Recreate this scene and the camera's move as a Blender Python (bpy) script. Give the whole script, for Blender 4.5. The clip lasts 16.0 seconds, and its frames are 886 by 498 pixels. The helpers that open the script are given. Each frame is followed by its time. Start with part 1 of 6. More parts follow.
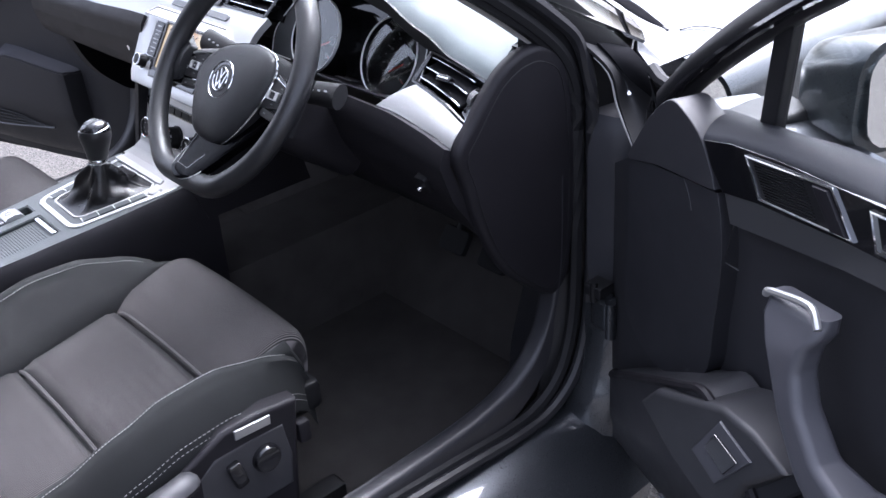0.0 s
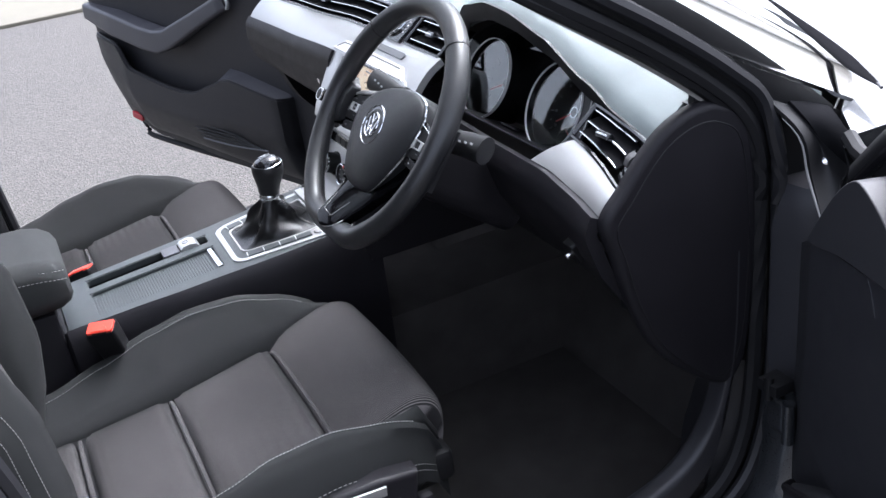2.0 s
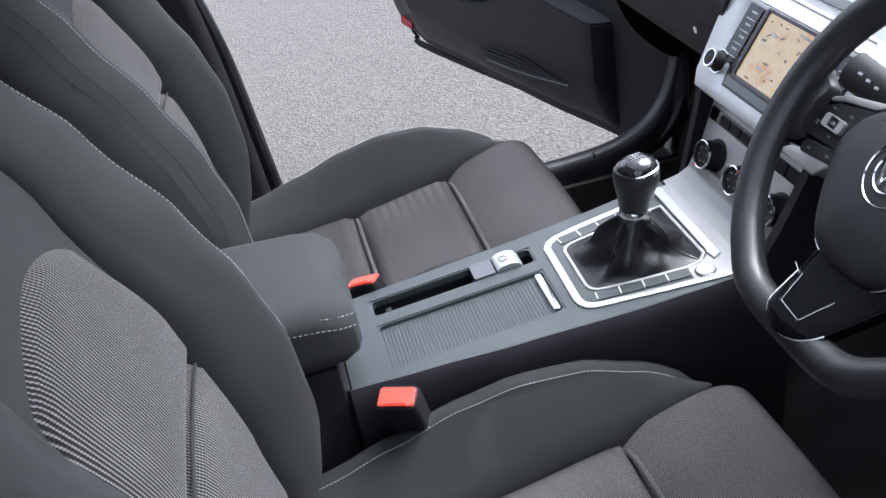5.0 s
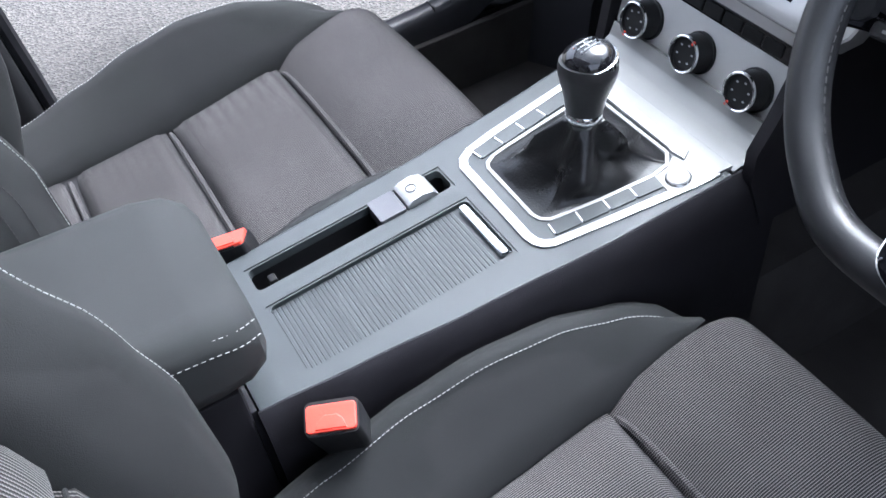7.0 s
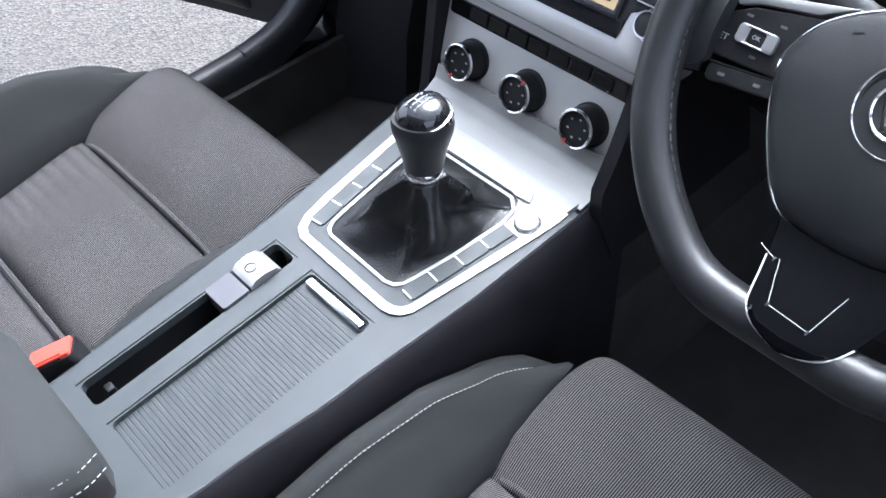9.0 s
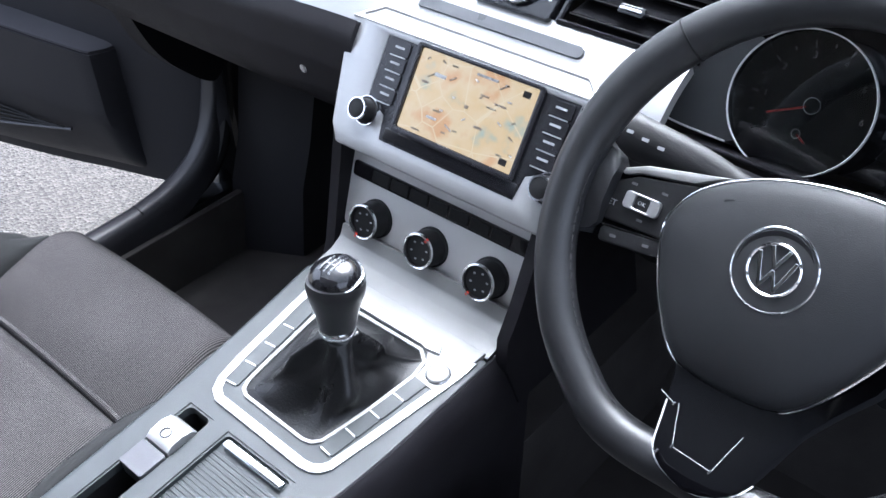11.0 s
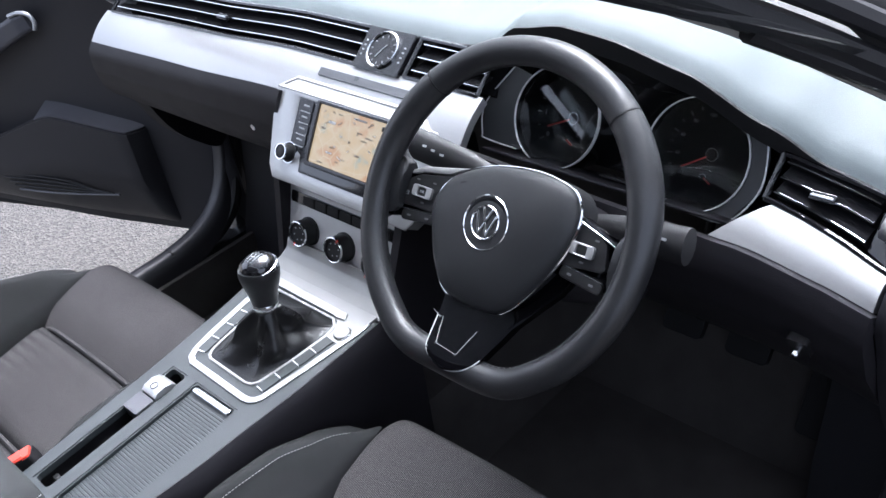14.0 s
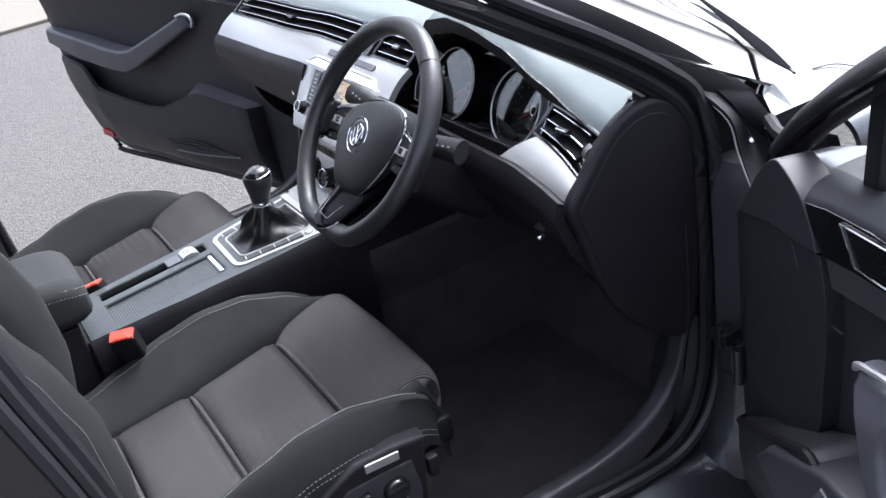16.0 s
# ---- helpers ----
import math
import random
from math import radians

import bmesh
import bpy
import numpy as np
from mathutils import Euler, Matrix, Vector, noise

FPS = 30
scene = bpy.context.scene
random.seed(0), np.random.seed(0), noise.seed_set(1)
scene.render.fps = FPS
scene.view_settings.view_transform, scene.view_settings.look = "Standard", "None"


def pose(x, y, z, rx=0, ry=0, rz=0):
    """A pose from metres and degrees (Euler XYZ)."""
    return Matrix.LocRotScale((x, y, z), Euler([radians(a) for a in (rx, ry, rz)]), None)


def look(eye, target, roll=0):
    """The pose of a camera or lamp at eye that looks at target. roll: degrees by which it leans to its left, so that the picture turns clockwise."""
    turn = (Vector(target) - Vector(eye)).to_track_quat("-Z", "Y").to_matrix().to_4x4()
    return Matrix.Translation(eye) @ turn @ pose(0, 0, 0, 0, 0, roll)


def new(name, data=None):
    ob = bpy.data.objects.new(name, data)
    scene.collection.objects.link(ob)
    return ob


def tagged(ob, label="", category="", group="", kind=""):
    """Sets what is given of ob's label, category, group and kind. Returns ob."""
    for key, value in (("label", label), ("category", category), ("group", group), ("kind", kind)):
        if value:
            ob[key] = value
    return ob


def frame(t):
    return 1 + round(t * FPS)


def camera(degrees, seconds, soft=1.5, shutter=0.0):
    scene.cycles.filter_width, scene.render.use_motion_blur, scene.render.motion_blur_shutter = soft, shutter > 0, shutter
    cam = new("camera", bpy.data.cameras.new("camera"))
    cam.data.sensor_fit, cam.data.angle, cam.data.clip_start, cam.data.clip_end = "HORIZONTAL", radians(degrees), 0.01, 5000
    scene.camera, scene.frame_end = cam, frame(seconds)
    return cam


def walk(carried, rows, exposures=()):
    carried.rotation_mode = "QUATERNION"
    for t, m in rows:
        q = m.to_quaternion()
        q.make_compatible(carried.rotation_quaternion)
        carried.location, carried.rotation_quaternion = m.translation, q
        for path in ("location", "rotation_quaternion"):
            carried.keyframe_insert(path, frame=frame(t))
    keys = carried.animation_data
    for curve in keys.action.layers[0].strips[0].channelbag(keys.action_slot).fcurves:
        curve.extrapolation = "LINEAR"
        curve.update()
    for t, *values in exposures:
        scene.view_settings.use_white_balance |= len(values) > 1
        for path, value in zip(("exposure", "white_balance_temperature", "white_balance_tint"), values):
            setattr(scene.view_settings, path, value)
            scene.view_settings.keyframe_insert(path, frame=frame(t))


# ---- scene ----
cam = camera(49.5, 16.0)
EXPOSURES = [(0, 2.72, 5700, 18), (2.5, 2.35, 5800, 13), (4, 2.15, 5800, 12), (6.5, 2.82, 5600, 12), (10, 2.84, 5600, 12), (12.5, 2.72, 5600, 13), (13.0, 2.85, 5600, 13), (13.5, 2.66, 5650, 13), (14.0, 2.48, 5700, 14), (14.5, 2.5, 5700, 14), (16, 2.42, 5800, 14)]
PATH = [
    (0, (1.553, -0.607, 1.328), (0.208, 0.504, 0.35), -4.8),
    (0.5, (1.479, -0.489, 1.312), (0.075, 0.569, 0.358), -5.4),
    (1, (1.452, -0.425, 1.303), (0.011, 0.566, 0.332), -6.2),
    (1.5, (1.444, -0.418, 1.297), (-0.101, 0.397, 0.324), -7.2),
    (2, (1.52, -0.421, 1.313), (-0.125, 0.285, 0.42), -8.1),
    (2.5, (1.545, -0.406, 1.319), (-0.16, 0.127, 0.42), -8.5),
    (3, (1.447, -0.343, 1.318), (-0.313, 0.018, 0.441), -9.8),
    (3.5, (1.345, -0.345, 1.31), (-0.406, -0.114, 0.37), -10.1),
    (4, (1.205, -0.369, 1.313), (-0.552, -0.186, 0.377), -10.6),
    (6.5, (0.648, -0.487, 1.256), (-0.746, -0.019, -0.101), -8.8),
    (7, (0.591, -0.486, 1.245), (-0.709, 0.08, -0.166), -8.9),
    (7.5, (0.558, -0.46, 1.239), (-0.645, 0.148, -0.239), -10.7),
    (8, (0.539, -0.454, 1.236), (-0.619, 0.24, -0.24), -9.3),
    (8.5, (0.533, -0.452, 1.243), (-0.603, 0.328, -0.206), -7.6),
    (9, (0.525, -0.456, 1.25), (-0.585, 0.394, -0.18), -6.6),
    (9.5, (0.518, -0.465, 1.254), (-0.555, 0.471, -0.149), -4.8),
    (10, (0.515, -0.472, 1.265), (-0.543, 0.561, -0.082), -2.9),
    (12.5, (0.635, -0.492, 1.34), (-0.481, 0.7, 0.185), -5.1),
    (13, (0.73, -0.498, 1.364), (-0.444, 0.648, 0.222), -7.6),
    (13.5, (0.838, -0.517, 1.402), (-0.382, 0.573, 0.251), -9.3),
    (14, (0.938, -0.553, 1.417), (-0.321, 0.523, 0.296), -10.9),
    (14.5, (1.071, -0.576, 1.416), (-0.219, 0.524, 0.353), -10.7),
    (15, (1.243, -0.573, 1.42), (-0.139, 0.455, 0.403), -11.1),
    (15.5, (1.439, -0.532, 1.404), (-0.096, 0.306, 0.433), -11.1),
    (16, (1.636, -0.517, 1.406), (0.047, 0.256, 0.469), -11.5),
]
walk(cam, [(t, look(eye, target, roll)) for t, eye, target, roll in PATH], exposures=EXPOSURES)

# ---- light ----
SUN_ELEVATION, SUN_ROTATION = 58.0, -20.0
world = bpy.data.worlds.new("sky")
scene.world = world
world.use_nodes = True
sky = world.node_tree.nodes.new("ShaderNodeTexSky")
sky.sky_type = "NISHITA"
sky.sun_disc = False
sky.sun_elevation = radians(SUN_ELEVATION)
sky.sun_rotation = radians(SUN_ROTATION)
sky.air_density, sky.dust_density, sky.ozone_density = 1.0, 8.0, 1.0
backing = world.node_tree.nodes["Background"]
backing.inputs["Strength"].default_value = 0.13
cloud = world.node_tree.nodes.new("ShaderNodeHueSaturation")
cloud.inputs["Saturation"].default_value = 0.35
world.node_tree.links.new(sky.outputs[0], cloud.inputs["Color"])
world.node_tree.links.new(cloud.outputs[0], backing.inputs["Color"])
lamp = bpy.data.lights.new("sun", "SUN")
lamp.energy, lamp.angle, lamp.color = 1.1, radians(40), (1.0, 0.98, 0.95)
sun = new("sun", lamp)
sun.matrix_world = look((-1.81, 4.98, 8.48), (0, 0, 0))

# ---- materials ----


def material(name, base, rough=0.5, metal=0.0, noise_scale=40.0, vary=0.15, bump=0.05, bump_scale=400.0, coat=0.0, spec=0.5, stretch=(1, 1, 1), rough_vary=0.1):
    """A surface with colour varied at one scale and relief at a finer one, in metres of the object."""
    m = bpy.data.materials.new(name)
    m.use_nodes = True
    n, l = m.node_tree.nodes, m.node_tree.links
    b = n["Principled BSDF"]
    at = n.new("ShaderNodeTexCoord")
    fit = n.new("ShaderNodeMapping")
    fit.inputs["Scale"].default_value = stretch
    l.new(at.outputs["Object"], fit.inputs["Vector"])
    big = n.new("ShaderNodeTexNoise")
    big.inputs["Scale"].default_value, big.inputs["Detail"].default_value = noise_scale, 5
    l.new(fit.outputs[0], big.inputs["Vector"])
    mix = n.new("ShaderNodeMix")
    mix.data_type = "RGBA"
    c = Vector(base)
    mix.inputs[6].default_value = (*(c * (1 - vary)), 1)
    mix.inputs[7].default_value = (*(c * (1 + vary)), 1)
    l.new(big.outputs["Fac"], mix.inputs[0])
    l.new(mix.outputs[2], b.inputs["Base Color"])
    b.inputs["Metallic"].default_value = metal
    b.inputs["Coat Weight"].default_value = coat
    b.inputs["Coat Roughness"].default_value = 0.05
    b.inputs["Specular IOR Level"].default_value = spec
    rr_ = n.new("ShaderNodeMapRange")
    rr_.inputs["To Min"].default_value = max(0.02, rough - rough_vary)
    rr_.inputs["To Max"].default_value = min(1.0, rough + rough_vary)
    l.new(big.outputs["Fac"], rr_.inputs["Value"])
    l.new(rr_.outputs[0], b.inputs["Roughness"])
    if bump:
        fine = n.new("ShaderNodeTexNoise")
        fine.inputs["Scale"].default_value, fine.inputs["Detail"].default_value = bump_scale, 3
        l.new(fit.outputs[0], fine.inputs["Vector"])
        bp = n.new("ShaderNodeBump")
        bp.inputs["Strength"].default_value, bp.inputs["Distance"].default_value = bump, 0.002
        l.new(fine.outputs["Fac"], bp.inputs["Height"])
        l.new(bp.outputs[0], b.inputs["Normal"])
    return m


def ribbed(name, dark, light, pitch, across="Y", bump=0.4):
    """Woven seat cloth: pale cords that run along the seat on a dark ground, broken by the cross threads."""
    m = material(name, dark, 0.9, 0, 14, 0.12, 0.0)
    n, l = m.node_tree.nodes, m.node_tree.links
    b = n["Principled BSDF"]
    at = n.new("ShaderNodeTexCoord")
    wave = n.new("ShaderNodeTexWave")
    wave.bands_direction = "X"
    wave.inputs["Scale"].default_value = math.pi / (10 * pitch)
    wave.inputs["Distortion"].default_value = 0.12
    wave.inputs["Detail Scale"].default_value = 30
    l.new(at.outputs["Object"], wave.inputs["Vector"])
    thread = n.new("ShaderNodeTexWave")
    thread.bands_direction = across
    thread.inputs["Scale"].default_value = math.pi / (10 * pitch * 0.55)
    l.new(at.outputs["Object"], thread.inputs["Vector"])
    times = n.new("ShaderNodeMath")
    times.operation = "MULTIPLY"
    times.inputs[1].default_value = 0.30
    l.new(thread.outputs["Fac"], times.inputs[0])
    less = n.new("ShaderNodeMath")
    less.operation = "SUBTRACT"
    l.new(wave.outputs["Fac"], less.inputs[0])
    l.new(times.outputs[0], less.inputs[1])
    ramp = n.new("ShaderNodeValToRGB")
    ramp.color_ramp.elements[0].position, ramp.color_ramp.elements[0].color = 0.42, (*dark, 1)
    ramp.color_ramp.elements[1].position, ramp.color_ramp.elements[1].color = 0.78, (*light, 1)
    l.new(less.outputs[0], ramp.inputs[0])
    patch = n.new("ShaderNodeTexNoise")
    patch.inputs["Scale"].default_value, patch.inputs["Detail"].default_value = 9, 4
    l.new(at.outputs["Object"], patch.inputs["Vector"])
    tone = n.new("ShaderNodeMix")
    tone.data_type, tone.blend_type = "RGBA", "MULTIPLY"
    tone.inputs[0].default_value = 0.5
    l.new(ramp.outputs[0], tone.inputs[6])
    l.new(patch.outputs["Fac"], tone.inputs[7])
    l.new(tone.outputs[2], b.inputs["Base Color"])
    bp = n.new("ShaderNodeBump")
    bp.inputs["Strength"].default_value, bp.inputs["Distance"].default_value = bump, 0.001
    l.new(wave.outputs["Fac"], bp.inputs["Height"])
    l.new(bp.outputs[0], b.inputs["Normal"])
    b.inputs["Roughness"].default_value = 0.92
    b.inputs["Sheen Weight"].default_value = 0.04
    b.inputs["Specular IOR Level"].default_value = 0.2
    return m


def glow(name, colour, strength):
    m = bpy.data.materials.new(name)
    m.use_nodes = True
    b = m.node_tree.nodes["Principled BSDF"]
    b.inputs["Base Color"].default_value = (*colour, 1)
    b.inputs["Emission Color"].default_value = (*colour, 1)
    b.inputs["Emission Strength"].default_value = strength
    b.inputs["Roughness"].default_value = 0.4
    return m


def glassy(name, tint=(0.9, 0.93, 0.92)):
    m = bpy.data.materials.new(name)
    m.use_nodes = True
    b = m.node_tree.nodes["Principled BSDF"]
    b.inputs["Base Color"].default_value = (*tint, 1)
    b.inputs["Transmission Weight"].default_value = 1.0
    b.inputs["Roughness"].default_value = 0.0
    b.inputs["IOR"].default_value = 1.45
    return m


# The sky sheen on the dash top is put into this paler base.
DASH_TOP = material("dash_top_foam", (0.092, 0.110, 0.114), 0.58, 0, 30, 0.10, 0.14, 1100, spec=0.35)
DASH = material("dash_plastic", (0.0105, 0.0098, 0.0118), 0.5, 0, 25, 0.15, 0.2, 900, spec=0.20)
PLASTIC = material("console_plastic", (0.0218, 0.0264, 0.0280), 0.5, 0, 30, 0.12, 0.12, 1100)
PLASTIC_DARK = material("dark_grey_plastic", (0.026, 0.026, 0.029), 0.5, 0, 30, 0.12, 0.12, 1100)
DARK = material("black_plastic", (0.007, 0.007, 0.0078), 0.5, 0, 30, 0.2, 0.1, 900, spec=0.28)
GLOSS = material("gloss_black", (0.006, 0.006, 0.007), 0.08, 0, 30, 0.1, 0.0, coat=0.6, rough_vary=0.03)
ALU = material("brushed_aluminium", (0.40, 0.402, 0.402), 0.36, 0.8, 60, 0.05, 0.06, 300, stretch=(1, 14, 14), rough_vary=0.06)
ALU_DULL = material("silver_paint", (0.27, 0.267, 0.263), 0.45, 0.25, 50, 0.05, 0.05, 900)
# One silver in two tones: light put into the panel, shade into the ramp.
SILVER_LIT = material("silver_lit_paint", (0.70, 0.695, 0.69), 0.42, 0.35, 50, 0.05, 0.05, 900)
SILVER_SHADED = material("silver_shaded_paint", (0.25, 0.248, 0.245), 0.45, 0.25, 50, 0.05, 0.05, 900)
CHROME = material("chrome", (0.85, 0.86, 0.88), 0.10, 1.0, 30, 0.03, 0.0, rough_vary=0.04)
WHEEL_LEATHER = material("wheel_leather", (0.0105, 0.0108, 0.0118), 0.34, 0, 45, 0.18, 0.10, 1800, spec=0.5, rough_vary=0.07)
AIRBAG = material("airbag_plastic", (0.0135, 0.014, 0.0152), 0.42, 0, 30, 0.10, 0.18, 1500, spec=0.32)
INFILL = material("infill_plastic", (0.028, 0.030, 0.033), 0.5, 0, 30, 0.10, 0.10, 1500, spec=0.4)
STRIP = material("indicator_strip", (0.075, 0.078, 0.084), 0.3, 0, 30, 0.1, 0.0)
SATIN = material("spoke_black", (0.0012, 0.0012, 0.0016), 0.06, 0, 30, 0.1, 0.0, spec=0.06, rough_vary=0.02)
# Opaque black for unseen rear windows, added to keep light off the seats.
BLOCKER = material("opaque_blocker", (0.006, 0.0065, 0.007), 0.05, 0, 8, 0.1, 0.0, rough_vary=0.02)
FRAME = material("bright_frame_metal", (0.55, 0.55, 0.55), 0.45, 0.3, 60, 0.05, 0.0)
DIAL_FACE = material("dial_face", (0.004, 0.004, 0.0045), 0.05, 0, 80, 0.2, 0.0, rough_vary=0.02)
BOOT_LEATHER = material("gaiter_leather", (0.0055, 0.0055, 0.006), 0.30, 0, 25, 0.15, 0.2, 500, spec=0.38)
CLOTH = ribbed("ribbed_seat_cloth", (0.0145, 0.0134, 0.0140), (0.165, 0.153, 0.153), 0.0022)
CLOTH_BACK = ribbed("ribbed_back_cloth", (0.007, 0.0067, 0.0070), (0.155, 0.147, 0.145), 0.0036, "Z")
ARM_CLOTH = material("armrest_cloth", (0.0180, 0.0192, 0.0194), 0.8, 0, 12, 0.12, 0.2, 1400, spec=0.3)
SIDE_CLOTH = material("plain_seat_cloth", (0.0152, 0.0158, 0.0160), 0.85, 0, 12, 0.14, 0.25, 1400, spec=0.25)
STITCH = material("dark_thread", (0.016, 0.0165, 0.018), 0.8, 0, 200, 0.1, 0.0)
THREAD = material("pale_thread", (0.30, 0.30, 0.29), 0.8, 0, 200, 0.1, 0.0)
PULL = material("grey_handle_plastic", (0.055, 0.055, 0.063), 0.45, 0, 30, 0.12, 0.12, 1100)
DOOR_STRIP = material("door_strip_metal", (0.10, 0.10, 0.105), 0.4, 0.7, 60, 0.06, 0.05, 300, stretch=(14, 1, 14))
CARPET = material("carpet", (0.052, 0.048, 0.046), 1.0, 0, 15, 0.4, 0.8, 700, spec=0.1)
SHOULDER = material("soft_shoulder_foam", (0.013, 0.014, 0.017), 0.6, 0, 25, 0.12, 0.15, 1000, spec=0.12)
DOOR_TRIM = material("door_trim_plastic", (0.0240, 0.0238, 0.0268), 0.48, 0, 25, 0.15, 0.2, 900, spec=0.30)
KICK = material("sill_plastic", (0.016, 0.016, 0.019), 0.45, 0, 30, 0.12, 0.10, 1100)
RUBBER = material("rubber_seal", (0.008, 0.008, 0.009), 0.6, 0, 30, 0.2, 0.1, 600, spec=0.25)
SEAL = material("soft_grey_seal", (0.015, 0.015, 0.017), 0.40, 0, 30, 0.2, 0.05, 600, spec=0.3)
PAINT = material("dark_grey_metallic_paint", (0.050, 0.054, 0.060), 0.30, 0.7, 600, 0.15, 0.0, coat=0.9)
WIPER = material("dull_black_plastic", (0.010, 0.010, 0.011), 1.0, 0, 30, 0.2, 0.1, 600, spec=0.0)
POST = material("dark_satin", (0.030, 0.030, 0.034), 0.45, 0.0, 30, 0.15, 0.03, 600, spec=0.3)
MIRROR_PAINT = material("dark_teal_paint", (0.016, 0.021, 0.024), 0.30, 0.2, 600, 0.15, 0.0, coat=0.5)
RED = material("red_buckle_plastic", (0.62, 0.05, 0.03), 0.4, 0, 40, 0.1, 0.05, 500)
RED_LENS = material("red_reflector", (0.35, 0.01, 0.02), 0.15, 0, 40, 0.1, 0.0, coat=0.5)
HEADLINER = material("headliner", (0.45, 0.44, 0.42), 0.95, 0, 10, 0.08, 0.3, 900)
PILLAR = material("pillar_trim", (0.34, 0.33, 0.315), 0.8, 0, 14, 0.08, 0.2, 900)
# Same trim as PILLAR, darkened: its shade is put into the colour.
PILLAR_SHADED = material("pillar_trim_shaded", (0.26, 0.25, 0.235), 0.9, 0, 14, 0.08, 0.2, 900)
GLASS = glassy("clear_glass")
SCREEN = glassy("coated_windscreen_glass")
SCREEN.node_tree.nodes["Principled BSDF"].inputs["IOR"].default_value = 1.6
SCREEN.node_tree.nodes["Principled BSDF"].inputs["Coat Weight"].default_value = 1.0
SCREEN.node_tree.nodes["Principled BSDF"].inputs["Coat IOR"].default_value = 2.4
SCREEN.node_tree.nodes["Principled BSDF"].inputs["Coat Roughness"].default_value = 0.0
SCREEN_DARK = material("screen_border", (0.012, 0.012, 0.014), 0.25, 0, 30, 0.1, 0.0)
DIAL_MARK = material("dial_print", (0.085, 0.085, 0.090), 0.6, 0, 200, 0.05, 0.0)
MARK = glow("white_marking", (0.24, 0.25, 0.26), 0.01)
NEEDLE = glow("red_needle", (0.34, 0.022, 0.016), 0.006)
MIRROR = material("mirror_glass", (0.9, 0.9, 0.9), 0.02, 1.0, 3, 0.01, 0.0, rough_vary=0.0)


def asphalt_material():
    m = material("asphalt", (0.051, 0.0485, 0.0448), 0.95, 0, 1.3, 0.18, 0.0)
    n, l = m.node_tree.nodes, m.node_tree.links
    b = n["Principled BSDF"]
    at = n.new("ShaderNodeTexCoord")
    stone = n.new("ShaderNodeTexVoronoi")
    stone.inputs["Scale"].default_value = 150
    l.new(at.outputs["Object"], stone.inputs["Vector"])
    ramp = n.new("ShaderNodeValToRGB")
    ramp.color_ramp.elements[0].color = (0.45, 0.45, 0.46, 1)
    ramp.color_ramp.elements[1].color = (1.75, 1.7, 1.65, 1)
    l.new(stone.outputs["Color"], ramp.inputs[0])
    mix = n.new("ShaderNodeMix")
    mix.data_type, mix.blend_type = "RGBA", "MULTIPLY"
    mix.inputs[0].default_value = 1
    old = b.inputs["Base Color"].links[0].from_socket
    l.new(old, mix.inputs[6])
    l.new(ramp.outputs[0], mix.inputs[7])
    l.new(mix.outputs[2], b.inputs["Base Color"])
    bp = n.new("ShaderNodeBump")
    bp.inputs["Strength"].default_value, bp.inputs["Distance"].default_value = 0.8, 0.006
    l.new(stone.outputs["Distance"], bp.inputs["Height"])
    l.new(bp.outputs[0], b.inputs["Normal"])
    return m


ASPHALT = asphalt_material()
VERGE = material("pale_verge", (0.105, 0.097, 0.075), 0.95, 0, 2.5, 0.2, 0.4, 60)
YELLOW = material("yellow_road_paint", (0.75, 0.52, 0.06), 0.8, 0, 6, 0.2, 0.2, 80)


def map_material():
    """A lit navigation map: pale sand ground with road lines and green and blue patches."""
    m = bpy.data.materials.new("navigation_map")
    m.use_nodes = True
    n, l = m.node_tree.nodes, m.node_tree.links
    b = n["Principled BSDF"]
    at = n.new("ShaderNodeTexCoord")
    patch = n.new("ShaderNodeTexNoise")
    patch.inputs["Scale"].default_value, patch.inputs["Detail"].default_value = 34, 3
    l.new(at.outputs["Object"], patch.inputs["Vector"])
    ramp = n.new("ShaderNodeValToRGB")
    e = ramp.color_ramp.elements
    e[0].position, e[0].color = 0.30, (0.42, 0.55, 0.48, 1)
    e[1].position, e[1].color = 0.66, (0.80, 0.46, 0.22, 1)
    k = e.new(0.42)
    k.color = (0.86, 0.62, 0.32, 1)
    k = e.new(0.55)
    k.color = (0.90, 0.70, 0.42, 1)
    l.new(patch.outputs["Fac"], ramp.inputs[0])
    cells = n.new("ShaderNodeTexVoronoi")
    cells.feature = "DISTANCE_TO_EDGE"
    cells.inputs["Scale"].default_value = 26
    l.new(at.outputs["Object"], cells.inputs["Vector"])
    line = n.new("ShaderNodeMath")
    line.operation = "LESS_THAN"
    line.inputs[1].default_value = 0.014
    l.new(cells.outputs["Distance"], line.inputs[0])
    mix = n.new("ShaderNodeMix")
    mix.data_type = "RGBA"
    mix.inputs[7].default_value = (0.95, 0.78, 0.50, 1)
    l.new(line.outputs[0], mix.inputs[0])
    l.new(ramp.outputs[0], mix.inputs[6])
    b.inputs["Base Color"].default_value = (0.02, 0.02, 0.02, 1)
    l.new(mix.outputs[2], b.inputs["Emission Color"])
    b.inputs["Emission Strength"].default_value = 0.12
    b.inputs["Roughness"].default_value = 0.2
    return m


MAP = map_material()
MAP_INK = material("map_ink", (0.10, 0.085, 0.07), 0.6, 0, 200, 0.1, 0.0)

# ---- shapes ----


def thing(name, at, label, category, group="", kind=""):
    ob = new(name)
    ob.location = at
    return tagged(ob, label, category, group, kind)


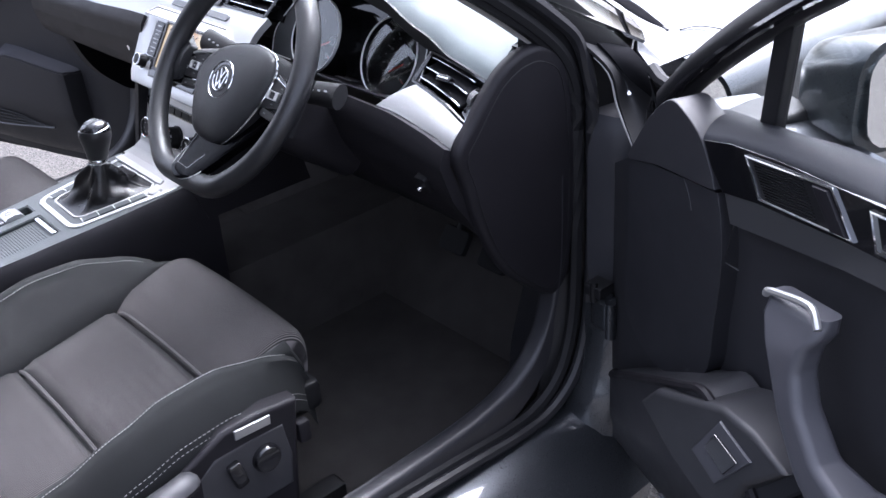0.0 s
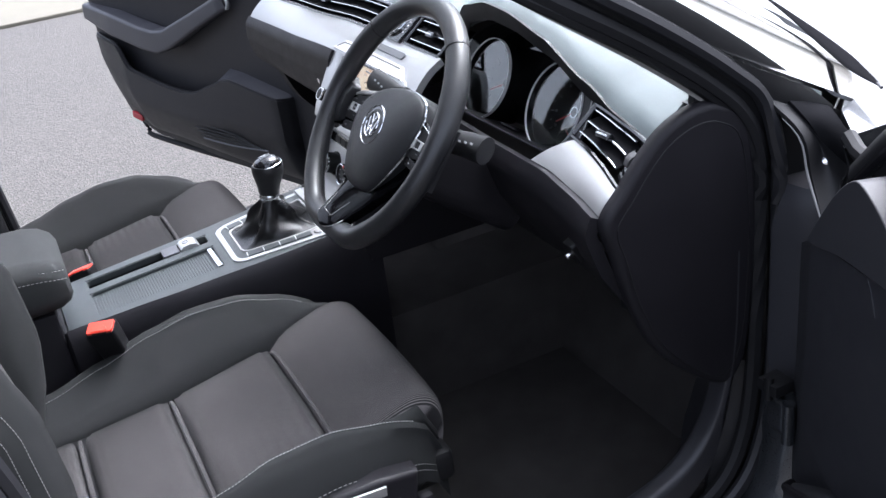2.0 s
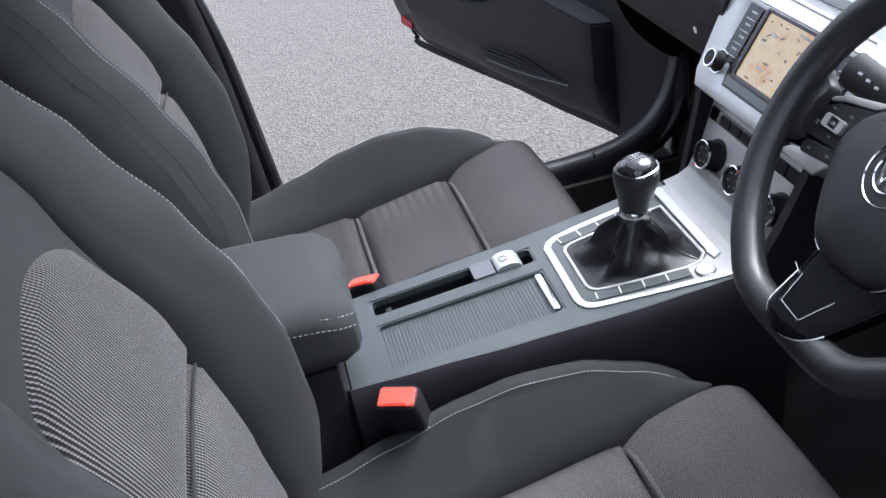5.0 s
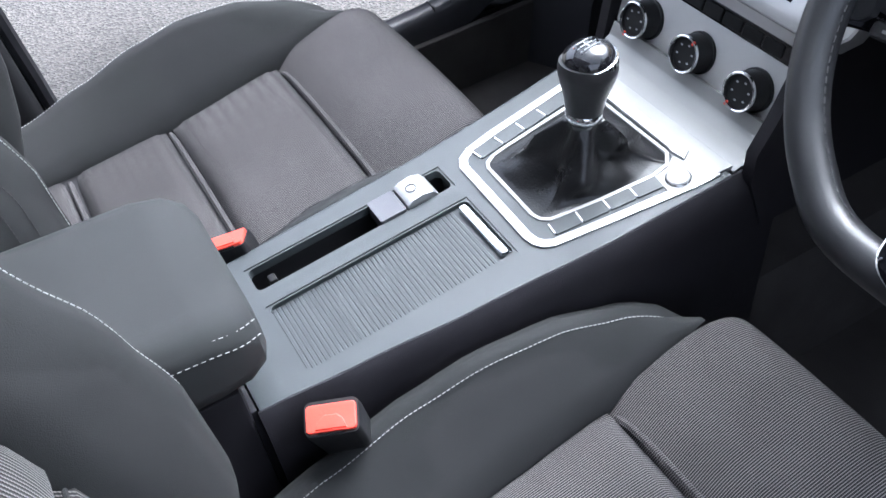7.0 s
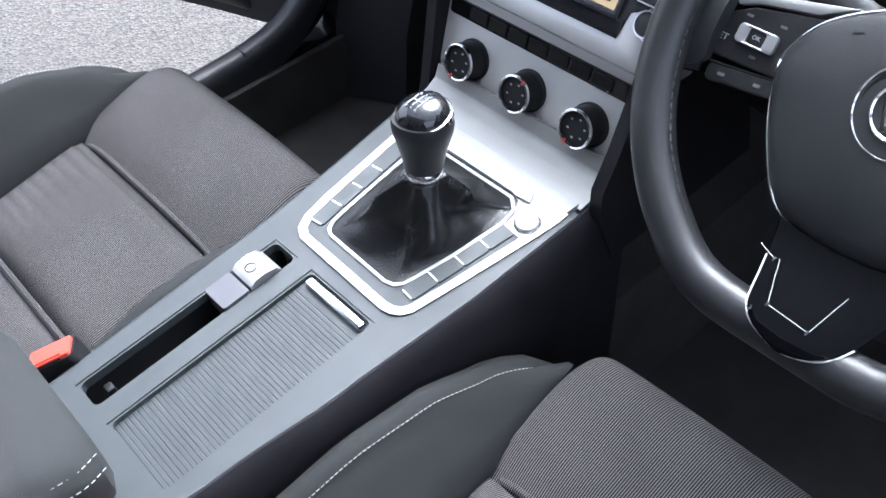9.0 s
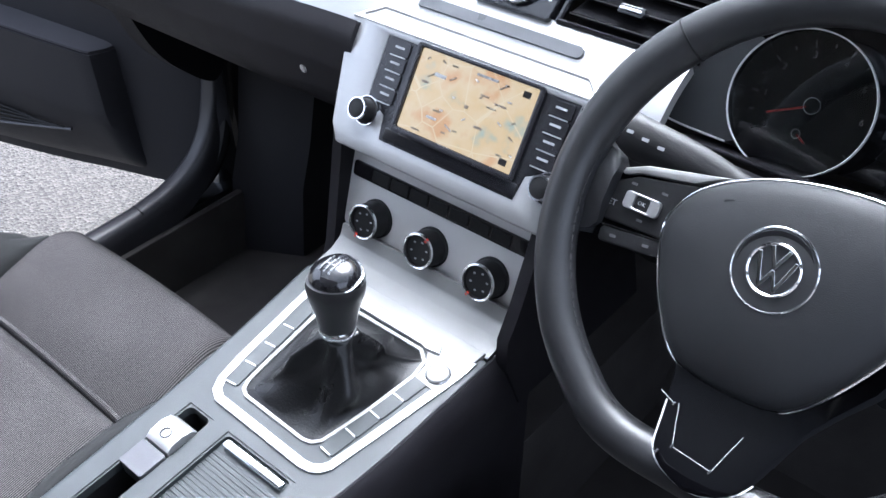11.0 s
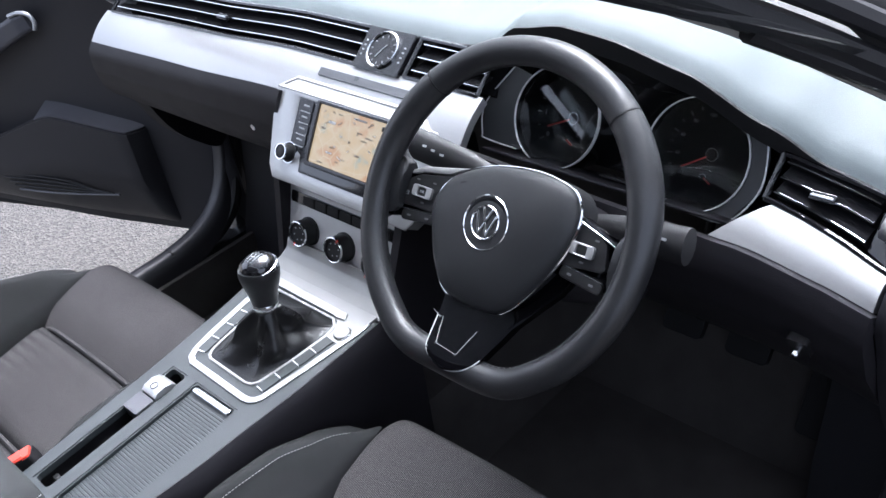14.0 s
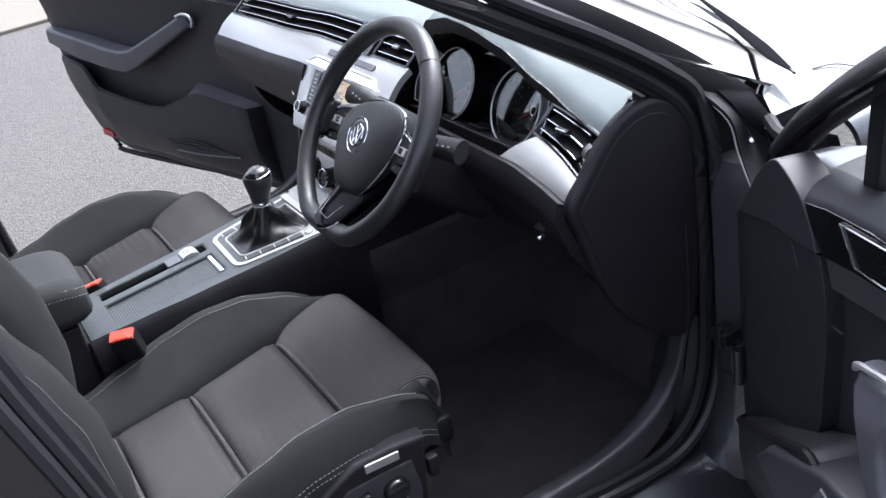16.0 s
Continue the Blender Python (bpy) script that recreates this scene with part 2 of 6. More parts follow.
def part(name, bm, mat, parent=None, label="", angle=38):
    """Links a bmesh, in world coordinates, as one mesh object under a thing or a part."""
    bmesh.ops.recalc_face_normals(bm, faces=bm.faces)
    me = bpy.data.meshes.new(name)
    bm.to_mesh(me)
    bm.free()
    me.polygons.foreach_set("use_smooth", [True] * len(me.polygons))
    me.set_sharp_from_angle(angle=radians(angle))
    me.materials.append(mat)
    ob = new(name, me)
    if len(me.polygons) < 4000:
        ob.modifiers.new("even_shading", "WEIGHTED_NORMAL").keep_sharp = True
    if parent:
        ob.parent = parent
        ob.matrix_parent_inverse = Matrix.Translation(-parent.location)
    if label:
        ob["label"] = label
    return ob


def single(name, bm, mat, label, category, group="", kind="", angle=38):
    return tagged(part(name, bm, mat, None, "", angle), label, category, group, kind)


def join(*bms):
    out = bms[0]
    for b in bms[1:]:
        me = bpy.data.meshes.new("tmp")
        b.to_mesh(me)
        b.free()
        out.from_mesh(me)
        bpy.data.meshes.remove(me)
    return out


def moved(bm, m):
    bm.transform(m)
    return bm


def beveled(bm, width, seg=2, least=30):
    if width > 0:
        edges = [e for e in bm.edges if len(e.link_faces) == 2 and e.calc_face_angle() > radians(least)]
        bmesh.ops.bevel(bm, geom=edges, offset=width, segments=seg, profile=0.5, affect="EDGES", clamp_overlap=True)
    return bm


def box(sx, sy, sz, m=Matrix(), bevel=0.003, seg=2):
    bm = bmesh.new()
    bmesh.ops.create_cube(bm, size=1, matrix=Matrix.Diagonal((sx, sy, sz, 1)))
    return moved(beveled(bm, bevel, seg), m)


def span(lo, hi, bevel=0.003, seg=2):
    """A box between two corners."""
    c = [(a + b) / 2 for a, b in zip(lo, hi)]
    return box(*[b - a for a, b in zip(lo, hi)], Matrix.Translation(c), bevel, seg)


def rr(w, h, r, cx=0, cy=0, n=5):
    """The outline of a rounded rectangle; r: one radius, or four from the lower left round."""
    r = (r,) * 4 if not isinstance(r, tuple) else r
    out = []
    for k, (sx, sy) in enumerate(((-1, -1), (1, -1), (1, 1), (-1, 1))):
        px, py = cx + sx * (w / 2 - r[k]), cy + sy * (h / 2 - r[k])
        for i in range(n):
            a = math.pi + math.pi / 2 * (k + i / (n - 1))
            out.append((px + r[k] * math.cos(a), py + r[k] * math.sin(a)))
    return out


def circle(r, n=32, cx=0, cy=0):
    return [(cx + r * math.cos(2 * math.pi * i / n), cy + r * math.sin(2 * math.pi * i / n)) for i in range(n)]


def plate(outline, w0, w1, m=Matrix(), bevel=0.001, seg=2):
    """An outline in u, v raised from w0 to w1."""
    bm = bmesh.new()
    lo = [bm.verts.new((u, v, w0)) for u, v in outline]
    hi = [bm.verts.new((u, v, w1)) for u, v in outline]
    n = len(outline)
    bm.faces.new(lo[::-1])
    bm.faces.new(hi)
    for i in range(n):
        bm.faces.new((lo[i], lo[(i + 1) % n], hi[(i + 1) % n], hi[i]))
    bmesh.ops.recalc_face_normals(bm, faces=bm.faces)
    if bevel:
        top = [e for e in bm.edges if all(abs(v.co.z - w1) < 1e-7 for v in e.verts)]
        bmesh.ops.bevel(bm, geom=top, offset=bevel, segments=seg, profile=0.5, affect="EDGES", clamp_overlap=True)
    return moved(bm, m)


def ring(outer, inner, w0, w1, m=Matrix(), dome=0.0):
    """A flat frame between two outlines of as many points; dome: how far its middle stands proud."""
    bm = bmesh.new()
    n = len(outer)
    mid = [((a + c) / 2, (b + d) / 2) for (a, b), (c, d) in zip(outer, inner)]
    rows = [(outer, w0), (outer, w1), (mid, w1 + dome), (inner, w1), (inner, w0)] if dome else [(outer, w0), (outer, w1), (inner, w1), (inner, w0)]
    vs = [[bm.verts.new((u, v, w)) for u, v in o] for o, w in rows]
    for k in range(len(vs)):
        a, b = vs[k], vs[(k + 1) % len(vs)]
        for i in range(n):
            bm.faces.new((a[i], a[(i + 1) % n], b[(i + 1) % n], b[i]))
    return moved(bm, m)


def loft(rings, caps=True, closed=True):
    """A skin over rings of points of the same count."""
    bm = bmesh.new()
    vs = [[bm.verts.new(p) for p in r] for r in rings]
    n = len(rings[0])
    for a, b in zip(vs, vs[1:]):
        for i in range(n if closed else n - 1):
            bm.faces.new((a[i], a[(i + 1) % n], b[(i + 1) % n], b[i]))
    if caps and closed:
        bm.faces.new(vs[0][::-1])
        bm.faces.new(vs[-1])
    return bm


def smooth_path(points, per=6, closed=False):
    """A Catmull-Rom curve through points."""
    pts = [Vector(p) for p in points]
    n, out = len(pts), []
    for i in range(n if closed else n - 1):
        if closed:
            p0, p1, p2, p3 = (pts[(i + k) % n] for k in (-1, 0, 1, 2))
        else:
            p1, p2 = pts[i], pts[i + 1]
            p0 = pts[i - 1] if i else p1 * 2 - p2
            p3 = pts[i + 2] if i + 2 < n else p2 * 2 - p1
        for k in range(per):
            t = k / per
            out.append(0.5 * (2 * p1 + (p2 - p0) * t + (2 * p0 - 5 * p1 + 4 * p2 - p3) * t * t + (3 * p1 - p0 - 3 * p2 + p3) * t**3))
    if not closed:
        out.append(pts[-1])
    return out


def tube(path, radius, n=10, closed=False, flat=1.0, up=Vector((0, 0, 1)), profile=None):
    """A round bar along a path; radius a number or a function of 0..1; flat squeezes it along up."""
    pts = [Vector(p) for p in path]
    rings, count = [], len(pts)
    for i, p in enumerate(pts):
        a = pts[i - 1] if (i or closed) else p
        b = pts[(i + 1) % count] if (i + 1 < count or closed) else p
        d = (b - a).normalized()
        side = d.cross(up)
        side = side.normalized() if side.length > 1e-4 else Vector((1, 0, 0))
        high = side.cross(d).normalized()
        r = radius(i / max(1, count - 1)) if callable(radius) else radius
        if profile:
            rings.append([p + side * u * r + high * v * r for u, v in profile])
        else:
            rings.append([p + side * r * math.cos(2 * math.pi * k / n) + high * r * flat * math.sin(2 * math.pi * k / n) for k in range(n)])
    if closed:
        rings.append(rings[0])
        bm = loft(rings, caps=False)
        bmesh.ops.remove_doubles(bm, verts=bm.verts, dist=1e-6)
        return bm
    return loft(rings)


def lathe(profile, n=32, m=Matrix()):
    """A turned body: profile of radius and height."""
    return moved(loft([[(r * math.cos(2 * math.pi * k / n), r * math.sin(2 * math.pi * k / n), z) for k in range(n)] for r, z in profile]), m)


def sheet(fn, nu, nv, thick):
    """A skin fn(u, v), u and v from 0 to 1, of a thickness below its normal; thick may be a vector to drop the underside by."""
    top = [[Vector(fn(i / nu, j / nv)) for i in range(nu + 1)] for j in range(nv + 1)]
    bm = bmesh.new()
    drop = Vector(thick) if not isinstance(thick, (int, float)) else None
    low = []
    for j in range(nv + 1):
        row = []
        for i in range(nu + 1):
            if drop is not None:
                row.append(top[j][i] + drop)
            else:
                du = top[j][min(i + 1, nu)] - top[j][max(i - 1, 0)]
                dv = top[min(j + 1, nv)][i] - top[max(j - 1, 0)][i]
                row.append(top[j][i] - du.cross(dv).normalized() * thick)
        low.append(row)
    a = [[bm.verts.new(p) for p in r] for r in top]
    b = [[bm.verts.new(p) for p in r] for r in low]
    for j in range(nv):
        for i in range(nu):
            bm.faces.new((a[j][i], a[j][i + 1], a[j + 1][i + 1], a[j + 1][i]))
            bm.faces.new((b[j][i], b[j + 1][i], b[j + 1][i + 1], b[j][i + 1]))
    for i in range(nu):
        bm.faces.new((a[0][i], b[0][i], b[0][i + 1], a[0][i + 1]))
        bm.faces.new((a[nv][i], a[nv][i + 1], b[nv][i + 1], b[nv][i]))
    for j in range(nv):
        bm.faces.new((a[j][0], a[j + 1][0], b[j + 1][0], b[j][0]))
        bm.faces.new((a[j][nu], b[j][nu], b[j + 1][nu], a[j + 1][nu]))
    return bm


def curve_at(table, t):
    """Smooth reading of a table of (t, value...) rows."""
    rows = sorted(table)
    if t <= rows[0][0]:
        return rows[0][1:]
    for a, b in zip(rows, rows[1:]):
        if t <= b[0]:
            k = (t - a[0]) / (b[0] - a[0])
            k = k * k * (3 - 2 * k) * 0.5 + k * 0.5
            return tuple(p + (q - p) * k for p, q in zip(a[1:], b[1:]))
    return rows[-1][1:]


def facing(x, y, z, tilt, yaw=0.0):
    """A plane that faces the seats and leans back: u right, v up along it, w out of it."""
    t = radians(tilt)
    m = Matrix(((1, 0, 0, 0), (0, math.sin(t), -math.cos(t), 0), (0, math.cos(t), math.sin(t), 0), (0, 0, 0, 1)))
    return Matrix.Translation((x, y, z)) @ Matrix.Rotation(radians(yaw), 4, "Z") @ m


def stitches(path, size=0.0032, gap=0.0015, thick=0.0006):
    """Short stitches along a path, joined."""
    bm = bmesh.new()
    pts = [Vector(p) for p in path]
    far, at, due = 0.0, 0.0, 0.0
    for a, b in zip(pts, pts[1:]):
        d = b - a
        length = d.length
        if length < 1e-6:
            continue
        while due < at + length:
            c = a + d * ((due - at) / length)
            q = d.to_track_quat("X", "Z").to_matrix().to_4x4()
            m = Matrix.Translation(c) @ q @ Matrix.Diagonal((size, thick, thick, 1))
            bmesh.ops.create_cube(bm, size=1, matrix=m)
            due += size + gap
        at += length
    return bm


def letters(text, size, m, mat, parent, name="marking", depth=0.0004):
    """Raised characters, centred, as a mesh part."""
    cu = bpy.data.curves.new(name, "FONT")
    cu.body, cu.size, cu.align_x, cu.align_y, cu.extrude, cu.resolution_u = text, size, "CENTER", "CENTER", depth, 2
    tmp = bpy.data.objects.new("tmp", cu)
    me = bpy.data.meshes.new_from_object(tmp)
    bm = bmesh.new()
    bm.from_mesh(me)
    bpy.data.objects.remove(tmp)
    bpy.data.curves.remove(cu)
    bpy.data.meshes.remove(me)
    return part(name, moved(bm, m), mat, parent)

# ---- ground and surroundings ----
ground = single("ground", sheet(lambda u, v: (-150 + 300 * u, -150 + 300 * v, 0), 4, 4, (0, 0, -0.2)), ASPHALT, "grey worn asphalt with pale chippings", "ground", kind="structure")
verge = single("verge", span((-60, -30, -0.1), (-6.3, 30, 0.03), 0.02), VERGE, "pale sandy verge beside the asphalt", "verge", kind="structure")
single("road_marking", span((-0.9, 3.0, -0.01), (0.1, 3.35, 0.006), 0.002), YELLOW, "yellow painted road marking on the asphalt", "road marking", kind="structure")

# ---- car shell: floor, sills, pillars, roof ----
shell = thing("car_body", (0, 0, 0.15), "dark grey metallic car body with open front doors", "car body", kind="structure")
part("floor_pan", span((-0.68, -1.75, 0.16), (0.68, 0.80, 0.24), 0.01), CARPET, shell, "black floor carpet")
part("firewall", sheet(lambda u, v: (-0.68 + 1.36 * u, curve_at([(0, 0.42), (0.35, 0.56), (1, 0.62)], v)[0], 0.24 + 0.62 * v), 4, 12, (0, 0.03, 0)), CARPET, shell)
part("tunnel", plate([(-0.10, 0.24), (0.10, 0.24), (0.095, 0.44), (-0.095, 0.44)], -0.6, 1.7, Matrix.Translation((0, 0, 0)) @ Matrix(((1, 0, 0, 0), (0, 0, -1, 0), (0, 1, 0, 0), (0, 0, 0, 1))), 0.02, 3), CARPET, shell)
part("rear_wall", span((-0.70, -1.80, 0.16), (0.70, -1.74, 0.95), 0.01), DARK, shell)
part("rear_screen_blocker", span((-0.78, -1.79, 0.952), (0.78, -1.76, 1.40), 0.004), BLOCKER, shell, "unseen rear screen, opaque to block light")


def sill(s):
    """The sill below a door: outer painted sill, scuff trim inside, rubber seal between."""
    outer = loft([[(s * x, y, z) for x, z in ((0.70, 0.15), (0.86, 0.17), (0.88, 0.26), (0.835, 0.292), (0.785, 0.322), (0.735, 0.342), (0.70, 0.345))] for y in (-1.45, 0.33)])
    part("outer_sill", beveled(outer, 0.006, 2, 20), PAINT, shell)
    line = smooth_path([(0, -1.0, 0.397), (0, -0.45, 0.397), (0, -0.10, 0.398), (0, 0.05, 0.400), (0, 0.13, 0.405), (0, 0.195, 0.420), (0, 0.245, 0.450), (0, 0.277, 0.495), (0, 0.296, 0.555), (0, 0.305, 0.63), (0, 0.308, 0.74)], 5)
    section = ((0.7165, 0.050), (0.7150, 0.012), (0.7110, 0.003), (0.7030, 0.0), (0.6900, 0.0005), (0.6820, 0.004), (0.6760, 0.012), (0.6725, 0.024), (0.6710, 0.040), (0.6700, 0.054))
    rows = []
    for i, q in enumerate(line):
        d = (line[min(i + 1, len(line) - 1)] - line[max(i - 1, 0)]).normalized()
        up = Vector((0, -d.z, d.y))
        k = min(1.0, max(0.0, (q.z - 0.41) / 0.10))
        rows.append([(s * (x + 0.010 * k * (0.7165 - x) / 0.045), q.y - up.y * deep * (1 - 0.85 * k), q.z - up.z * deep * (1 - 0.85 * k)) for x, deep in section])
    part("scuff_trim", loft(rows, closed=False), KICK, shell, "dark grey plastic sill trim", 60)
    part("side_carpet", span((min(s * 0.660, s * 0.674), -1.0, 0.20), (max(s * 0.660, s * 0.674), 0.30, 0.356), 0.004), CARPET, shell, "black carpet on the inner sill")
    part("sill_inset", span((min(s * 0.684, s * 0.704), -0.42, 0.388), (max(s * 0.684, s * 0.704), 0.085, 0.3974), 0.002), PLASTIC_DARK, shell, "dark inset sill panel")
    if s < 0:
        for y in (0.118, 0.150):
            part("trim_joint", span((s * 0.706, y, 0.385), (s * 0.680, y + 0.002, 0.4045), 0), DARK, shell)


def pillar_front(s):
    """Hinge post, its kick trim, the seal round the opening and the raked windscreen pillar."""
    kick = loft([smooth_ring([(0.56, y0, z), (0.68, y1 + 0.01, z), (0.700, y1 + 0.03, z), (0.700, y1 + 0.12, z), (0.56, y0 + 0.12, z)], s) for y0, y1, z in ((0.33, 0.26, 0.235), (0.35, 0.285, 0.37), (0.38, 0.315, 0.45), (0.41, 0.338, 0.56), (0.42, 0.345, 0.75), (0.42, 0.345, 0.88))])
    part("kick_trim", kick, KICK, shell, "black kick panel trim")
    stations = smooth_path([(0.28, 0.17, 0.0), (0.30, 0.34, 0.0), (0.330, 0.42, 0.0), (0.348, 0.52, 0.0), (0.352, 0.70, 0.0), (0.352, 0.76, 0.0), (0.356, 0.80, 0.005), (0.366, 0.822, 0.012)], 4)
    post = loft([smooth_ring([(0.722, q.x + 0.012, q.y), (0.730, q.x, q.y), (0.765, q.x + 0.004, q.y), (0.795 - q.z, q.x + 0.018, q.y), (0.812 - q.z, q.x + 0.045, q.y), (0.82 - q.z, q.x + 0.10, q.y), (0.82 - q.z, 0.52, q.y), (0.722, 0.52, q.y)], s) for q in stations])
    # Body-coloured post; the shade on it is put into this darker colour.
    part("hinge_post", post, POST, shell, "hinge post with shade put into its dark satin", 60)
    corner = loft([smooth_ring([(0.724, q.x + 0.008, q.y), (0.732, q.x - 0.003, q.y), (0.767, q.x + 0.001, q.y), (0.798, q.x + 0.015, q.y), (0.815, q.x + 0.043, q.y), (0.823, q.x + 0.10, q.y), (0.823, 0.50, q.y), (0.724, 0.50, q.y)], s) for q in stations if q.y < 0.53])
    part("sill_corner", corner, PAINT, shell, "dark grey painted foot of the hinge post", 60)
    strap = join(span((0.768, 0.298, 0.572), (0.800, 0.33, 0.590), 0.003), lathe([(0.006, -0.016), (0.006, 0.016)], 12, Matrix.Translation((0.785, 0.302, 0.581))))
    part("door_strap", moved(strap, Matrix.Diagonal((s, 1, 1, 1))), DARK, shell)
    part("hinge", moved(join(span((0.765, 0.312, 0.505), (0.805, 0.345, 0.562), 0.012, 3), lathe([(0.008, -0.03), (0.008, 0.03)], 12, Matrix.Translation((0.803, 0.318, 0.53)))), Matrix.Diagonal((s, 1, 1, 1))), PAINT, shell)
    part("bolt", lathe([(0.0075, -0.004), (0.0075, 0.004), (0.004, 0.007), (0.0, 0.007)], 12, Matrix.Translation((s * 0.770, 0.392, 0.851)) @ Matrix.Rotation(radians(90), 4, "X")), CHROME, shell)
    rim = smooth_path([(0.724, 0.440, 0.892), (0.750, 0.418, 0.901), (0.790, 0.399, 0.896), (0.850, 0.360, 0.892), (0.880, 0.345, 0.878)], 4)
    head = smooth_path([(0.728, 0.372, 0.918), (0.748, 0.386, 0.894), (0.775, 0.394, 0.871), (0.822, 0.385, 0.857), (0.872, 0.360, 0.838)], 4)
    foot = smooth_path([(0.722, 0.342, 0.928), (0.755, 0.366, 0.886), (0.772, 0.366, 0.842), (0.808, 0.352, 0.802), (0.850, 0.330, 0.770)], 4)

    def between(a, b, sag):
        def at(u, v):
            p, q = a[round(u * 16)], b[round(u * 16)]
            c = p.lerp(q, v) + Vector((0, sag, -sag * 0.7)) * math.sin(math.pi * v)
            return (s * c.x, c.y, c.z)
        return sheet(at, 16, 8, 0.004)
    part("pillar_root", between(rim, head, -0.004), WIPER, shell, "black root of the windscreen pillar", 60)
    part("pillar_foot", between(head, foot, 0.010), DARK, shell, "black recess below the pillar", 60)
    # Thin silver tube stands in for the glint along the fold.
    part("edge_glint", tube([(s * p.x, p.y - 0.002, p.z) for p in foot[2:15]], lambda t: 0.0004 + 0.0012 * math.sin(math.pi * t), 6), ALU_DULL, shell, "glint on the folded panel edge, made as a bright tube")
    ring = Matrix.Translation((s * 0.770, 0.392, 0.851)) @ Matrix.Rotation(radians(90), 4, "X")
    part("bolt_plate", plate(circle(0.013, 6), -0.003, 0.0, ring, 0.001), DARK, shell)
    line = [(0.708, -0.60, 0.40), (0.712, -0.2, 0.380), (0.715, 0.06, 0.364), (0.716, 0.17, 0.356), (0.716, 0.245, 0.362), (0.716, 0.300, 0.400), (0.714, 0.332, 0.47), (0.713, 0.344, 0.56), (0.713, 0.348, 0.66), (0.712, 0.348, 0.80), (0.712, 0.345, 0.865), (0.710, 0.322, 0.914), (0.710, 0.275, 0.960), (0.708, 0.198, 1.018), (0.702, 0.100, 1.083), (0.655, -0.02, 1.165), (0.60, -0.22, 1.28), (0.575, -0.42, 1.36), (0.57, -0.60, 1.385)]
    part("door_seal", tube([(s * x, y, z) for x, y, z in smooth_path(line, 5)], 0.011, 8), RUBBER, shell, "black rubber door seal")
    fold = [(x - 0.002, y - 0.006, z - 0.007) for x, y, z in line[10:16]]
    part("seal_fold", tube([(s * x, y, z) for x, y, z in smooth_path(fold, 5)], 0.0075, 8), RUBBER, shell)
    second = [(x + 0.018, y + 0.014, z - 0.004) for x, y, z in line[:11]] + [(x + 0.012, y + 0.020, z + 0.014) for x, y, z in line[11:]]
    part("outer_seal", tube([(s * x, y, z) for x, y, z in smooth_path(second, 5)], 0.0095, 8), SEAL, shell)
    # raked pillar: trim inside, paint outside
    axis = [(0.709, 0.320, 0.893), (0.705, 0.308, 0.910), (0.699, 0.260, 0.952), (0.693, 0.186, 1.008), (0.684, 0.083, 1.079), (0.64, -0.03, 1.160), (0.59, -0.23, 1.275), (0.56, -0.42, 1.35)]
    wide_at = lambda k: 0.0015 + 0.0006 * min(k, 5)
    inner = loft([[(s * (q.x + a), q.y + b * wide_at(i), q.z + c * wide_at(i)) for a, b, c in ((0.004, -0.6, -0.75), (-0.006, -0.45, -0.55), (-0.012, 0.5, 0.5), (0.004, 0.6, 0.75))] for i, q in enumerate(smooth_path(axis, 4))])
    liner = loft([[(s * (q.x + a), q.y + b, q.z + c) for a, b, c in ((-0.008, 0.0, -0.003), (0.002, 0.0, -0.003), (0.002, -0.004, -0.07), (-0.008, -0.004, -0.07))] for q in smooth_path(axis[:3], 3)])
    part("pillar_liner", liner, DARK, shell)
    part("pillar_trim", inner, PILLAR_SHADED, shell, "light grey windscreen pillar trim")
    near = smooth_path([(0.708, 0.345, 0.800), (0.708, 0.345, 0.860), (0.706, 0.326, 0.912), (0.704, 0.280, 0.958), (0.702, 0.202, 1.018), (0.694, 0.104, 1.083), (0.66, -0.01, 1.185), (0.60, -0.22, 1.295), (0.575, -0.42, 1.372)], 4)
    far = smooth_path([(0.725, 0.530, 0.800), (0.725, 0.497, 0.848), (0.724, 0.450, 0.893), (0.722, 0.384, 0.948), (0.720, 0.290, 1.020), (0.712, 0.174, 1.099), (0.668, 0.04, 1.19), (0.60, -0.20, 1.312), (0.575, -0.42, 1.385)], 4)
    band = loft([[(s * (p.x + 0.006), p.y, p.z), (s * (p.x * 0.6 + q.x * 0.4 + 0.012), (p.y * 0.6 + q.y * 0.4), (p.z * 0.6 + q.z * 0.4)), (s * (q.x + 0.002), q.y - 0.006, q.z - 0.005), (s * q.x, q.y, q.z), (s * (q.x - 0.030), q.y - 0.008, q.z - 0.006), (s * (p.x - 0.012), p.y + 0.012, p.z + 0.012)] for p, q in zip(near, far)])
    part("windscreen_pillar", band, DARK, shell, "black windscreen pillar", 60)


def smooth_ring(points, s):
    return [(s * x, y, z) for x, y, z in points]


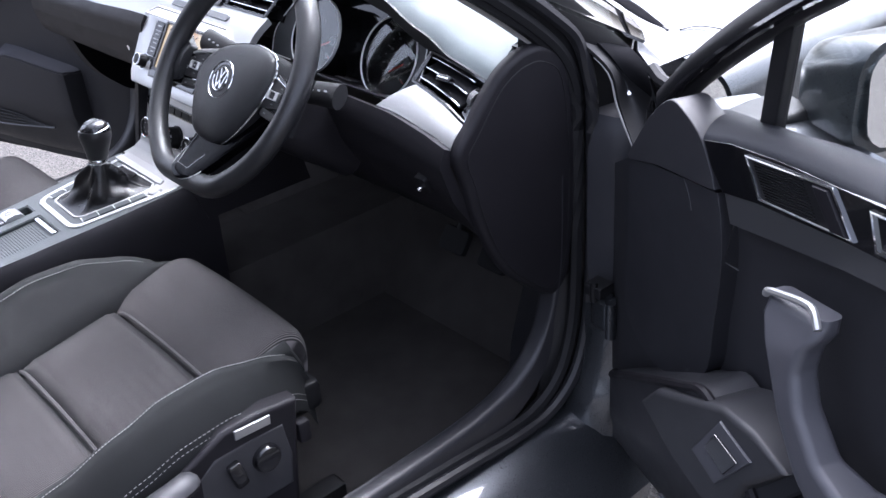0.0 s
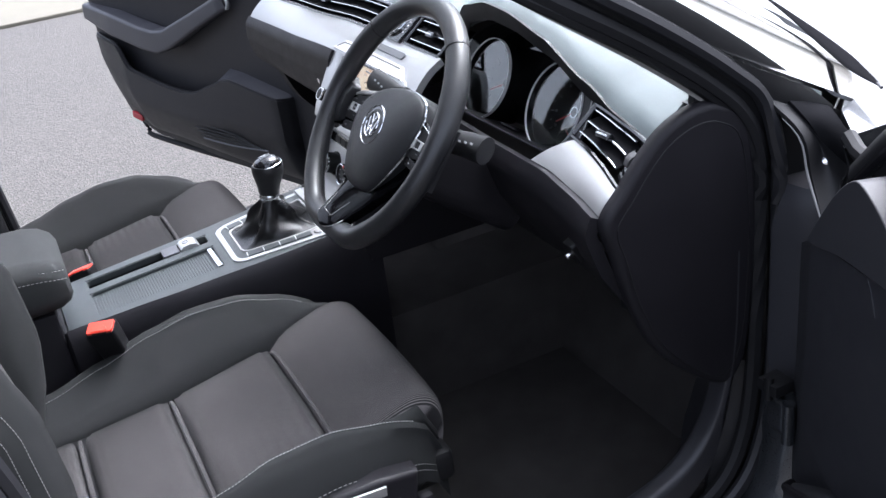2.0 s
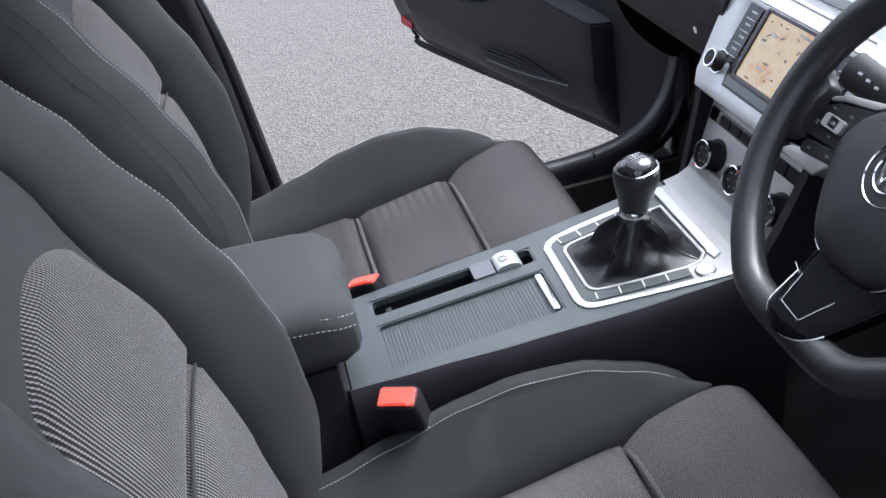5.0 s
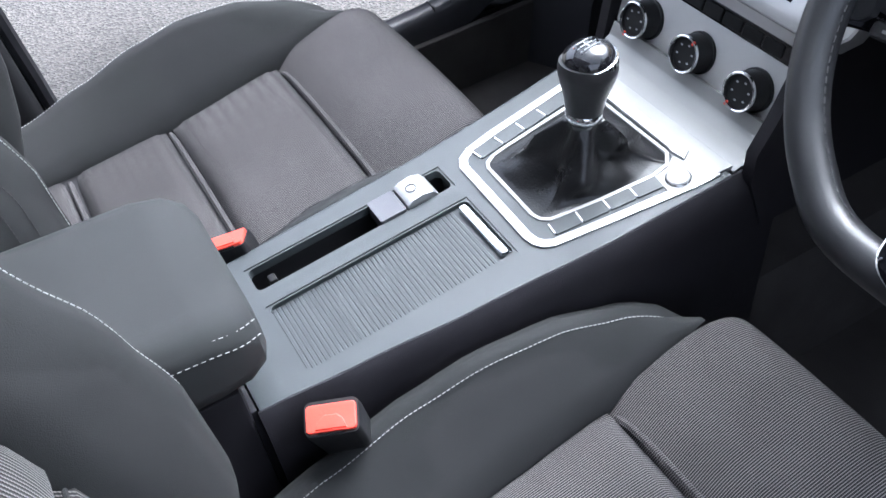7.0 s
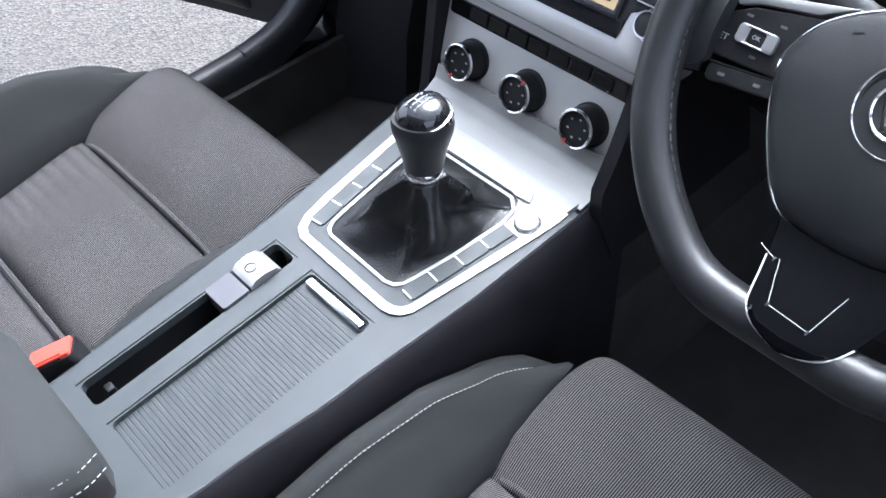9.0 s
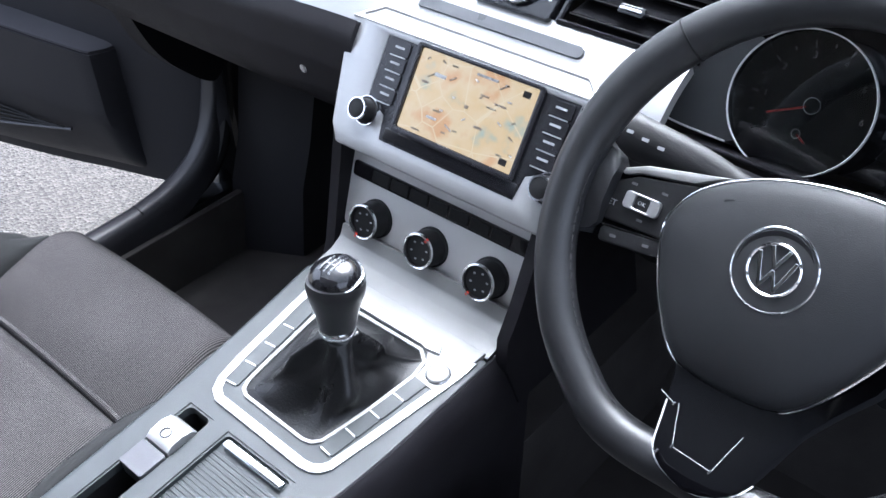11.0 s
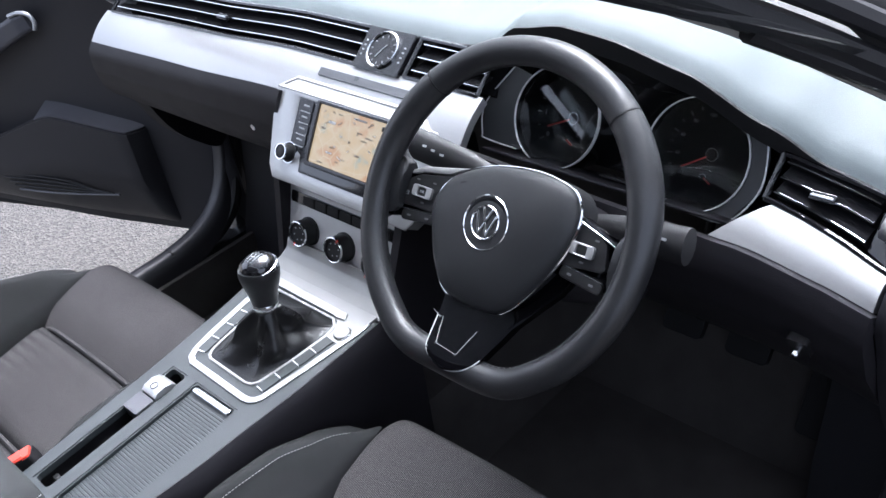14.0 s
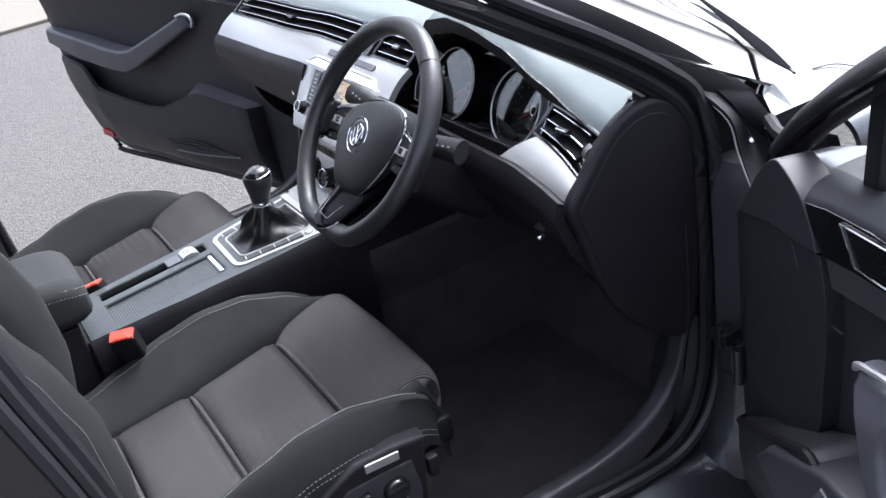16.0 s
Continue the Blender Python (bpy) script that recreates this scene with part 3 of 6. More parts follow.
def pillar_rear(s):
    """The post behind the front door with its trim and belt slot."""
    section = ((-0.03, -0.10), (-0.032, 0.02), (-0.015, 0.036), (-0.004, 0.040), (0.004, 0.036), (0.008, 0.02), (0.008, -0.02), (0.0, -0.12))
    lower = [(0.70, -0.535, 0.30), (0.703, -0.548, 0.50), (0.705, -0.562, 0.70), (0.704, -0.580, 0.85), (0.698, -0.600, 0.975)]
    upper = [(0.703, -0.561, 0.968), (0.702, -0.562, 0.985), (0.698, -0.566, 1.05), (0.67, -0.60, 1.16), (0.62, -0.64, 1.28), (0.565, -0.67, 1.385)]
    part("centre_pillar", loft([[(s * (x + a), y + b, z) for a, b in section] for x, y, z in smooth_path(lower, 3)]), DARK, shell, "black lower pillar trim", 60)
    part("pillar_bead", tube([(s * x, y, z) for x, y, z in smooth_path(upper, 4)], 0.0065, 8), PILLAR, shell, "light grey pillar trim edge")
    part("upper_pillar_trim", loft([[(s * (x + a), y + b, z) for a, b in ((-0.040, -0.09), (-0.034, -0.03), (-0.014, -0.010), (-0.004, -0.006), (0.0, -0.012), (0.0, -0.09))] for x, y, z in smooth_path(upper, 3)]), DARK, shell, "black upper pillar trim", 60)
    line = [(0.712, -0.470, 0.385), (0.716, -0.492, 0.43), (0.718, -0.504, 0.55), (0.720, -0.525, 0.76), (0.716, -0.560, 0.93), (0.710, -0.580, 1.03), (0.69, -0.605, 1.12), (0.64, -0.640, 1.25), (0.575, -0.665, 1.385)]
    for dx, dy, r in ((0.0, 0.004, 0.011), (0.020, -0.006, 0.010), (0.040, -0.020, 0.012)):
        part("pillar_seal", tube([(s * (x + dx), y + dy, z) for x, y, z in smooth_path(line, 5)], r, 8), SEAL, shell, "black rubber seal")
    skin = sheet(lambda u, v: (lambda q: (s * (q.x + 0.045 + 0.02 * u), q.y - 0.02 - 0.10 * u, q.z))(smooth_path(line, 8)[min(int(v * 64), 64)]), 6, 56, 0.004)
    part("pillar_skin", skin, GLOSS, shell, "gloss black pillar skin")


for side in (1, -1):
    sill(side)
    pillar_front(side)
    pillar_rear(side)
    # closed rear door: painted skin below, unseen opaque light blocker above
    skin = loft([[(side * x, y, z) for x, z in ((0.74, 0.20), (0.87, 0.22), (0.89, 0.40), (0.90, 0.65), (0.87, 0.90), (0.82, 0.95), (0.76, 0.95), (0.72, 0.60))] for y in (-1.60, -0.655)])
    part("rear_door", beveled(skin, 0.008, 2, 30), PAINT, shell)
    pane = loft([[(side * x, y, z) for x, z in ((0.800, 0.940), (0.806, 0.942), (0.640, 1.385), (0.634, 1.383))] for y in (-1.72, -0.66)])
    part("rear_window_blocker", pane, BLOCKER, shell, "unseen rear side window, opaque to block light")

roof = sheet(lambda u, v: ((2 * u - 1) * (0.56 + 0.05 * math.sin(math.pi * v)), -0.42 - 1.35 * v, 1.40 + 0.055 * (1 - (2 * u - 1) ** 2) + 0.02 * math.sin(math.pi * v)), 16, 10, 0.03)
part("roof", roof, PAINT, shell)
part("headliner", sheet(lambda u, v: ((2 * u - 1) * (0.54 + 0.05 * math.sin(math.pi * v)), -0.42 - 1.33 * v, 1.362 + 0.05 * (1 - (2 * u - 1) ** 2) + 0.02 * math.sin(math.pi * v)), 16, 10, 0.008), HEADLINER, shell, "pale grey headliner")


def screen_foot(x):
    """How far forward the foot of the windscreen lies, and how high."""
    y = curve_at([(0, 0.705), (0.2, 0.690), (0.36, 0.656), (0.52, 0.600), (0.61, 0.565), (0.674, 0.531), (0.725, 0.470)], abs(x))[0]
    return y, 0.925 - 0.030 * (x / 0.72) ** 2


def screen_at(u, v):
    """The windscreen: v from the scuttle up to the roof."""
    k = 2 * u - 1
    x0 = k * 0.730
    y0, z0 = screen_foot(x0)
    y1, z1 = -0.38 - 0.05 * k * k, 1.395 - 0.025 * k * k
    side = curve_at([(0, 0.732), (0.25, 0.722), (0.45, 0.697), (0.75, 0.627), (1, 0.565)], v)[0]
    lift = 0.025 * math.sin(math.pi * v) * (1 - k ** 4)
    return (k * side, y0 + (y1 - y0) * v + lift * 0.4, z0 + (z1 - z0) * v + lift)


windscreen = single("windscreen", sheet(screen_at, 24, 14, 0.005), SCREEN, "clear raked car windscreen", "windscreen", kind="structure")
windscreen.visible_shadow = False


def scuttle_at(u, v):
    x = (2 * u - 1) * 0.722
    y, z = screen_foot(x)
    return (x, y + 0.002 + 0.030 * v, z - 0.010 - 0.012 * math.sin(math.pi * v))


part("scuttle", sheet(scuttle_at, 24, 4, (0, 0, -0.008)), PAINT, shell, "dark grey metallic scuttle")


def bonnet_edge(x):
    """How far forward of the windscreen's foot the bonnet begins."""
    return curve_at([(0, 0.735), (0.25, 0.700), (0.38, 0.669), (0.436, 0.650), (0.571, 0.600), (0.660, 0.552), (0.700, 0.500), (0.727, 0.455), (0.76, 0.430), (0.80, 0.400), (0.84, 0.37)], abs(x))[0]


def bonnet_at(u, v):
    k = 2 * u - 1
    x = k * (0.80 - 0.12 * v * v)
    y0 = bonnet_edge(x)
    y = y0 + (1.85 - 0.15 * k * k - y0) * v
    return (x, y, 0.920 - 0.030 * k * k - 0.11 * v * v - 0.02 * v)


bonnet = thing("bonnet", (0, 0.75, 0.90), "dark grey metallic bonnet that mirrors the bright sky", "bonnet")
part("panel", sheet(bonnet_at, 28, 30, 0.02), PAINT, bonnet, "", 60)
for side in (1, -1):
    gap = [(0.690, 0.510, 0.9005), (0.714, 0.472, 0.8985), (0.742, 0.432, 0.8975)]
    part("shut_line", tube([(side * x, y, z) for x, y, z in smooth_path(gap, 4)], 0.0014, 6), RUBBER, bonnet, "dark shut line")
    crease = [(0.733, 0.554, 0.8935), (0.747, 0.586, 0.8930), (0.789, 0.600, 0.8900)]
    part("shut_line", tube([(side * x, y, z) for x, y, z in smooth_path(crease, 4)], 0.0010, 6), POST, bonnet, "dark shut line")
for side in (1, -1):
    edge_of = smooth_path([(0.800, 0.887, 0), (0.840, 0.882, 0), (0.868, 0.872, 0), (0.886, 0.84, 0), (0.896, 0.76, 0), (0.898, 0.64, 0), (0.885, 0.50, 0), (0.86, 0.40, 0)], 4)

    def wing_at(u, v):
        q = edge_of[round(u * 28)]
        y = 0.47 + 1.33 * v
        k = max(0.0, (q.y - 0.40) / 0.53)
        return (side * (q.x - 0.12 * v ** 2), y, q.y - (0.02 * v + 0.11 * v * v) * k)
    part("front_wing", sheet(wing_at, 28, 18, 0.008), PAINT, shell, "dark grey front wing", 60)

wiper = thing("wiper", (0.5, 0.65, 0.90), "black windscreen wiper parked at the base of the glass", "wiper")
arm_line = smooth_path([(0.30, 0.690, 0.940), (0.40, 0.650, 0.936), (0.497, 0.606, 0.932), (0.58, 0.566, 0.929), (0.661, 0.528, 0.924), (0.71, 0.505, 0.920), (0.758, 0.485, 0.917)], 6)
part("wiper_arm", tube(arm_line, lambda t: 0.0012 + 0.0095 * math.sin(math.pi * min(1.0, t ** 1.7 * 0.96)), 12, flat=0.35), WIPER, wiper)
part("wiper_tip", tube([arm_line[-2].lerp(arm_line[-1], 0.3), arm_line[-1] + Vector((0.006, -0.003, -0.001))], 0.0020, 10), POST, wiper, "grey end cap")

# ---- dashboard ----
dash = thing("dashboard", (0, 0.4, 0.5), "black car dashboard with brushed aluminium trim and air vents", "dashboard")


def front_y(x):
    """How far forward the lower edge of the metal trim lies."""
    return curve_at([(-0.74, 0.139), (0.2, 0.139), (0.45, 0.146), (0.56, 0.145), (0.64, 0.137), (0.72, 0.124)], x)[0]


def rise(x):
    """How high the lower edge of the trim lies over its ends."""
    return curve_at([(-0.74, 0.0), (-0.4, 0.012), (-0.17, 0.024), (0.18, 0.024), (0.45, 0.006), (0.56, 0.004), (0.72, -0.010)], x)[0]


def wide(x):
    """How broad the bands of the dash face are."""
    return curve_at([(-0.74, 1.0), (0.3, 1.0), (0.55, 0.84), (0.72, 0.82)], x)[0]


def hood(x):
    """How far the cowl over the instruments stands up."""
    return curve_at([(-0.8, 0.0), (0.10, 0.0), (0.17, 0.006), (0.23, 0.048), (0.30, 0.066), (0.37, 0.070), (0.46, 0.062), (0.54, 0.030), (0.60, 0.006), (0.72, 0.0)], x)[0]


def top_at(u, v):
    x = -0.700 + 1.398 * u
    h = hood(x)
    y0 = front_y(x) + 0.098 * wide(x) - 0.25 * h
    y1, z1 = screen_foot(x)
    y1, z1 = y1 - 0.02, z1 + 0.004
    if abs(x) > 0.6:
        y1 -= 0.3 * (abs(x) - 0.6) ** 1.1
    y1 = max(y1, y0 + 0.10)
    z0 = 0.848 + rise(x) + 0.086 * wide(x) + h
    y = y0 + (y1 - y0) * v
    swell = curve_at([(-0.7, 0.016), (0.30, 0.016), (0.50, 0.026), (0.60, 0.036), (0.70, 0.038)], x)[0]
    z = z0 + (z1 - z0) * v + swell * math.sin(math.pi * v) ** 0.85
    if v < 0.06:
        z -= 0.012 * (1 - v / 0.06) ** 2
    x -= 0.022 * max(0.0, (x - 0.56) / 0.138) * min(1.0, v / 0.25)
    return (x, y, z)


lip = [Vector(top_at(0.56 + 0.44 * k / 60, 0.0)) for k in range(61)]
part("hood_edge", sheet(lambda u, v: lip[round(u * 60)] + Vector((-0.001 if u > 0.98 else 0, -0.0025 + 0.010 * v, 0.0015 - 0.028 * v)), 60, 4, (0, 0.004, 0)), DARK, dash, "black edge of the instrument cowl", 60)
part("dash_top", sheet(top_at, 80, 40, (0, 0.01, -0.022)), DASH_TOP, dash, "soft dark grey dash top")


def strip(x0, x1, row0, row1, nx, lift=0.0, slant=0.0):
    """A band along the dash between two heights of its face; rows are (forward, z)."""
    def at(u, v):
        x = x0 + slant * v + (x1 - x0 - slant * v) * u
        a, b = (row0(x) if callable(row0) else row0), (row1(x) if callable(row1) else row1)
        y = front_y(x) + (a[0] + (b[0] - a[0]) * v) * wide(x)
        z = 0.848 + rise(x) + (a[1] + (b[1] - a[1]) * v) * wide(x)
        bow = lift * math.sin(math.pi * v)
        return (x, y - bow * 0.7, z + bow * 0.7)
    return sheet(at, nx, 6, 0.012)


LOW, MID, TOP = (0.0, 0.0), (0.050, 0.040), (0.094, 0.075)


def mid_at(x):
    """The upper edge of the metal trim, which drops towards the driver's door."""
    k = curve_at([(-0.74, 1.0), (0.53, 1.0), (0.60, 0.93), (0.70, 0.70)], x)[0]
    return (MID[0] * k, MID[1] * k)


part("metal_trim", strip(-0.722, 0.195, LOW, MID, 50, 0.004), ALU, dash, "brushed aluminium dash trim")
part("metal_trim", strip(0.522, 0.695, LOW, mid_at, 16, 0.004, 0.050), ALU, dash, "brushed aluminium dash trim")


def dash_point(x, d, h):
    """A point of the dash face: d forward of and h over the trim's lower edge."""
    return Vector((x, front_y(x) + d * wide(x), 0.848 + rise(x) + h * wide(x)))


def vent(x0, x1, slats, fins, block=0.0):
    """An air vent set into the band above the trim: recess, bright edged slats, upright fins, a thumb tab and an end block."""
    low = lambda x: (mid_at(x)[0] + 0.030, mid_at(x)[1] - 0.014)
    body = part("vent", strip(x0, x1, low, (TOP[0] + 0.03, TOP[1] - 0.014), 12), WIPER, dash, "black air vent with bright edged slats")
    x2 = x1 - block

    def on(x, t, d=0.0, h=0.0):
        m = mid_at(x)
        return dash_point(x, m[0] + (TOP[0] - m[0]) * t + d, m[1] + (TOP[1] - m[1]) * t + h)
    lie = lambda u: x0 + 0.006 + (x2 - x0 - 0.010) * u
    for k in range(slats):
        t = (k + 0.5) / slats
        part("slat", sheet(lambda u, v: on(lie(u), t, 0.003 + 0.026 * v, 0.003 * v), 16, 2, 0.0022), WIPER, body)
        part("slat_edge", tube([on(lie(i / 16), t, 0.003, 0.0004) for i in range(17)], 0.0012, 6), CHROME, body, "chrome slat edge")
    for k in range(fins):
        x = x0 + (x2 - x0) * (k + 1) / (fins + 1)
        p = on(x, 0.5, 0.026, -0.006)
        part("fin", box(0.002, 0.012, 0.044, Matrix.Translation(p) @ Matrix.Rotation(radians(-50), 4, "X"), 0), WIPER, body)
    p = on((x0 + x2) / 2, 0.5)
    part("vent_tab", box(0.026, 0.010, 0.010, facing(*p, 52), 0.002), GLOSS, body)
    part("tab_edge", box(0.022, 0.0025, 0.003, facing(p.x, p.y - 0.004, p.z + 0.004, 52), 0.0005), CHROME, body)
    if block:
        cheek = sheet(lambda u, v: on(x2 + (block - 0.006) * u, 0.06 + 0.88 * v, 0.010 - 0.008 * u, -0.004 + 0.003 * u), 4, 8, 0.006)
        part("vent_cheek", cheek, GLOSS, body, "gloss grey end block with a thumb wheel")
        part("thumb_wheel", sheet(lambda u, v: on(x2 + 0.005 + 0.010 * u, 0.34 + 0.34 * v, 0.002 - 0.004 * math.sin(math.pi * v), 0.002 + 0.003 * math.sin(math.pi * v)), 2, 8, 0.003), PLASTIC_DARK, body)
        part("bright_rim", tube([on(x1 - 0.0045, 0.03 + 0.94 * i / 10, -0.002, 0.001) for i in range(11)], 0.0016, 6), CHROME, body, "chrome edge")
    rim = [(x0, 0.0), (x1, 0.0), (x1, 1.0), (x0, 1.0)]
    for (xa, a), (xb, b) in zip(rim, rim[1:] + rim[:1]):
        part("vent_rim", tube([on(xa + (xb - xa) * i / 10, a + (b - a) * i / 10) for i in range(11)], 0.0030, 6), GLOSS, body)


vent(-0.705, -0.038, 3, 16)
vent(0.058, 0.185, 3, 4)
vent(0.560, 0.697, 3, 5, 0.030)

# analogue clock between the centre vents
CLOCK_MARK = material("clock_print", (0.22, 0.23, 0.24), 0.6, 0, 200, 0.05, 0.0)
clock_frame = facing(*dash_point(0.008, 0.069, 0.058), 52)
clock = thing("dashboard_clock", (0.008, 0.21, 0.92), "round analogue clock in a black and silver surround", "clock")
part("surround", plate(rr(0.088, 0.062, 0.004), -0.02, 0.004, clock_frame, 0.002), GLOSS, clock)
part("dial", plate(circle(0.0235), 0.004, 0.0055, clock_frame, 0.0004), SCREEN_DARK, clock)
part("bezel", ring(circle(0.0268), circle(0.0236), 0.003, 0.007, clock_frame, 0.0012), CHROME, clock, "chrome bezel")
for k in range(12):
    a = 2 * math.pi * k / 12
    part("hour_mark", plate(rr(0.0012, 0.0036, 0.0004), 0.0055, 0.0061, clock_frame @ Matrix.Rotation(a, 4, "Z") @ Matrix.Translation((0, 0.0195, 0)), 0), CLOCK_MARK, clock)
for a, length in ((-35, 0.011), (150, 0.016)):
    part("clock_hand", plate(rr(0.0013, length, 0.0005, 0, length / 2 - 0.002), 0.0062, 0.0067, clock_frame @ Matrix.Rotation(radians(a), 4, "Z"), 0), CLOCK_MARK, clock)
for sx in (-1, 1):
    for k in range(4):
        part("vent_mark", plate(rr(0.0035, 0.0022, 0.0006), 0.004, 0.0046, clock_frame @ Matrix.Translation((sx * 0.036, -0.012 + 0.007 * k, 0)), 0), CLOCK_MARK, clock)


def lower_at(x0, x1, rows, nx, nv, thick):
    """A lower dash panel: rows are (v, forward from the trim, z)."""
    def at(u, v):
        x = x0 + (x1 - x0) * u
        d, z = curve_at(rows, v)
        return (x, front_y(x) + d, z + rise(x) * (1 - v))
    return sheet(at, nx, nv, thick)


glove_rows = [(0, 0.002, 0.846), (0.08, -0.008, 0.834), (0.3, -0.010, 0.806), (0.55, -0.004, 0.776), (0.68, 0.004, 0.760), (0.76, 0.022, 0.750), (1, 0.26, 0.742)]
glovebox = part("glovebox", lower_at(-0.705, -0.146, glove_rows, 24, 32, 0.012), DASH, dash, "black glovebox lid")
catch = facing(-0.248, front_y(-0.248) - 0.0150, 0.804, -5)
part("glovebox_catch", plate([(-0.056, 0.016), (-0.024, -0.012), (0.058, -0.014), (0.052, -0.004), (0.006, 0.019)], -0.010, 0.0012, catch, 0.001), GLOSS, glovebox, "dark catch plate")
part("catch_grip", plate([(-0.010, 0.013), (0.006, -0.008), (0.050, -0.010), (0.030, 0.009)], 0.0008, 0.0030, catch, 0.001), PLASTIC_DARK, glovebox)
part("catch_edge", tube([catch @ Vector(p) for p in ((-0.026, -0.0125, 0.001), (0.02, -0.0142, 0.0014), (0.058, -0.0150, 0.001))], 0.0011, 6), PLASTIC, glovebox)
part("lock", plate(circle(0.0055, 16, 0.021, -0.001), 0.003, 0.0046, catch, 0.0005), CHROME, glovebox)
knee_rows = [(0, 0.002, 0.846), (0.1, -0.006, 0.828), (0.3, 0.012, 0.775), (0.55, 0.06, 0.70), (0.8, 0.15, 0.62), (1, 0.24, 0.56)]
knee = part("knee_panel", lower_at(0.13, 0.700, knee_rows, 24, 20, 0.015), DASH, dash, "black lower dash panel")
plug = facing(0.629, 0.132, 0.767, -25)
part("headlamp_adjuster", plate(rr(0.022, 0.030, 0.004), -0.01, 0.003, plug, 0.001), DARK, knee)
part("key_hook", box(0.007, 0.005, 0.012, plug @ Matrix.Translation((0, 0, 0.006)), 0.002), CHROME, knee, "small bright stud")

pedal_box = (("brake_pedal", 0.40, 0.470, 0.415), ("clutch_pedal", 0.29, 0.470, 0.415), ("accelerator_pedal", 0.52, 0.460, 0.365))
for name, x, y, z in pedal_box:
    ob = thing(name, (x, y, z), "black rubber " + name.replace("_", " ") + " in the dark footwell", "pedal", "pedals")
    m = facing(x, y, z, 35)
    part("pad", plate(rr(0.070, 0.050, 0.010) if name != "accelerator_pedal" else rr(0.050, 0.110, 0.010), -0.006, 0.006, m, 0.003), RUBBER, ob)
    part("arm", tube(smooth_path([(x, y + 0.004, z), (x, y + 0.06, z + 0.10), (x, y + 0.10, z + 0.22)], 4), 0.008, 8), DARK, ob)

# end panel that closes the dash beside the door
end_line = smooth_path([(0.122, 0.836, 0), (0.150, 0.870, 0), (0.182, 0.905, 0), (0.212, 0.928, 0), (0.252, 0.941, 0), (0.292, 0.936, 0), (0.330, 0.900, 0), (0.345, 0.78, 0), (0.340, 0.65, 0), (0.328, 0.578, 0), (0.305, 0.550, 0), (0.279, 0.556, 0), (0.245, 0.583, 0), (0.205, 0.622, 0), (0.175, 0.668, 0), (0.150, 0.73, 0), (0.134, 0.79, 0)], 4, True)
side_up = Matrix(((0, 0, 1, 0), (1, 0, 0, 0), (0, 1, 0, 0), (0, 0, 0, 1)))
end = part("end_panel", plate([(p.x, p.y) for p in end_line], 0.700, 0.716, side_up, 0.010, 5), DASH, dash, "black rounded dash end panel")
part("end_panel", plate([(0.245 + (p.x - 0.245) * 0.80, 0.73 + (p.y - 0.73) * 0.86) for p in end_line][::-1], -0.712, -0.66, side_up, 0.0), DASH, dash, "black rounded dash end panel")
shoulder = [(p.x, p.y - 0.006) for p in end_line if p.x > 0.258 and p.y > 0.80]
part("end_shoulder", plate(shoulder, 0.676, 0.702, side_up, 0.008, 4), DASH, dash, "black rounded shoulder of the dash")
seam = [Vector((0.7158, 0.232 + (p.x - 0.232) * 0.86, 0.73 + (p.y - 0.73) * 0.90)) for p in end_line]
part("panel_seam", tube(seam, 0.0009, 6, True), DARK, end)

# ---- instruments ----
cluster = thing("instrument_cluster", (0.366, 0.25, 0.85), "car instrument cluster with two chrome ringed dials", "instruments")
CL = facing(0.372, 0.262, 0.884, 27)
part("cluster_housing", plate([(-0.185, -0.062), (0.185, -0.062), (0.200, -0.02), (0.165, 0.055), (0.10, 0.085), (-0.10, 0.085), (-0.165, 0.055), (-0.190, 0.0)], -0.05, -0.010, CL, 0.0), DIAL_FACE, cluster)
part("cluster_hood", sheet(lambda u, v: (lambda a: (CL @ Vector((math.cos(a) * (0.196 - 0.01 * v), 0.005 + math.sin(a) * (0.083 - 0.004 * v), 0.030 - 0.075 * v))))(math.pi * (-0.08 + 1.16 * u)), 40, 6, 0.004), RUBBER, cluster)
FRAMES = {-1: [(-0.074, 0.047), (-0.109, -0.005), (-0.105, -0.041), (-0.098, -0.047), (-0.048, -0.049)], 1: [(0.067, 0.0525), (0.077, 0.0141), (0.0767, -0.0227), (0.0509, -0.0592), (0.0088, -0.0612)]}
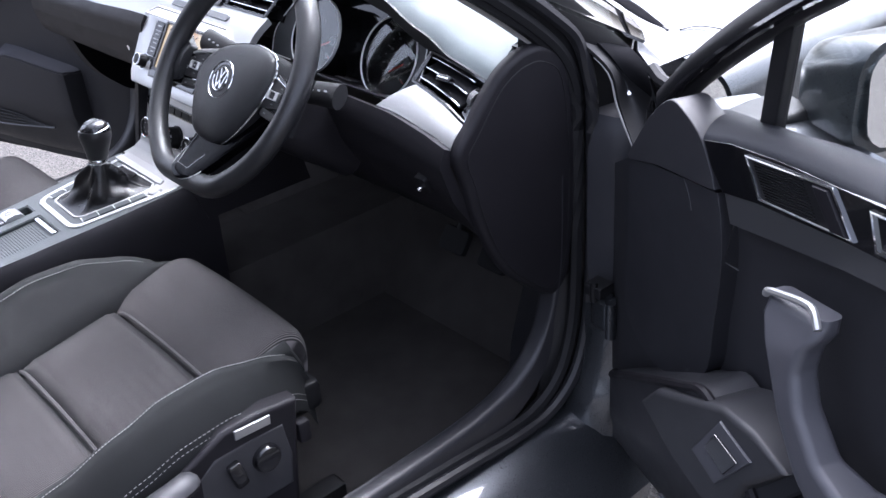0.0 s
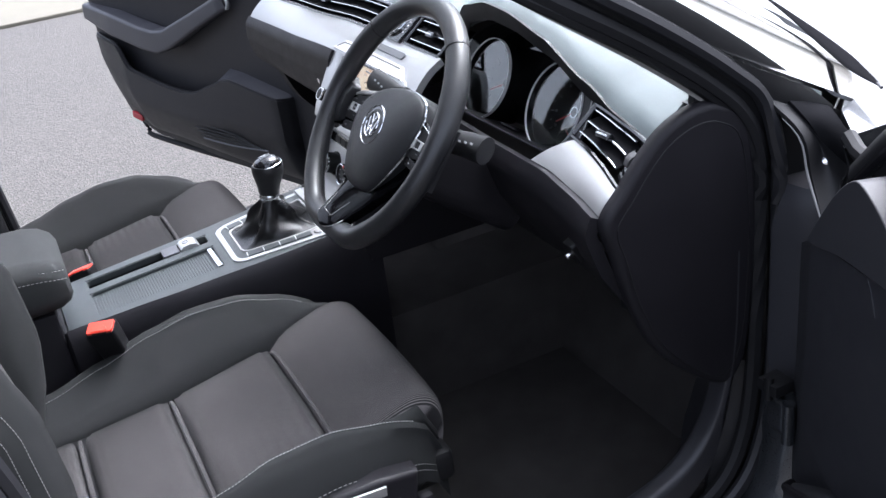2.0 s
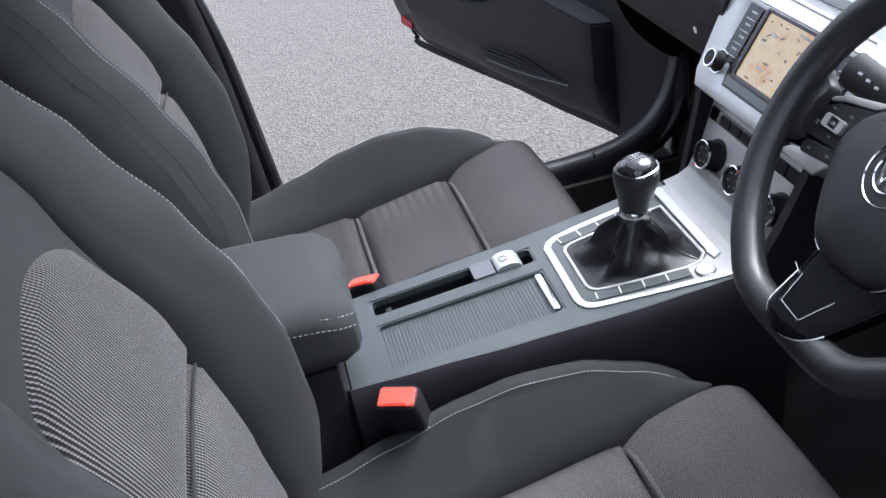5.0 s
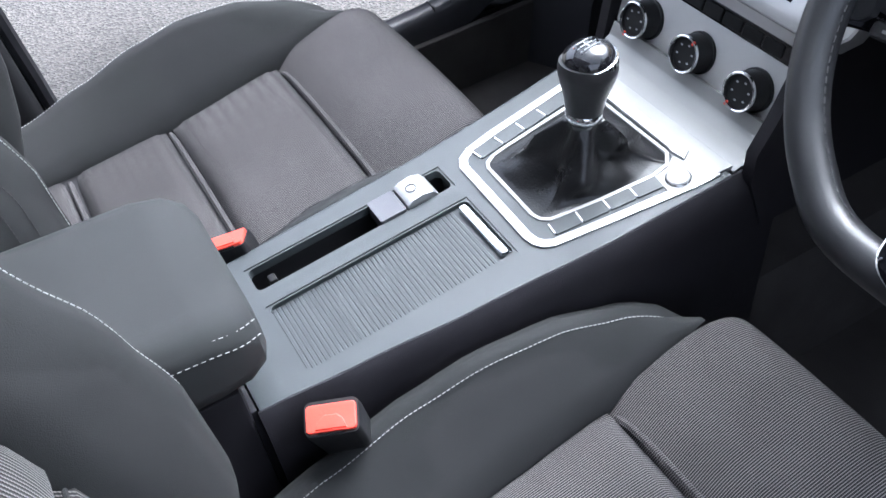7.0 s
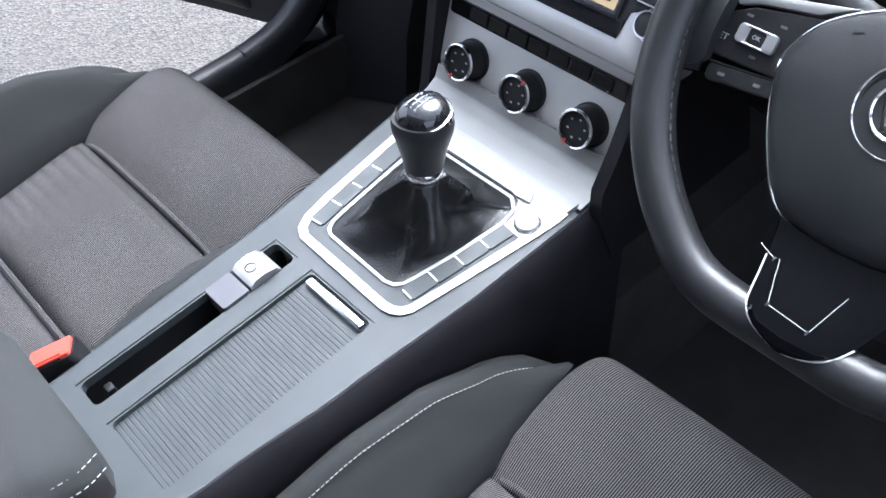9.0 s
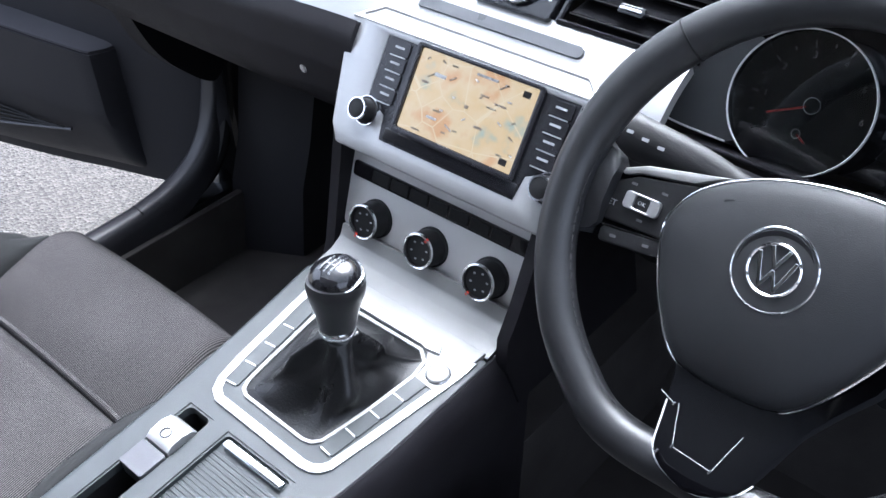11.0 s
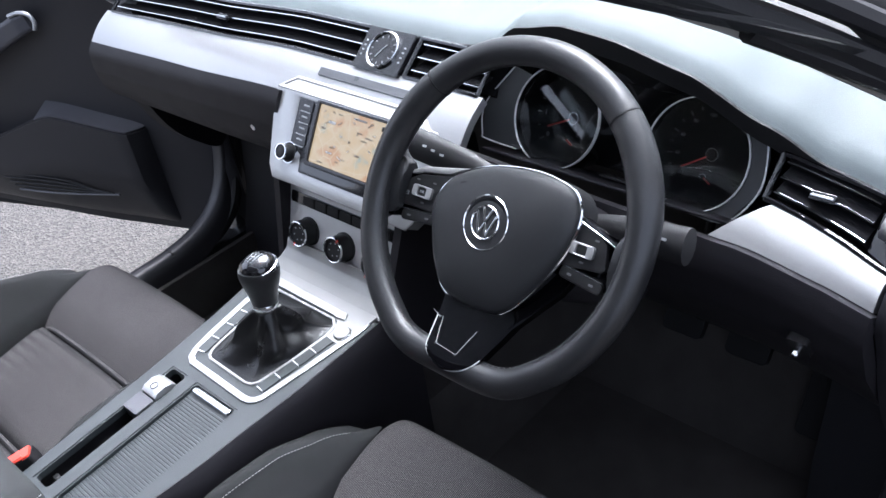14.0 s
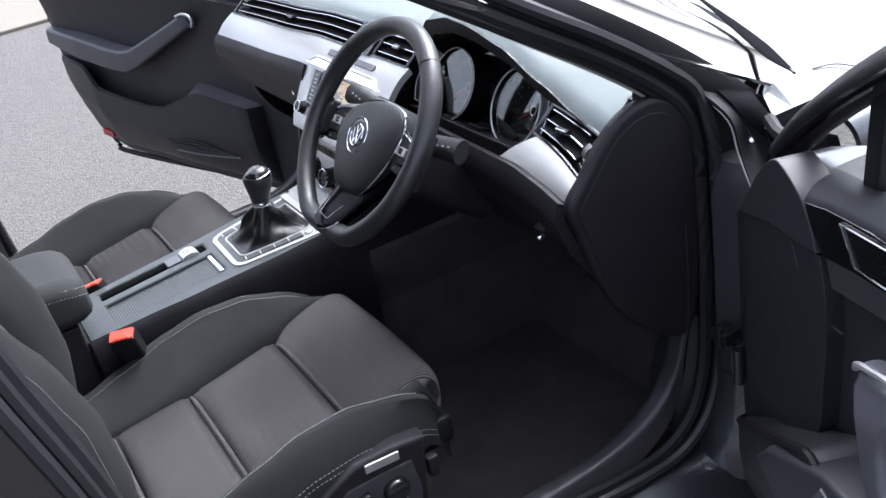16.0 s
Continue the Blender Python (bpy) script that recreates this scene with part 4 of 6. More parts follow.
for sx, cx, marks in ((-1, 0.278, 8), (1, 0.464, 10)):
    front = facing(cx, 0.2205, 0.8900, 28)
    g = front @ Matrix.Translation((0, 0, -0.0415))
    dial = part("dial", plate(circle(0.0590, 48), -0.012, 0.003, g, 0.0005), DIAL_FACE, cluster)
    part("dial_well", lathe([(0.0590, -0.040), (0.0594, -0.0004), (0.0602, -0.0004), (0.0604, -0.040)], 48, front), DIAL_FACE, cluster)
    part("dial_ring", ring(circle(0.0607, 64), circle(0.0596, 64), -0.003, 0.0018, front, 0.0004), FRAME, cluster, "bright metal dial ring")
    for k in range(marks * 2 - 1):
        a = radians(218 - 256 * k / (marks * 2 - 2))
        p = Matrix.Translation((0.052 * math.cos(a), 0.052 * math.sin(a), 0)) @ Matrix.Rotation(a, 4, "Z")
        part("scale_mark", plate(rr(0.006 if k % 2 == 0 else 0.0035, 0.0011, 0.0003), 0.003, 0.0036, g @ p, 0), DIAL_MARK, dial)
    for k in range(marks):
        a = radians(218 - 256 * k / (marks - 1))
        text = str(k) if sx < 0 and k < 8 else str(20 + 20 * k) if sx > 0 else ""
        if sx < 0 and k > 6:
            continue
        letters(text, 0.0080 if sx < 0 else 0.0056, g @ Matrix.Translation((0.0425 * math.cos(a), 0.0425 * math.sin(a), 0.0032)), DIAL_MARK, dial, "numeral")
    hub = part("needle_hub", lathe([(0.0070, 0.003), (0.0070, 0.0045), (0.0062, 0.005), (0.0, 0.005)], 20, g), DARK, dial)
    part("hub_ring", ring(circle(0.0074, 24), circle(0.0066, 24), 0.004, 0.0056, g), CHROME, dial)
    a = radians(205 if sx < 0 else 212)
    part("needle", plate(rr(0.034, 0.0015, 0.0005, 0.022), 0.0042, 0.0050, g @ Matrix.Rotation(a, 4, "Z"), 0), NEEDLE, dial, "red needle")
    low = g @ Matrix.Translation((-0.004, -0.026, 0.0))
    part("small_hub", ring(circle(0.0042, 16), circle(0.0034, 16), 0.004, 0.006, low), CHROME, dial)
    part("small_needle", plate(rr(0.010, 0.0012, 0.0004, 0.006), 0.005, 0.0058, low @ Matrix.Rotation(radians(-30), 4, "Z"), 0), NEEDLE, dial)
    edge = FRAMES[sx]
    a0, a1 = (228, 138) if sx < 0 else (-82, 44)
    arc = [(0.0610 * math.cos(radians(a0 + (a1 - a0) * k / 12)), 0.0610 * math.sin(radians(a0 + (a1 - a0) * k / 12))) for k in range(13)]
    shape = edge + arc
    part("infill_panel", plate(shape if sx < 0 else shape[::-1], -0.006, -0.0006, front, 0.0), INFILL, cluster, "dark grey infill panel")
    part("frame_line", tube([front @ p for p in smooth_path([(u, v, 0.0004) for u, v in edge], 5)], 0.0010, 6), FRAME, cluster, "bright metal frame line")
for cx in (0.278, 0.464):
    lens = part("lens", plate(circle(0.0594, 48), -0.0060, -0.0044, facing(cx, 0.2205, 0.8900, 28), 0), GLASS, cluster, "clear dial lens")
    lens.visible_shadow = False
part("display", plate(rr(0.085, 0.080, 0.004), -0.012, -0.004, CL, 0.0005), DIAL_FACE, cluster)
part("cluster_sill", box(0.36, 0.004, 0.06, CL @ Matrix.Translation((0, -0.070, 0.030)), 0.0015), DASH, cluster)
part("cluster_button", box(0.040, 0.003, 0.018, CL @ Matrix.Translation((0.0, -0.064, 0.03)), 0.001), DARK, cluster)

# ---- steering column, stalks and wheel ----
column = thing("steering_column", (0.366, 0.15, 0.85), "black steering column shroud with two stalks", "steering column")
SW = facing(0.368, 0.002, 0.903, 37)
part("shroud", loft([[SW @ Vector((u * k, v * k - 0.014, w)) for u, v in rr(0.125, 0.105, 0.03)] for k, w in ((0.82, -0.055), (0.95, -0.07), (1.0, -0.11), (1.0, -0.24))]), DASH, column)
for sx in (-1, 1):
    lift = 0.014 if sx < 0 else 0.0
    path = [SW @ Vector((sx * u, v + lift, w)) for u, v, w in ((0.05, 0.014, -0.075), (0.105, 0.026, -0.068), (0.180, 0.033, -0.060))]
    stalk = part("stalk", tube(smooth_path(path, 4), lambda t: 0.0145 + 0.0035 * t, 12, flat=0.62, up=SW.to_3x3() @ Vector((0, 0, 1))), DARK, column)
    end_m = SW @ Matrix.Translation((sx * 0.150, 0.031 + lift, -0.0515))
    for k in range(3):
        part("stalk_mark", plate(rr(0.0055, 0.0026, 0.0006), 0, 0.0008, end_m @ Matrix.Translation((sx * (-0.02 + 0.014 * k), 0.002 * (k - 1), 0)), 0), MARK, stalk)

wheel = thing("steering_wheel", (0.368, 0.0, 0.75), "black leather three-spoke steering wheel with chrome badge", "steering wheel")
RIM_W = -0.006


def rim_point(a, r=0.1645):
    """The middle of the rim, flattened at its foot."""
    x, y = r * math.cos(a) - 0.001, r * math.sin(a) + 0.005
    foot = -0.150 + (0.1645 - r)
    if y < foot + 0.022:
        k = (foot + 0.022 - y) / 0.0265
        y = foot + 0.022 - 0.022 * math.sin(math.pi / 2 * min(1.0, k * 0.92))
    return SW @ Vector((x, y, RIM_W))


def grip(t):
    """The rim's half width round the wheel: fuller where the thumbs lie."""
    a = 360 * t
    return 0.0152 + 0.0016 * sum(math.exp(-((a - c) / 22) ** 2) for c in (28, 152)) + 0.0006 * math.exp(-((a - 270) / 30) ** 2)


COUNT = 108
rim_path = [rim_point(2 * math.pi * k / COUNT) for k in range(COUNT)]
wn = SW.to_3x3() @ Vector((0, 0, 1))
rim = part("rim", tube(rim_path, grip, 18, True, 0.96, wn), WHEEL_LEATHER, wheel, "black leather rim with worn sheen", 80)
for a in (48, 137):
    p, q = rim_point(radians(a)), rim_point(radians(a + 1.2))
    m = Matrix.Translation(p) @ (q - p).to_track_quat("Z", "Y").to_matrix().to_4x4()
    part("rim_seam", ring(circle(grip(a / 360) + 0.0004, 24), circle(0.0150, 24), -0.0007, 0.0007, m), DARK, rim, "dark leather seam")
inner_line = [rim_point(radians(a), 0.1498) + wn * 0.0045 for a in range(140, 249, 2)]
part("rim_stitching", stitches(inner_line, 0.0042, 0.0026, 0.0009), STITCH, rim, "dark grey rim stitching")
inner_line = [rim_point(radians(a), 0.1498) + wn * 0.0045 for a in range(287, 395, 2)]
part("rim_stitching", stitches(inner_line, 0.0042, 0.0026, 0.0009), STITCH, rim, "dark grey rim stitching")

# airbag cover: a shield with a domed face, and a bright edge that runs round it
PAD = [(0.0885, 0.022), (0.084, 0.040), (0.072, 0.0520), (0.050, 0.0575), (0.025, 0.0590), (-0.005, 0.0560), (-0.035, 0.049), (-0.062, 0.037), (-0.081, 0.022), (-0.0905, 0.004), (-0.0915, -0.010), (-0.086, -0.028), (-0.075, -0.052), (-0.060, -0.075), (-0.045, -0.0880), (-0.020, -0.0935), (0.010, -0.0930), (0.030, -0.0880), (0.046, -0.0740), (0.063, -0.049), (0.078, -0.020), (0.086, 0.004)]
pad = smooth_path([(u, v, 0) for u, v in PAD], 4, True)


def pad_ring(k, w):
    return [SW @ Vector((-0.004 + (p.x + 0.004) * k, -0.012 + (p.y + 0.012) * k, w)) for p in pad]


cover = part("airbag_cover", loft([pad_ring(0.97, -0.052), pad_ring(0.985, -0.019), pad_ring(0.975, -0.0155), pad_ring(0.95, -0.0125), pad_ring(0.90, -0.0100), pad_ring(0.83, -0.0072), pad_ring(0.66, -0.0036), pad_ring(0.45, -0.0014), pad_ring(0.2, -0.0004)]), AIRBAG, wheel, "matt black airbag cover", 60)
part("cover_edge", tube([SW @ Vector((-0.004 + (p.x + 0.004) * 0.995, -0.012 + (p.y + 0.012) * 0.995, -0.0185)) for p in pad], lambda t: 0.0011 + 0.0010 * max(0.0, math.cos(2 * math.pi * (t - 0.97))) ** 3, 8, True), CHROME, wheel, "chrome cover edge")
letters("AIRBAG", 0.011, SW @ Matrix.Translation((-0.026, -0.055, -0.0058)) @ Matrix.Rotation(radians(2), 4, "X"), AIRBAG, cover, "embossed_word", 0.0006)
for u in (-0.052, 0.044):
    part("horn_mark", plate(rr(0.007, 0.0011, 0.0004), -0.0010, 0.0006, SW @ Matrix.Translation((u, 0.026, -0.0068)) @ Matrix.Rotation(radians(-20 if u > 0 else 20), 4, "Z"), 0), DARK, cover)
BD = SW @ Matrix.Translation((-0.0060, -0.0045, -0.0030))
part("badge_disc", lathe([(0.0268, -0.004), (0.0268, 0.0012), (0.0245, 0.0022), (0.019, 0.0010), (0.0, 0.0006)], 48, BD), GLOSS, wheel)
badge = part("badge", ring(circle(0.0282, 48), circle(0.0266, 48), -0.004, 0.0022, BD, 0.0009), CHROME, wheel, "round chrome badge")
part("badge_ring", ring(circle(0.0178, 48), circle(0.0157, 48), 0.0, 0.0034, BD, 0.0010), CHROME, badge)
for x0, y0, x1, y1 in ((-0.0122, 0.0085, -0.0050, -0.0128), (0.0122, 0.0085, 0.0050, -0.0128), (-0.0050, -0.0128, 0.0, -0.0010), (0.0050, -0.0128, 0.0, -0.0010), (-0.0058, 0.0140, 0.0, 0.0010), (0.0058, 0.0140, 0.0, 0.0010)):
    d = Vector((x1 - x0, y1 - y0, 0))
    m = BD @ Matrix.Translation(((x0 + x1) / 2, (y0 + y1) / 2, 0.0018)) @ Matrix.Rotation(math.atan2(d.y, d.x), 4, "Z")
    part("badge_bar", box(d.length + 0.0016, 0.0030, 0.0034, m, 0.0008), CHROME, badge)

# side spokes with their keys
for sx in (-1, 1):
    arm = loft([[SW @ Vector((sx * u, v + dv, w + dw)) for v, w in ((-0.034 * k, -0.026), (0.020 * k, -0.026), (0.020 * k, -0.044), (-0.034 * k, -0.044))] for u, dv, k, dw in ((0.060, 0.004, 1.0, 0.0), (0.10, 0.004, 0.98, 0.0), (0.130, 0.002, 0.94, 0.0), (0.146, 0.0, 0.98, 0.010), (0.160, -0.002, 1.05, 0.022))])
    arm_ob = part("side_spoke", beveled(arm, 0.004, 2, 25), SATIN, wheel, "gloss black spoke")
    # leather web where the rim widens into the spoke
    web = loft([[SW @ Vector((sx * u, 0.002 + v * k, w)) for v, w in ((-0.030, -0.014), (-0.012, -0.008), (0.012, -0.008), (0.026, -0.014), (0.026, -0.028), (-0.030, -0.028))] for u, k in ((0.137, 0.80), (0.141, 1.0), (0.150, 1.15), (0.162, 1.45))])
    part("rim_web", web, WHEEL_LEATHER, rim, "", 60)
    if sx > 0:
        pod_line = [(0.074, 0.0270), (0.1150, 0.0190), (0.1215, 0.0120), (0.1275, -0.0100), (0.1240, -0.0140), (0.074, -0.0195)]
        blade = [(0.074, 0.0360), (0.1310, 0.0160), (0.1330, 0.0115), (0.1220, 0.0160), (0.074, 0.0285)]
        key_at = (0.0985, 0.0010, -0.019)
    else:
        pod_line = [(-0.080, 0.0270), (-0.080, -0.0170), (-0.0980, -0.0170), (-0.1400, -0.0185), (-0.1470, -0.0080), (-0.1420, 0.0085), (-0.1240, 0.0185)]
        blade = [(-0.060, 0.0405), (-0.085, 0.0275), (-0.1240, 0.0205), (-0.1420, 0.0130), (-0.1450, 0.0175), (-0.1210, 0.0280)]
        key_at = (-0.1125, 0.0010, -0.019)
    part("button_pod", plate(pod_line[::-1] if sx > 0 else pod_line, -0.030, -0.0205, SW, 0.002), DARK, arm_ob, "satin black button pod")
    if sx > 0:
        part("spoke_blade", plate(blade[::-1], -0.034, -0.0215, SW, 0.003), GLOSS, arm_ob, "gloss black upper spoke edge")
        part("blade_line", tube([SW @ Vector((u, v, -0.0212)) for u, v in ((0.086, 0.0262), (0.1040, 0.0212), (0.1220, 0.0160), (0.1325, 0.0118))], 0.0009, 6), CHROME, arm_ob, "thin chrome line")
    else:
        # Twin of the gloss blade; its sky reflection is put into silver.
        part("spoke_blade", plate(blade[::-1], -0.034, -0.0215, SW, 0.003), ALU_DULL, arm_ob, "upper spoke edge, sky reflection put into its silver")
    pod_m = SW @ Matrix.Translation(key_at)
    part("button_frame", ring(rr(0.0275, 0.0125, 0.003), rr(0.0120, 0.0094, 0.0014), -0.002, 0.0022, pod_m, 0.0006), ALU, arm_ob, "silver button frame")
    part("button", plate(rr(0.0112, 0.0088, 0.0012), -0.002, 0.0014, pod_m, 0.0006), DARK, arm_ob)
    if sx < 0:
        letters("SET", 0.0062, SW @ Matrix.Translation((-0.1365, -0.0055, -0.0204)), MARK, arm_ob)
        letters("OK", 0.0042, pod_m @ Matrix.Translation((0, 0, 0.0014)), MARK, arm_ob)
    for u, v in ((-0.012, 0.0115), (0.012, 0.0125), (0.002, -0.0115)):
        part("button_mark", plate(rr(0.0045, 0.0018, 0.0006), -0.0016, -0.0009, pod_m @ Matrix.Translation((u, v, 0)), 0), DIAL_MARK, arm_ob)
    low_m = SW @ Matrix.Translation((sx * 0.108 - 0.004, -0.0265, -0.0275)) @ Matrix.Rotation(radians(-6 * sx), 4, "Z")
    part("rocker", plate(rr(0.050, 0.0120, 0.004), -0.004, 0.006, low_m, 0.002), DARK, arm_ob)
    part("rocker_line", tube([low_m @ Vector((u, 0.0066, 0.0055)) for u in (-0.024, -0.008, 0.008, 0.024)], 0.0008, 6), CHROME, arm_ob, "thin chrome line")
    for u in (-0.013, 0.013):
        part("button_mark", plate(rr(0.0050, 0.0022, 0.0006), 0.0060, 0.0066, low_m @ Matrix.Translation((u, 0.0, 0)), 0), DIAL_MARK, arm_ob)

# lower spoke: a gloss shield that runs down over the foot of the rim: along, left, right, out
SHIELD = [(-0.030, -0.078, 0.090, -0.033), (-0.052, -0.066, 0.080, -0.029), (-0.077, -0.050, 0.062, -0.0225), (-0.095, -0.0425, 0.051, -0.0150), (-0.112, -0.0370, 0.0455, -0.0070), (-0.124, -0.0335, 0.0415, -0.0002), (-0.133, -0.0312, 0.0385, 0.0045), (-0.140, -0.0290, 0.0345, 0.0080), (-0.1455, -0.0245, 0.0295, 0.0105), (-0.1495, -0.0180, 0.0235, 0.0120), (-0.1530, -0.0080, 0.0150, 0.0126), (-0.1548, 0.0, 0.0070, 0.0126)]
rings = []
for v, left, right, w in SHIELD:
    mid, half = (left + right) / 2, (right - left) / 2
    rings.append([SW @ Vector((mid + half * u, v, w + q)) for u, q in ((-1.0, -0.0030), (-0.93, -0.0004), (-0.6, 0.0006), (0.0, 0.0010), (0.6, 0.0006), (0.93, -0.0004), (1.0, -0.0030), (0.97, -0.018), (-0.97, -0.018))])
low_spoke = part("lower_spoke", loft(rings), SATIN, wheel, "gloss black lower spoke", 50)
border = [SW @ Vector((u, v, w - 0.0026)) for v, u, _, w in SHIELD[4:]] + [SW @ Vector((u, v, w - 0.0026)) for v, _, u, w in SHIELD[:5:-1]]
part("spoke_border", tube(smooth_path(border, 3), 0.0007, 6), FRAME, low_spoke, "bright spoke border")
shield_w = lambda v: curve_at([(-r[0], r[3]) for r in SHIELD], -v)[0] + 0.0014
for line in (((-0.0155, -0.1350), (0.0115, -0.1368)), ((-0.0275, -0.1100), (-0.0165, -0.1340)), ((0.0128, -0.1365), (0.0190, -0.1100)), ((-0.0425, -0.1075), (-0.0305, -0.1115))):
    (u0, v0), (u1, v1) = line
    pts = [(u0 + (u1 - u0) * k / 8, v0 + (v1 - v0) * k / 8) for k in range(9)]
    part("silver_bracket", tube([SW @ Vector((u, v, shield_w(v))) for u, v in pts], 0.00035, 6), ALU_DULL, low_spoke, "chrome bracket line")
for u, v in ((-0.0165, -0.1348), (0.0122, -0.1372), (-0.0300, -0.1118), (-0.0235, -0.1415)):
    part("bracket_end", box(0.0018, 0.0036, 0.0012, SW @ Matrix.Translation((u, v, shield_w(v))) @ Matrix.Rotation(radians(-20), 4, "Z"), 0.0005), CHROME, low_spoke)


def outline_at(table, d):
    """Corner points, shrunk by d towards the inside, with cut corners."""
    n, out = len(table), []
    pts = [Vector((*p, 0)) for p in table]
    for i in range(n):
        a, b, c = pts[i - 1], pts[i], pts[(i + 1) % n]
        e, g = (b - a).normalized(), (c - b).normalized()
        na, nb = Vector((-e.y, e.x, 0)), Vector((-g.y, g.x, 0))
        k = (na + nb) / (1 + na.dot(nb))
        out.append(((b + k * d).x, (b + k * d).y))
    return out



# ---- centre stack ----
LOWER = Matrix.Translation((0.525, -0.456, 1.25)) @ Matrix.Scale(1.03, 4) @ Matrix.Translation((-0.525, 0.456, -1.25))


def sunk(y, z, x=0.0):
    """The lower stack lies a little further down and forward than its top."""
    p = Vector((x, y, z))
    k = min(1.0, max(0.0, (0.80 - z) / 0.06))
    q = p.lerp(LOWER @ p, k)
    return q.y, q.z


stack = thing("centre_stack", (0, 0.1, 0.6), "silver centre stack with black side cheeks", "centre stack")
INFO = facing(0.006, 0.106, 0.820, 34)
for s, cheek in ((1, [(0.010, 0.660), (0.012, 0.690), (0.030, 0.719), (0.062, 0.765), (0.090, 0.800), (0.150, 0.850), (0.20, 0.850), (0.24, 0.60), (0.03, 0.60)]), (-1, [(0.030, 0.620), (0.036, 0.645), (0.042, 0.660), (0.064, 0.745), (0.096, 0.810), (0.140, 0.845), (0.20, 0.845), (0.24, 0.60), (0.06, 0.60)])):
    cheek = [sunk(y, z) for y, z in cheek]
    inner, outer = (0.118, 0.131) if s > 0 else (-0.150, -0.137)
    part("cheek", plate(cheek if s > 0 else cheek[::-1], inner, outer, side_up, 0.0), DASH, stack, "black side cheek")
part("stack_core", loft([[(x, y, z) for y, z in ((0.098, 0.61), (0.112, 0.69), (0.125, 0.75), (0.15, 0.85), (0.24, 0.85), (0.26, 0.61))] for x in (-0.136, 0.117)]), DARK, stack)
FASCIA = [(-0.134, -0.058), (0.138, -0.058), (0.150, -0.042), (0.168, 0.046), (0.150, 0.066), (-0.160, 0.068), (-0.167, 0.054), (-0.146, -0.042)]
HOUSING = [(-0.082, -0.040), (0.086, -0.040), (0.090, -0.016), (0.114, -0.004), (0.118, 0.060), (-0.112, 0.060), (-0.112, -0.004), (-0.086, -0.016)]
part("fascia", ring(FASCIA, HOUSING, -0.02, 0.004, INFO, 0.002), ALU, stack, "brushed aluminium fascia")
part("fascia_edge", tube([INFO @ Vector((u, v, 0.0015)) for u, v in FASCIA + FASCIA[:1]], 0.0022, 6), ALU_DULL, stack)
TR = facing(0, 0.139, 0.872, 51.3)
lid = [(-0.158, 0.003), (0.146, 0.003), (0.143, 0.006), (0.122, 0.0245), (-0.124, 0.0255), (-0.146, 0.012)]
part("fascia_hood", plate(lid, -0.004, 0.0062, TR, 0.003, 3), SILVER_LIT, stack, "raised silver lip over the screen")
part("hood_ridge", tube([TR @ Vector((u, v, 0.0062)) for u, v in outline_at(lid, 0.004)[2:]], 0.0016, 6), ALU_DULL, stack)
strip_m = TR @ Matrix.Translation((0.0055, 0.0405, 0))
part("warning_strip", plate(rr(0.192, 0.0125, (0.002, 0.006, 0.006, 0.002)), -0.004, 0.0062, strip_m, 0.001), STRIP, stack, "narrow grey indicator strip")

unit = thing("infotainment_unit", (0.006, 0.106, 0.80), "touch screen unit that shows a pale navigation map", "infotainment")
face = INFO @ Matrix.Translation((0.005, 0.0, 0))
part("screen_housing", plate([(u * 0.995, v) for u, v in HOUSING], -0.015, 0.0045, INFO, 0.001), SCREEN_DARK, unit)
part("map_screen", plate(rr(0.140, 0.080, 0.002, 0.0, 0.020), 0.0045, 0.0050, face, 0), MAP, unit, "lit navigation map")
part("screen_rim", ring(rr(0.152, 0.090, 0.004, 0.0, 0.019), rr(0.141, 0.081, 0.002, 0.0, 0.020), 0.0040, 0.0075, face, 0.0006), SCREEN_DARK, unit)
for u, v, w, h, c in ((0.058, 0.052, 0.012, 0.010, DARK), (0.058, -0.012, 0.012, 0.010, DARK), (0.0, 0.022, 0.006, 0.005, MAP_INK), (-0.040, 0.040, 0.020, 0.006, MARK), (0.012, 0.054, 0.036, 0.004, MARK), (-0.034, 0.0, 0.018, 0.004, MARK), (0.02, 0.008, 0.014, 0.004, MAP_INK), (-0.055, 0.03, 0.012, 0.004, MAP_INK), (0.035, 0.034, 0.02, 0.003, MAP_INK)):
    part("map_mark", plate(rr(w * 0.7, h * 0.6, 0.0008), 0.0050, 0.0054, face @ Matrix.Translation((u, v, 0)), 0), c, unit)
draw = random.Random(5)
for k in range(26):
    u, v = draw.uniform(-0.064, 0.064), draw.uniform(-0.016, 0.056)
    c = (MAP_INK, ALU_DULL, VERGE)[k % 3]
    part("map_mark", plate(rr(draw.uniform(0.003, 0.011), 0.0016, 0.0005), 0.0050, 0.0053, face @ Matrix.Translation((u, v, 0)) @ Matrix.Rotation(draw.choice((0, 0, 0.6, -0.4)), 4, "Z"), 0), c, unit)
for sx in (-1, 1):
    for k in range(4):
        m = face @ Matrix.Translation((sx * 0.0965, 0.0505 - 0.0158 * k, 0.0015))
        key = part("side_key", plate(rr(0.0250, 0.0140, 0.0015), 0.003, 0.0048, m, 0.0006), SCREEN_DARK, unit)
        part("key_mark", plate(rr(0.012, 0.0022, 0.0005), 0.0048, 0.0053, m @ Matrix.Translation((0, 0.001, 0)), 0), MARK, key)
        part("key_line", plate(rr(0.0200, 0.0012, 0.0003), 0.0040, 0.0052, m @ Matrix.Translation((0, -0.0078, 0)), 0), ALU, key)
part("slot_bar", plate(rr(0.164, 0.013, 0.002), 0.004, 0.0065, face @ Matrix.Translation((0, -0.031, 0)), 0.001), GLOSS, unit)
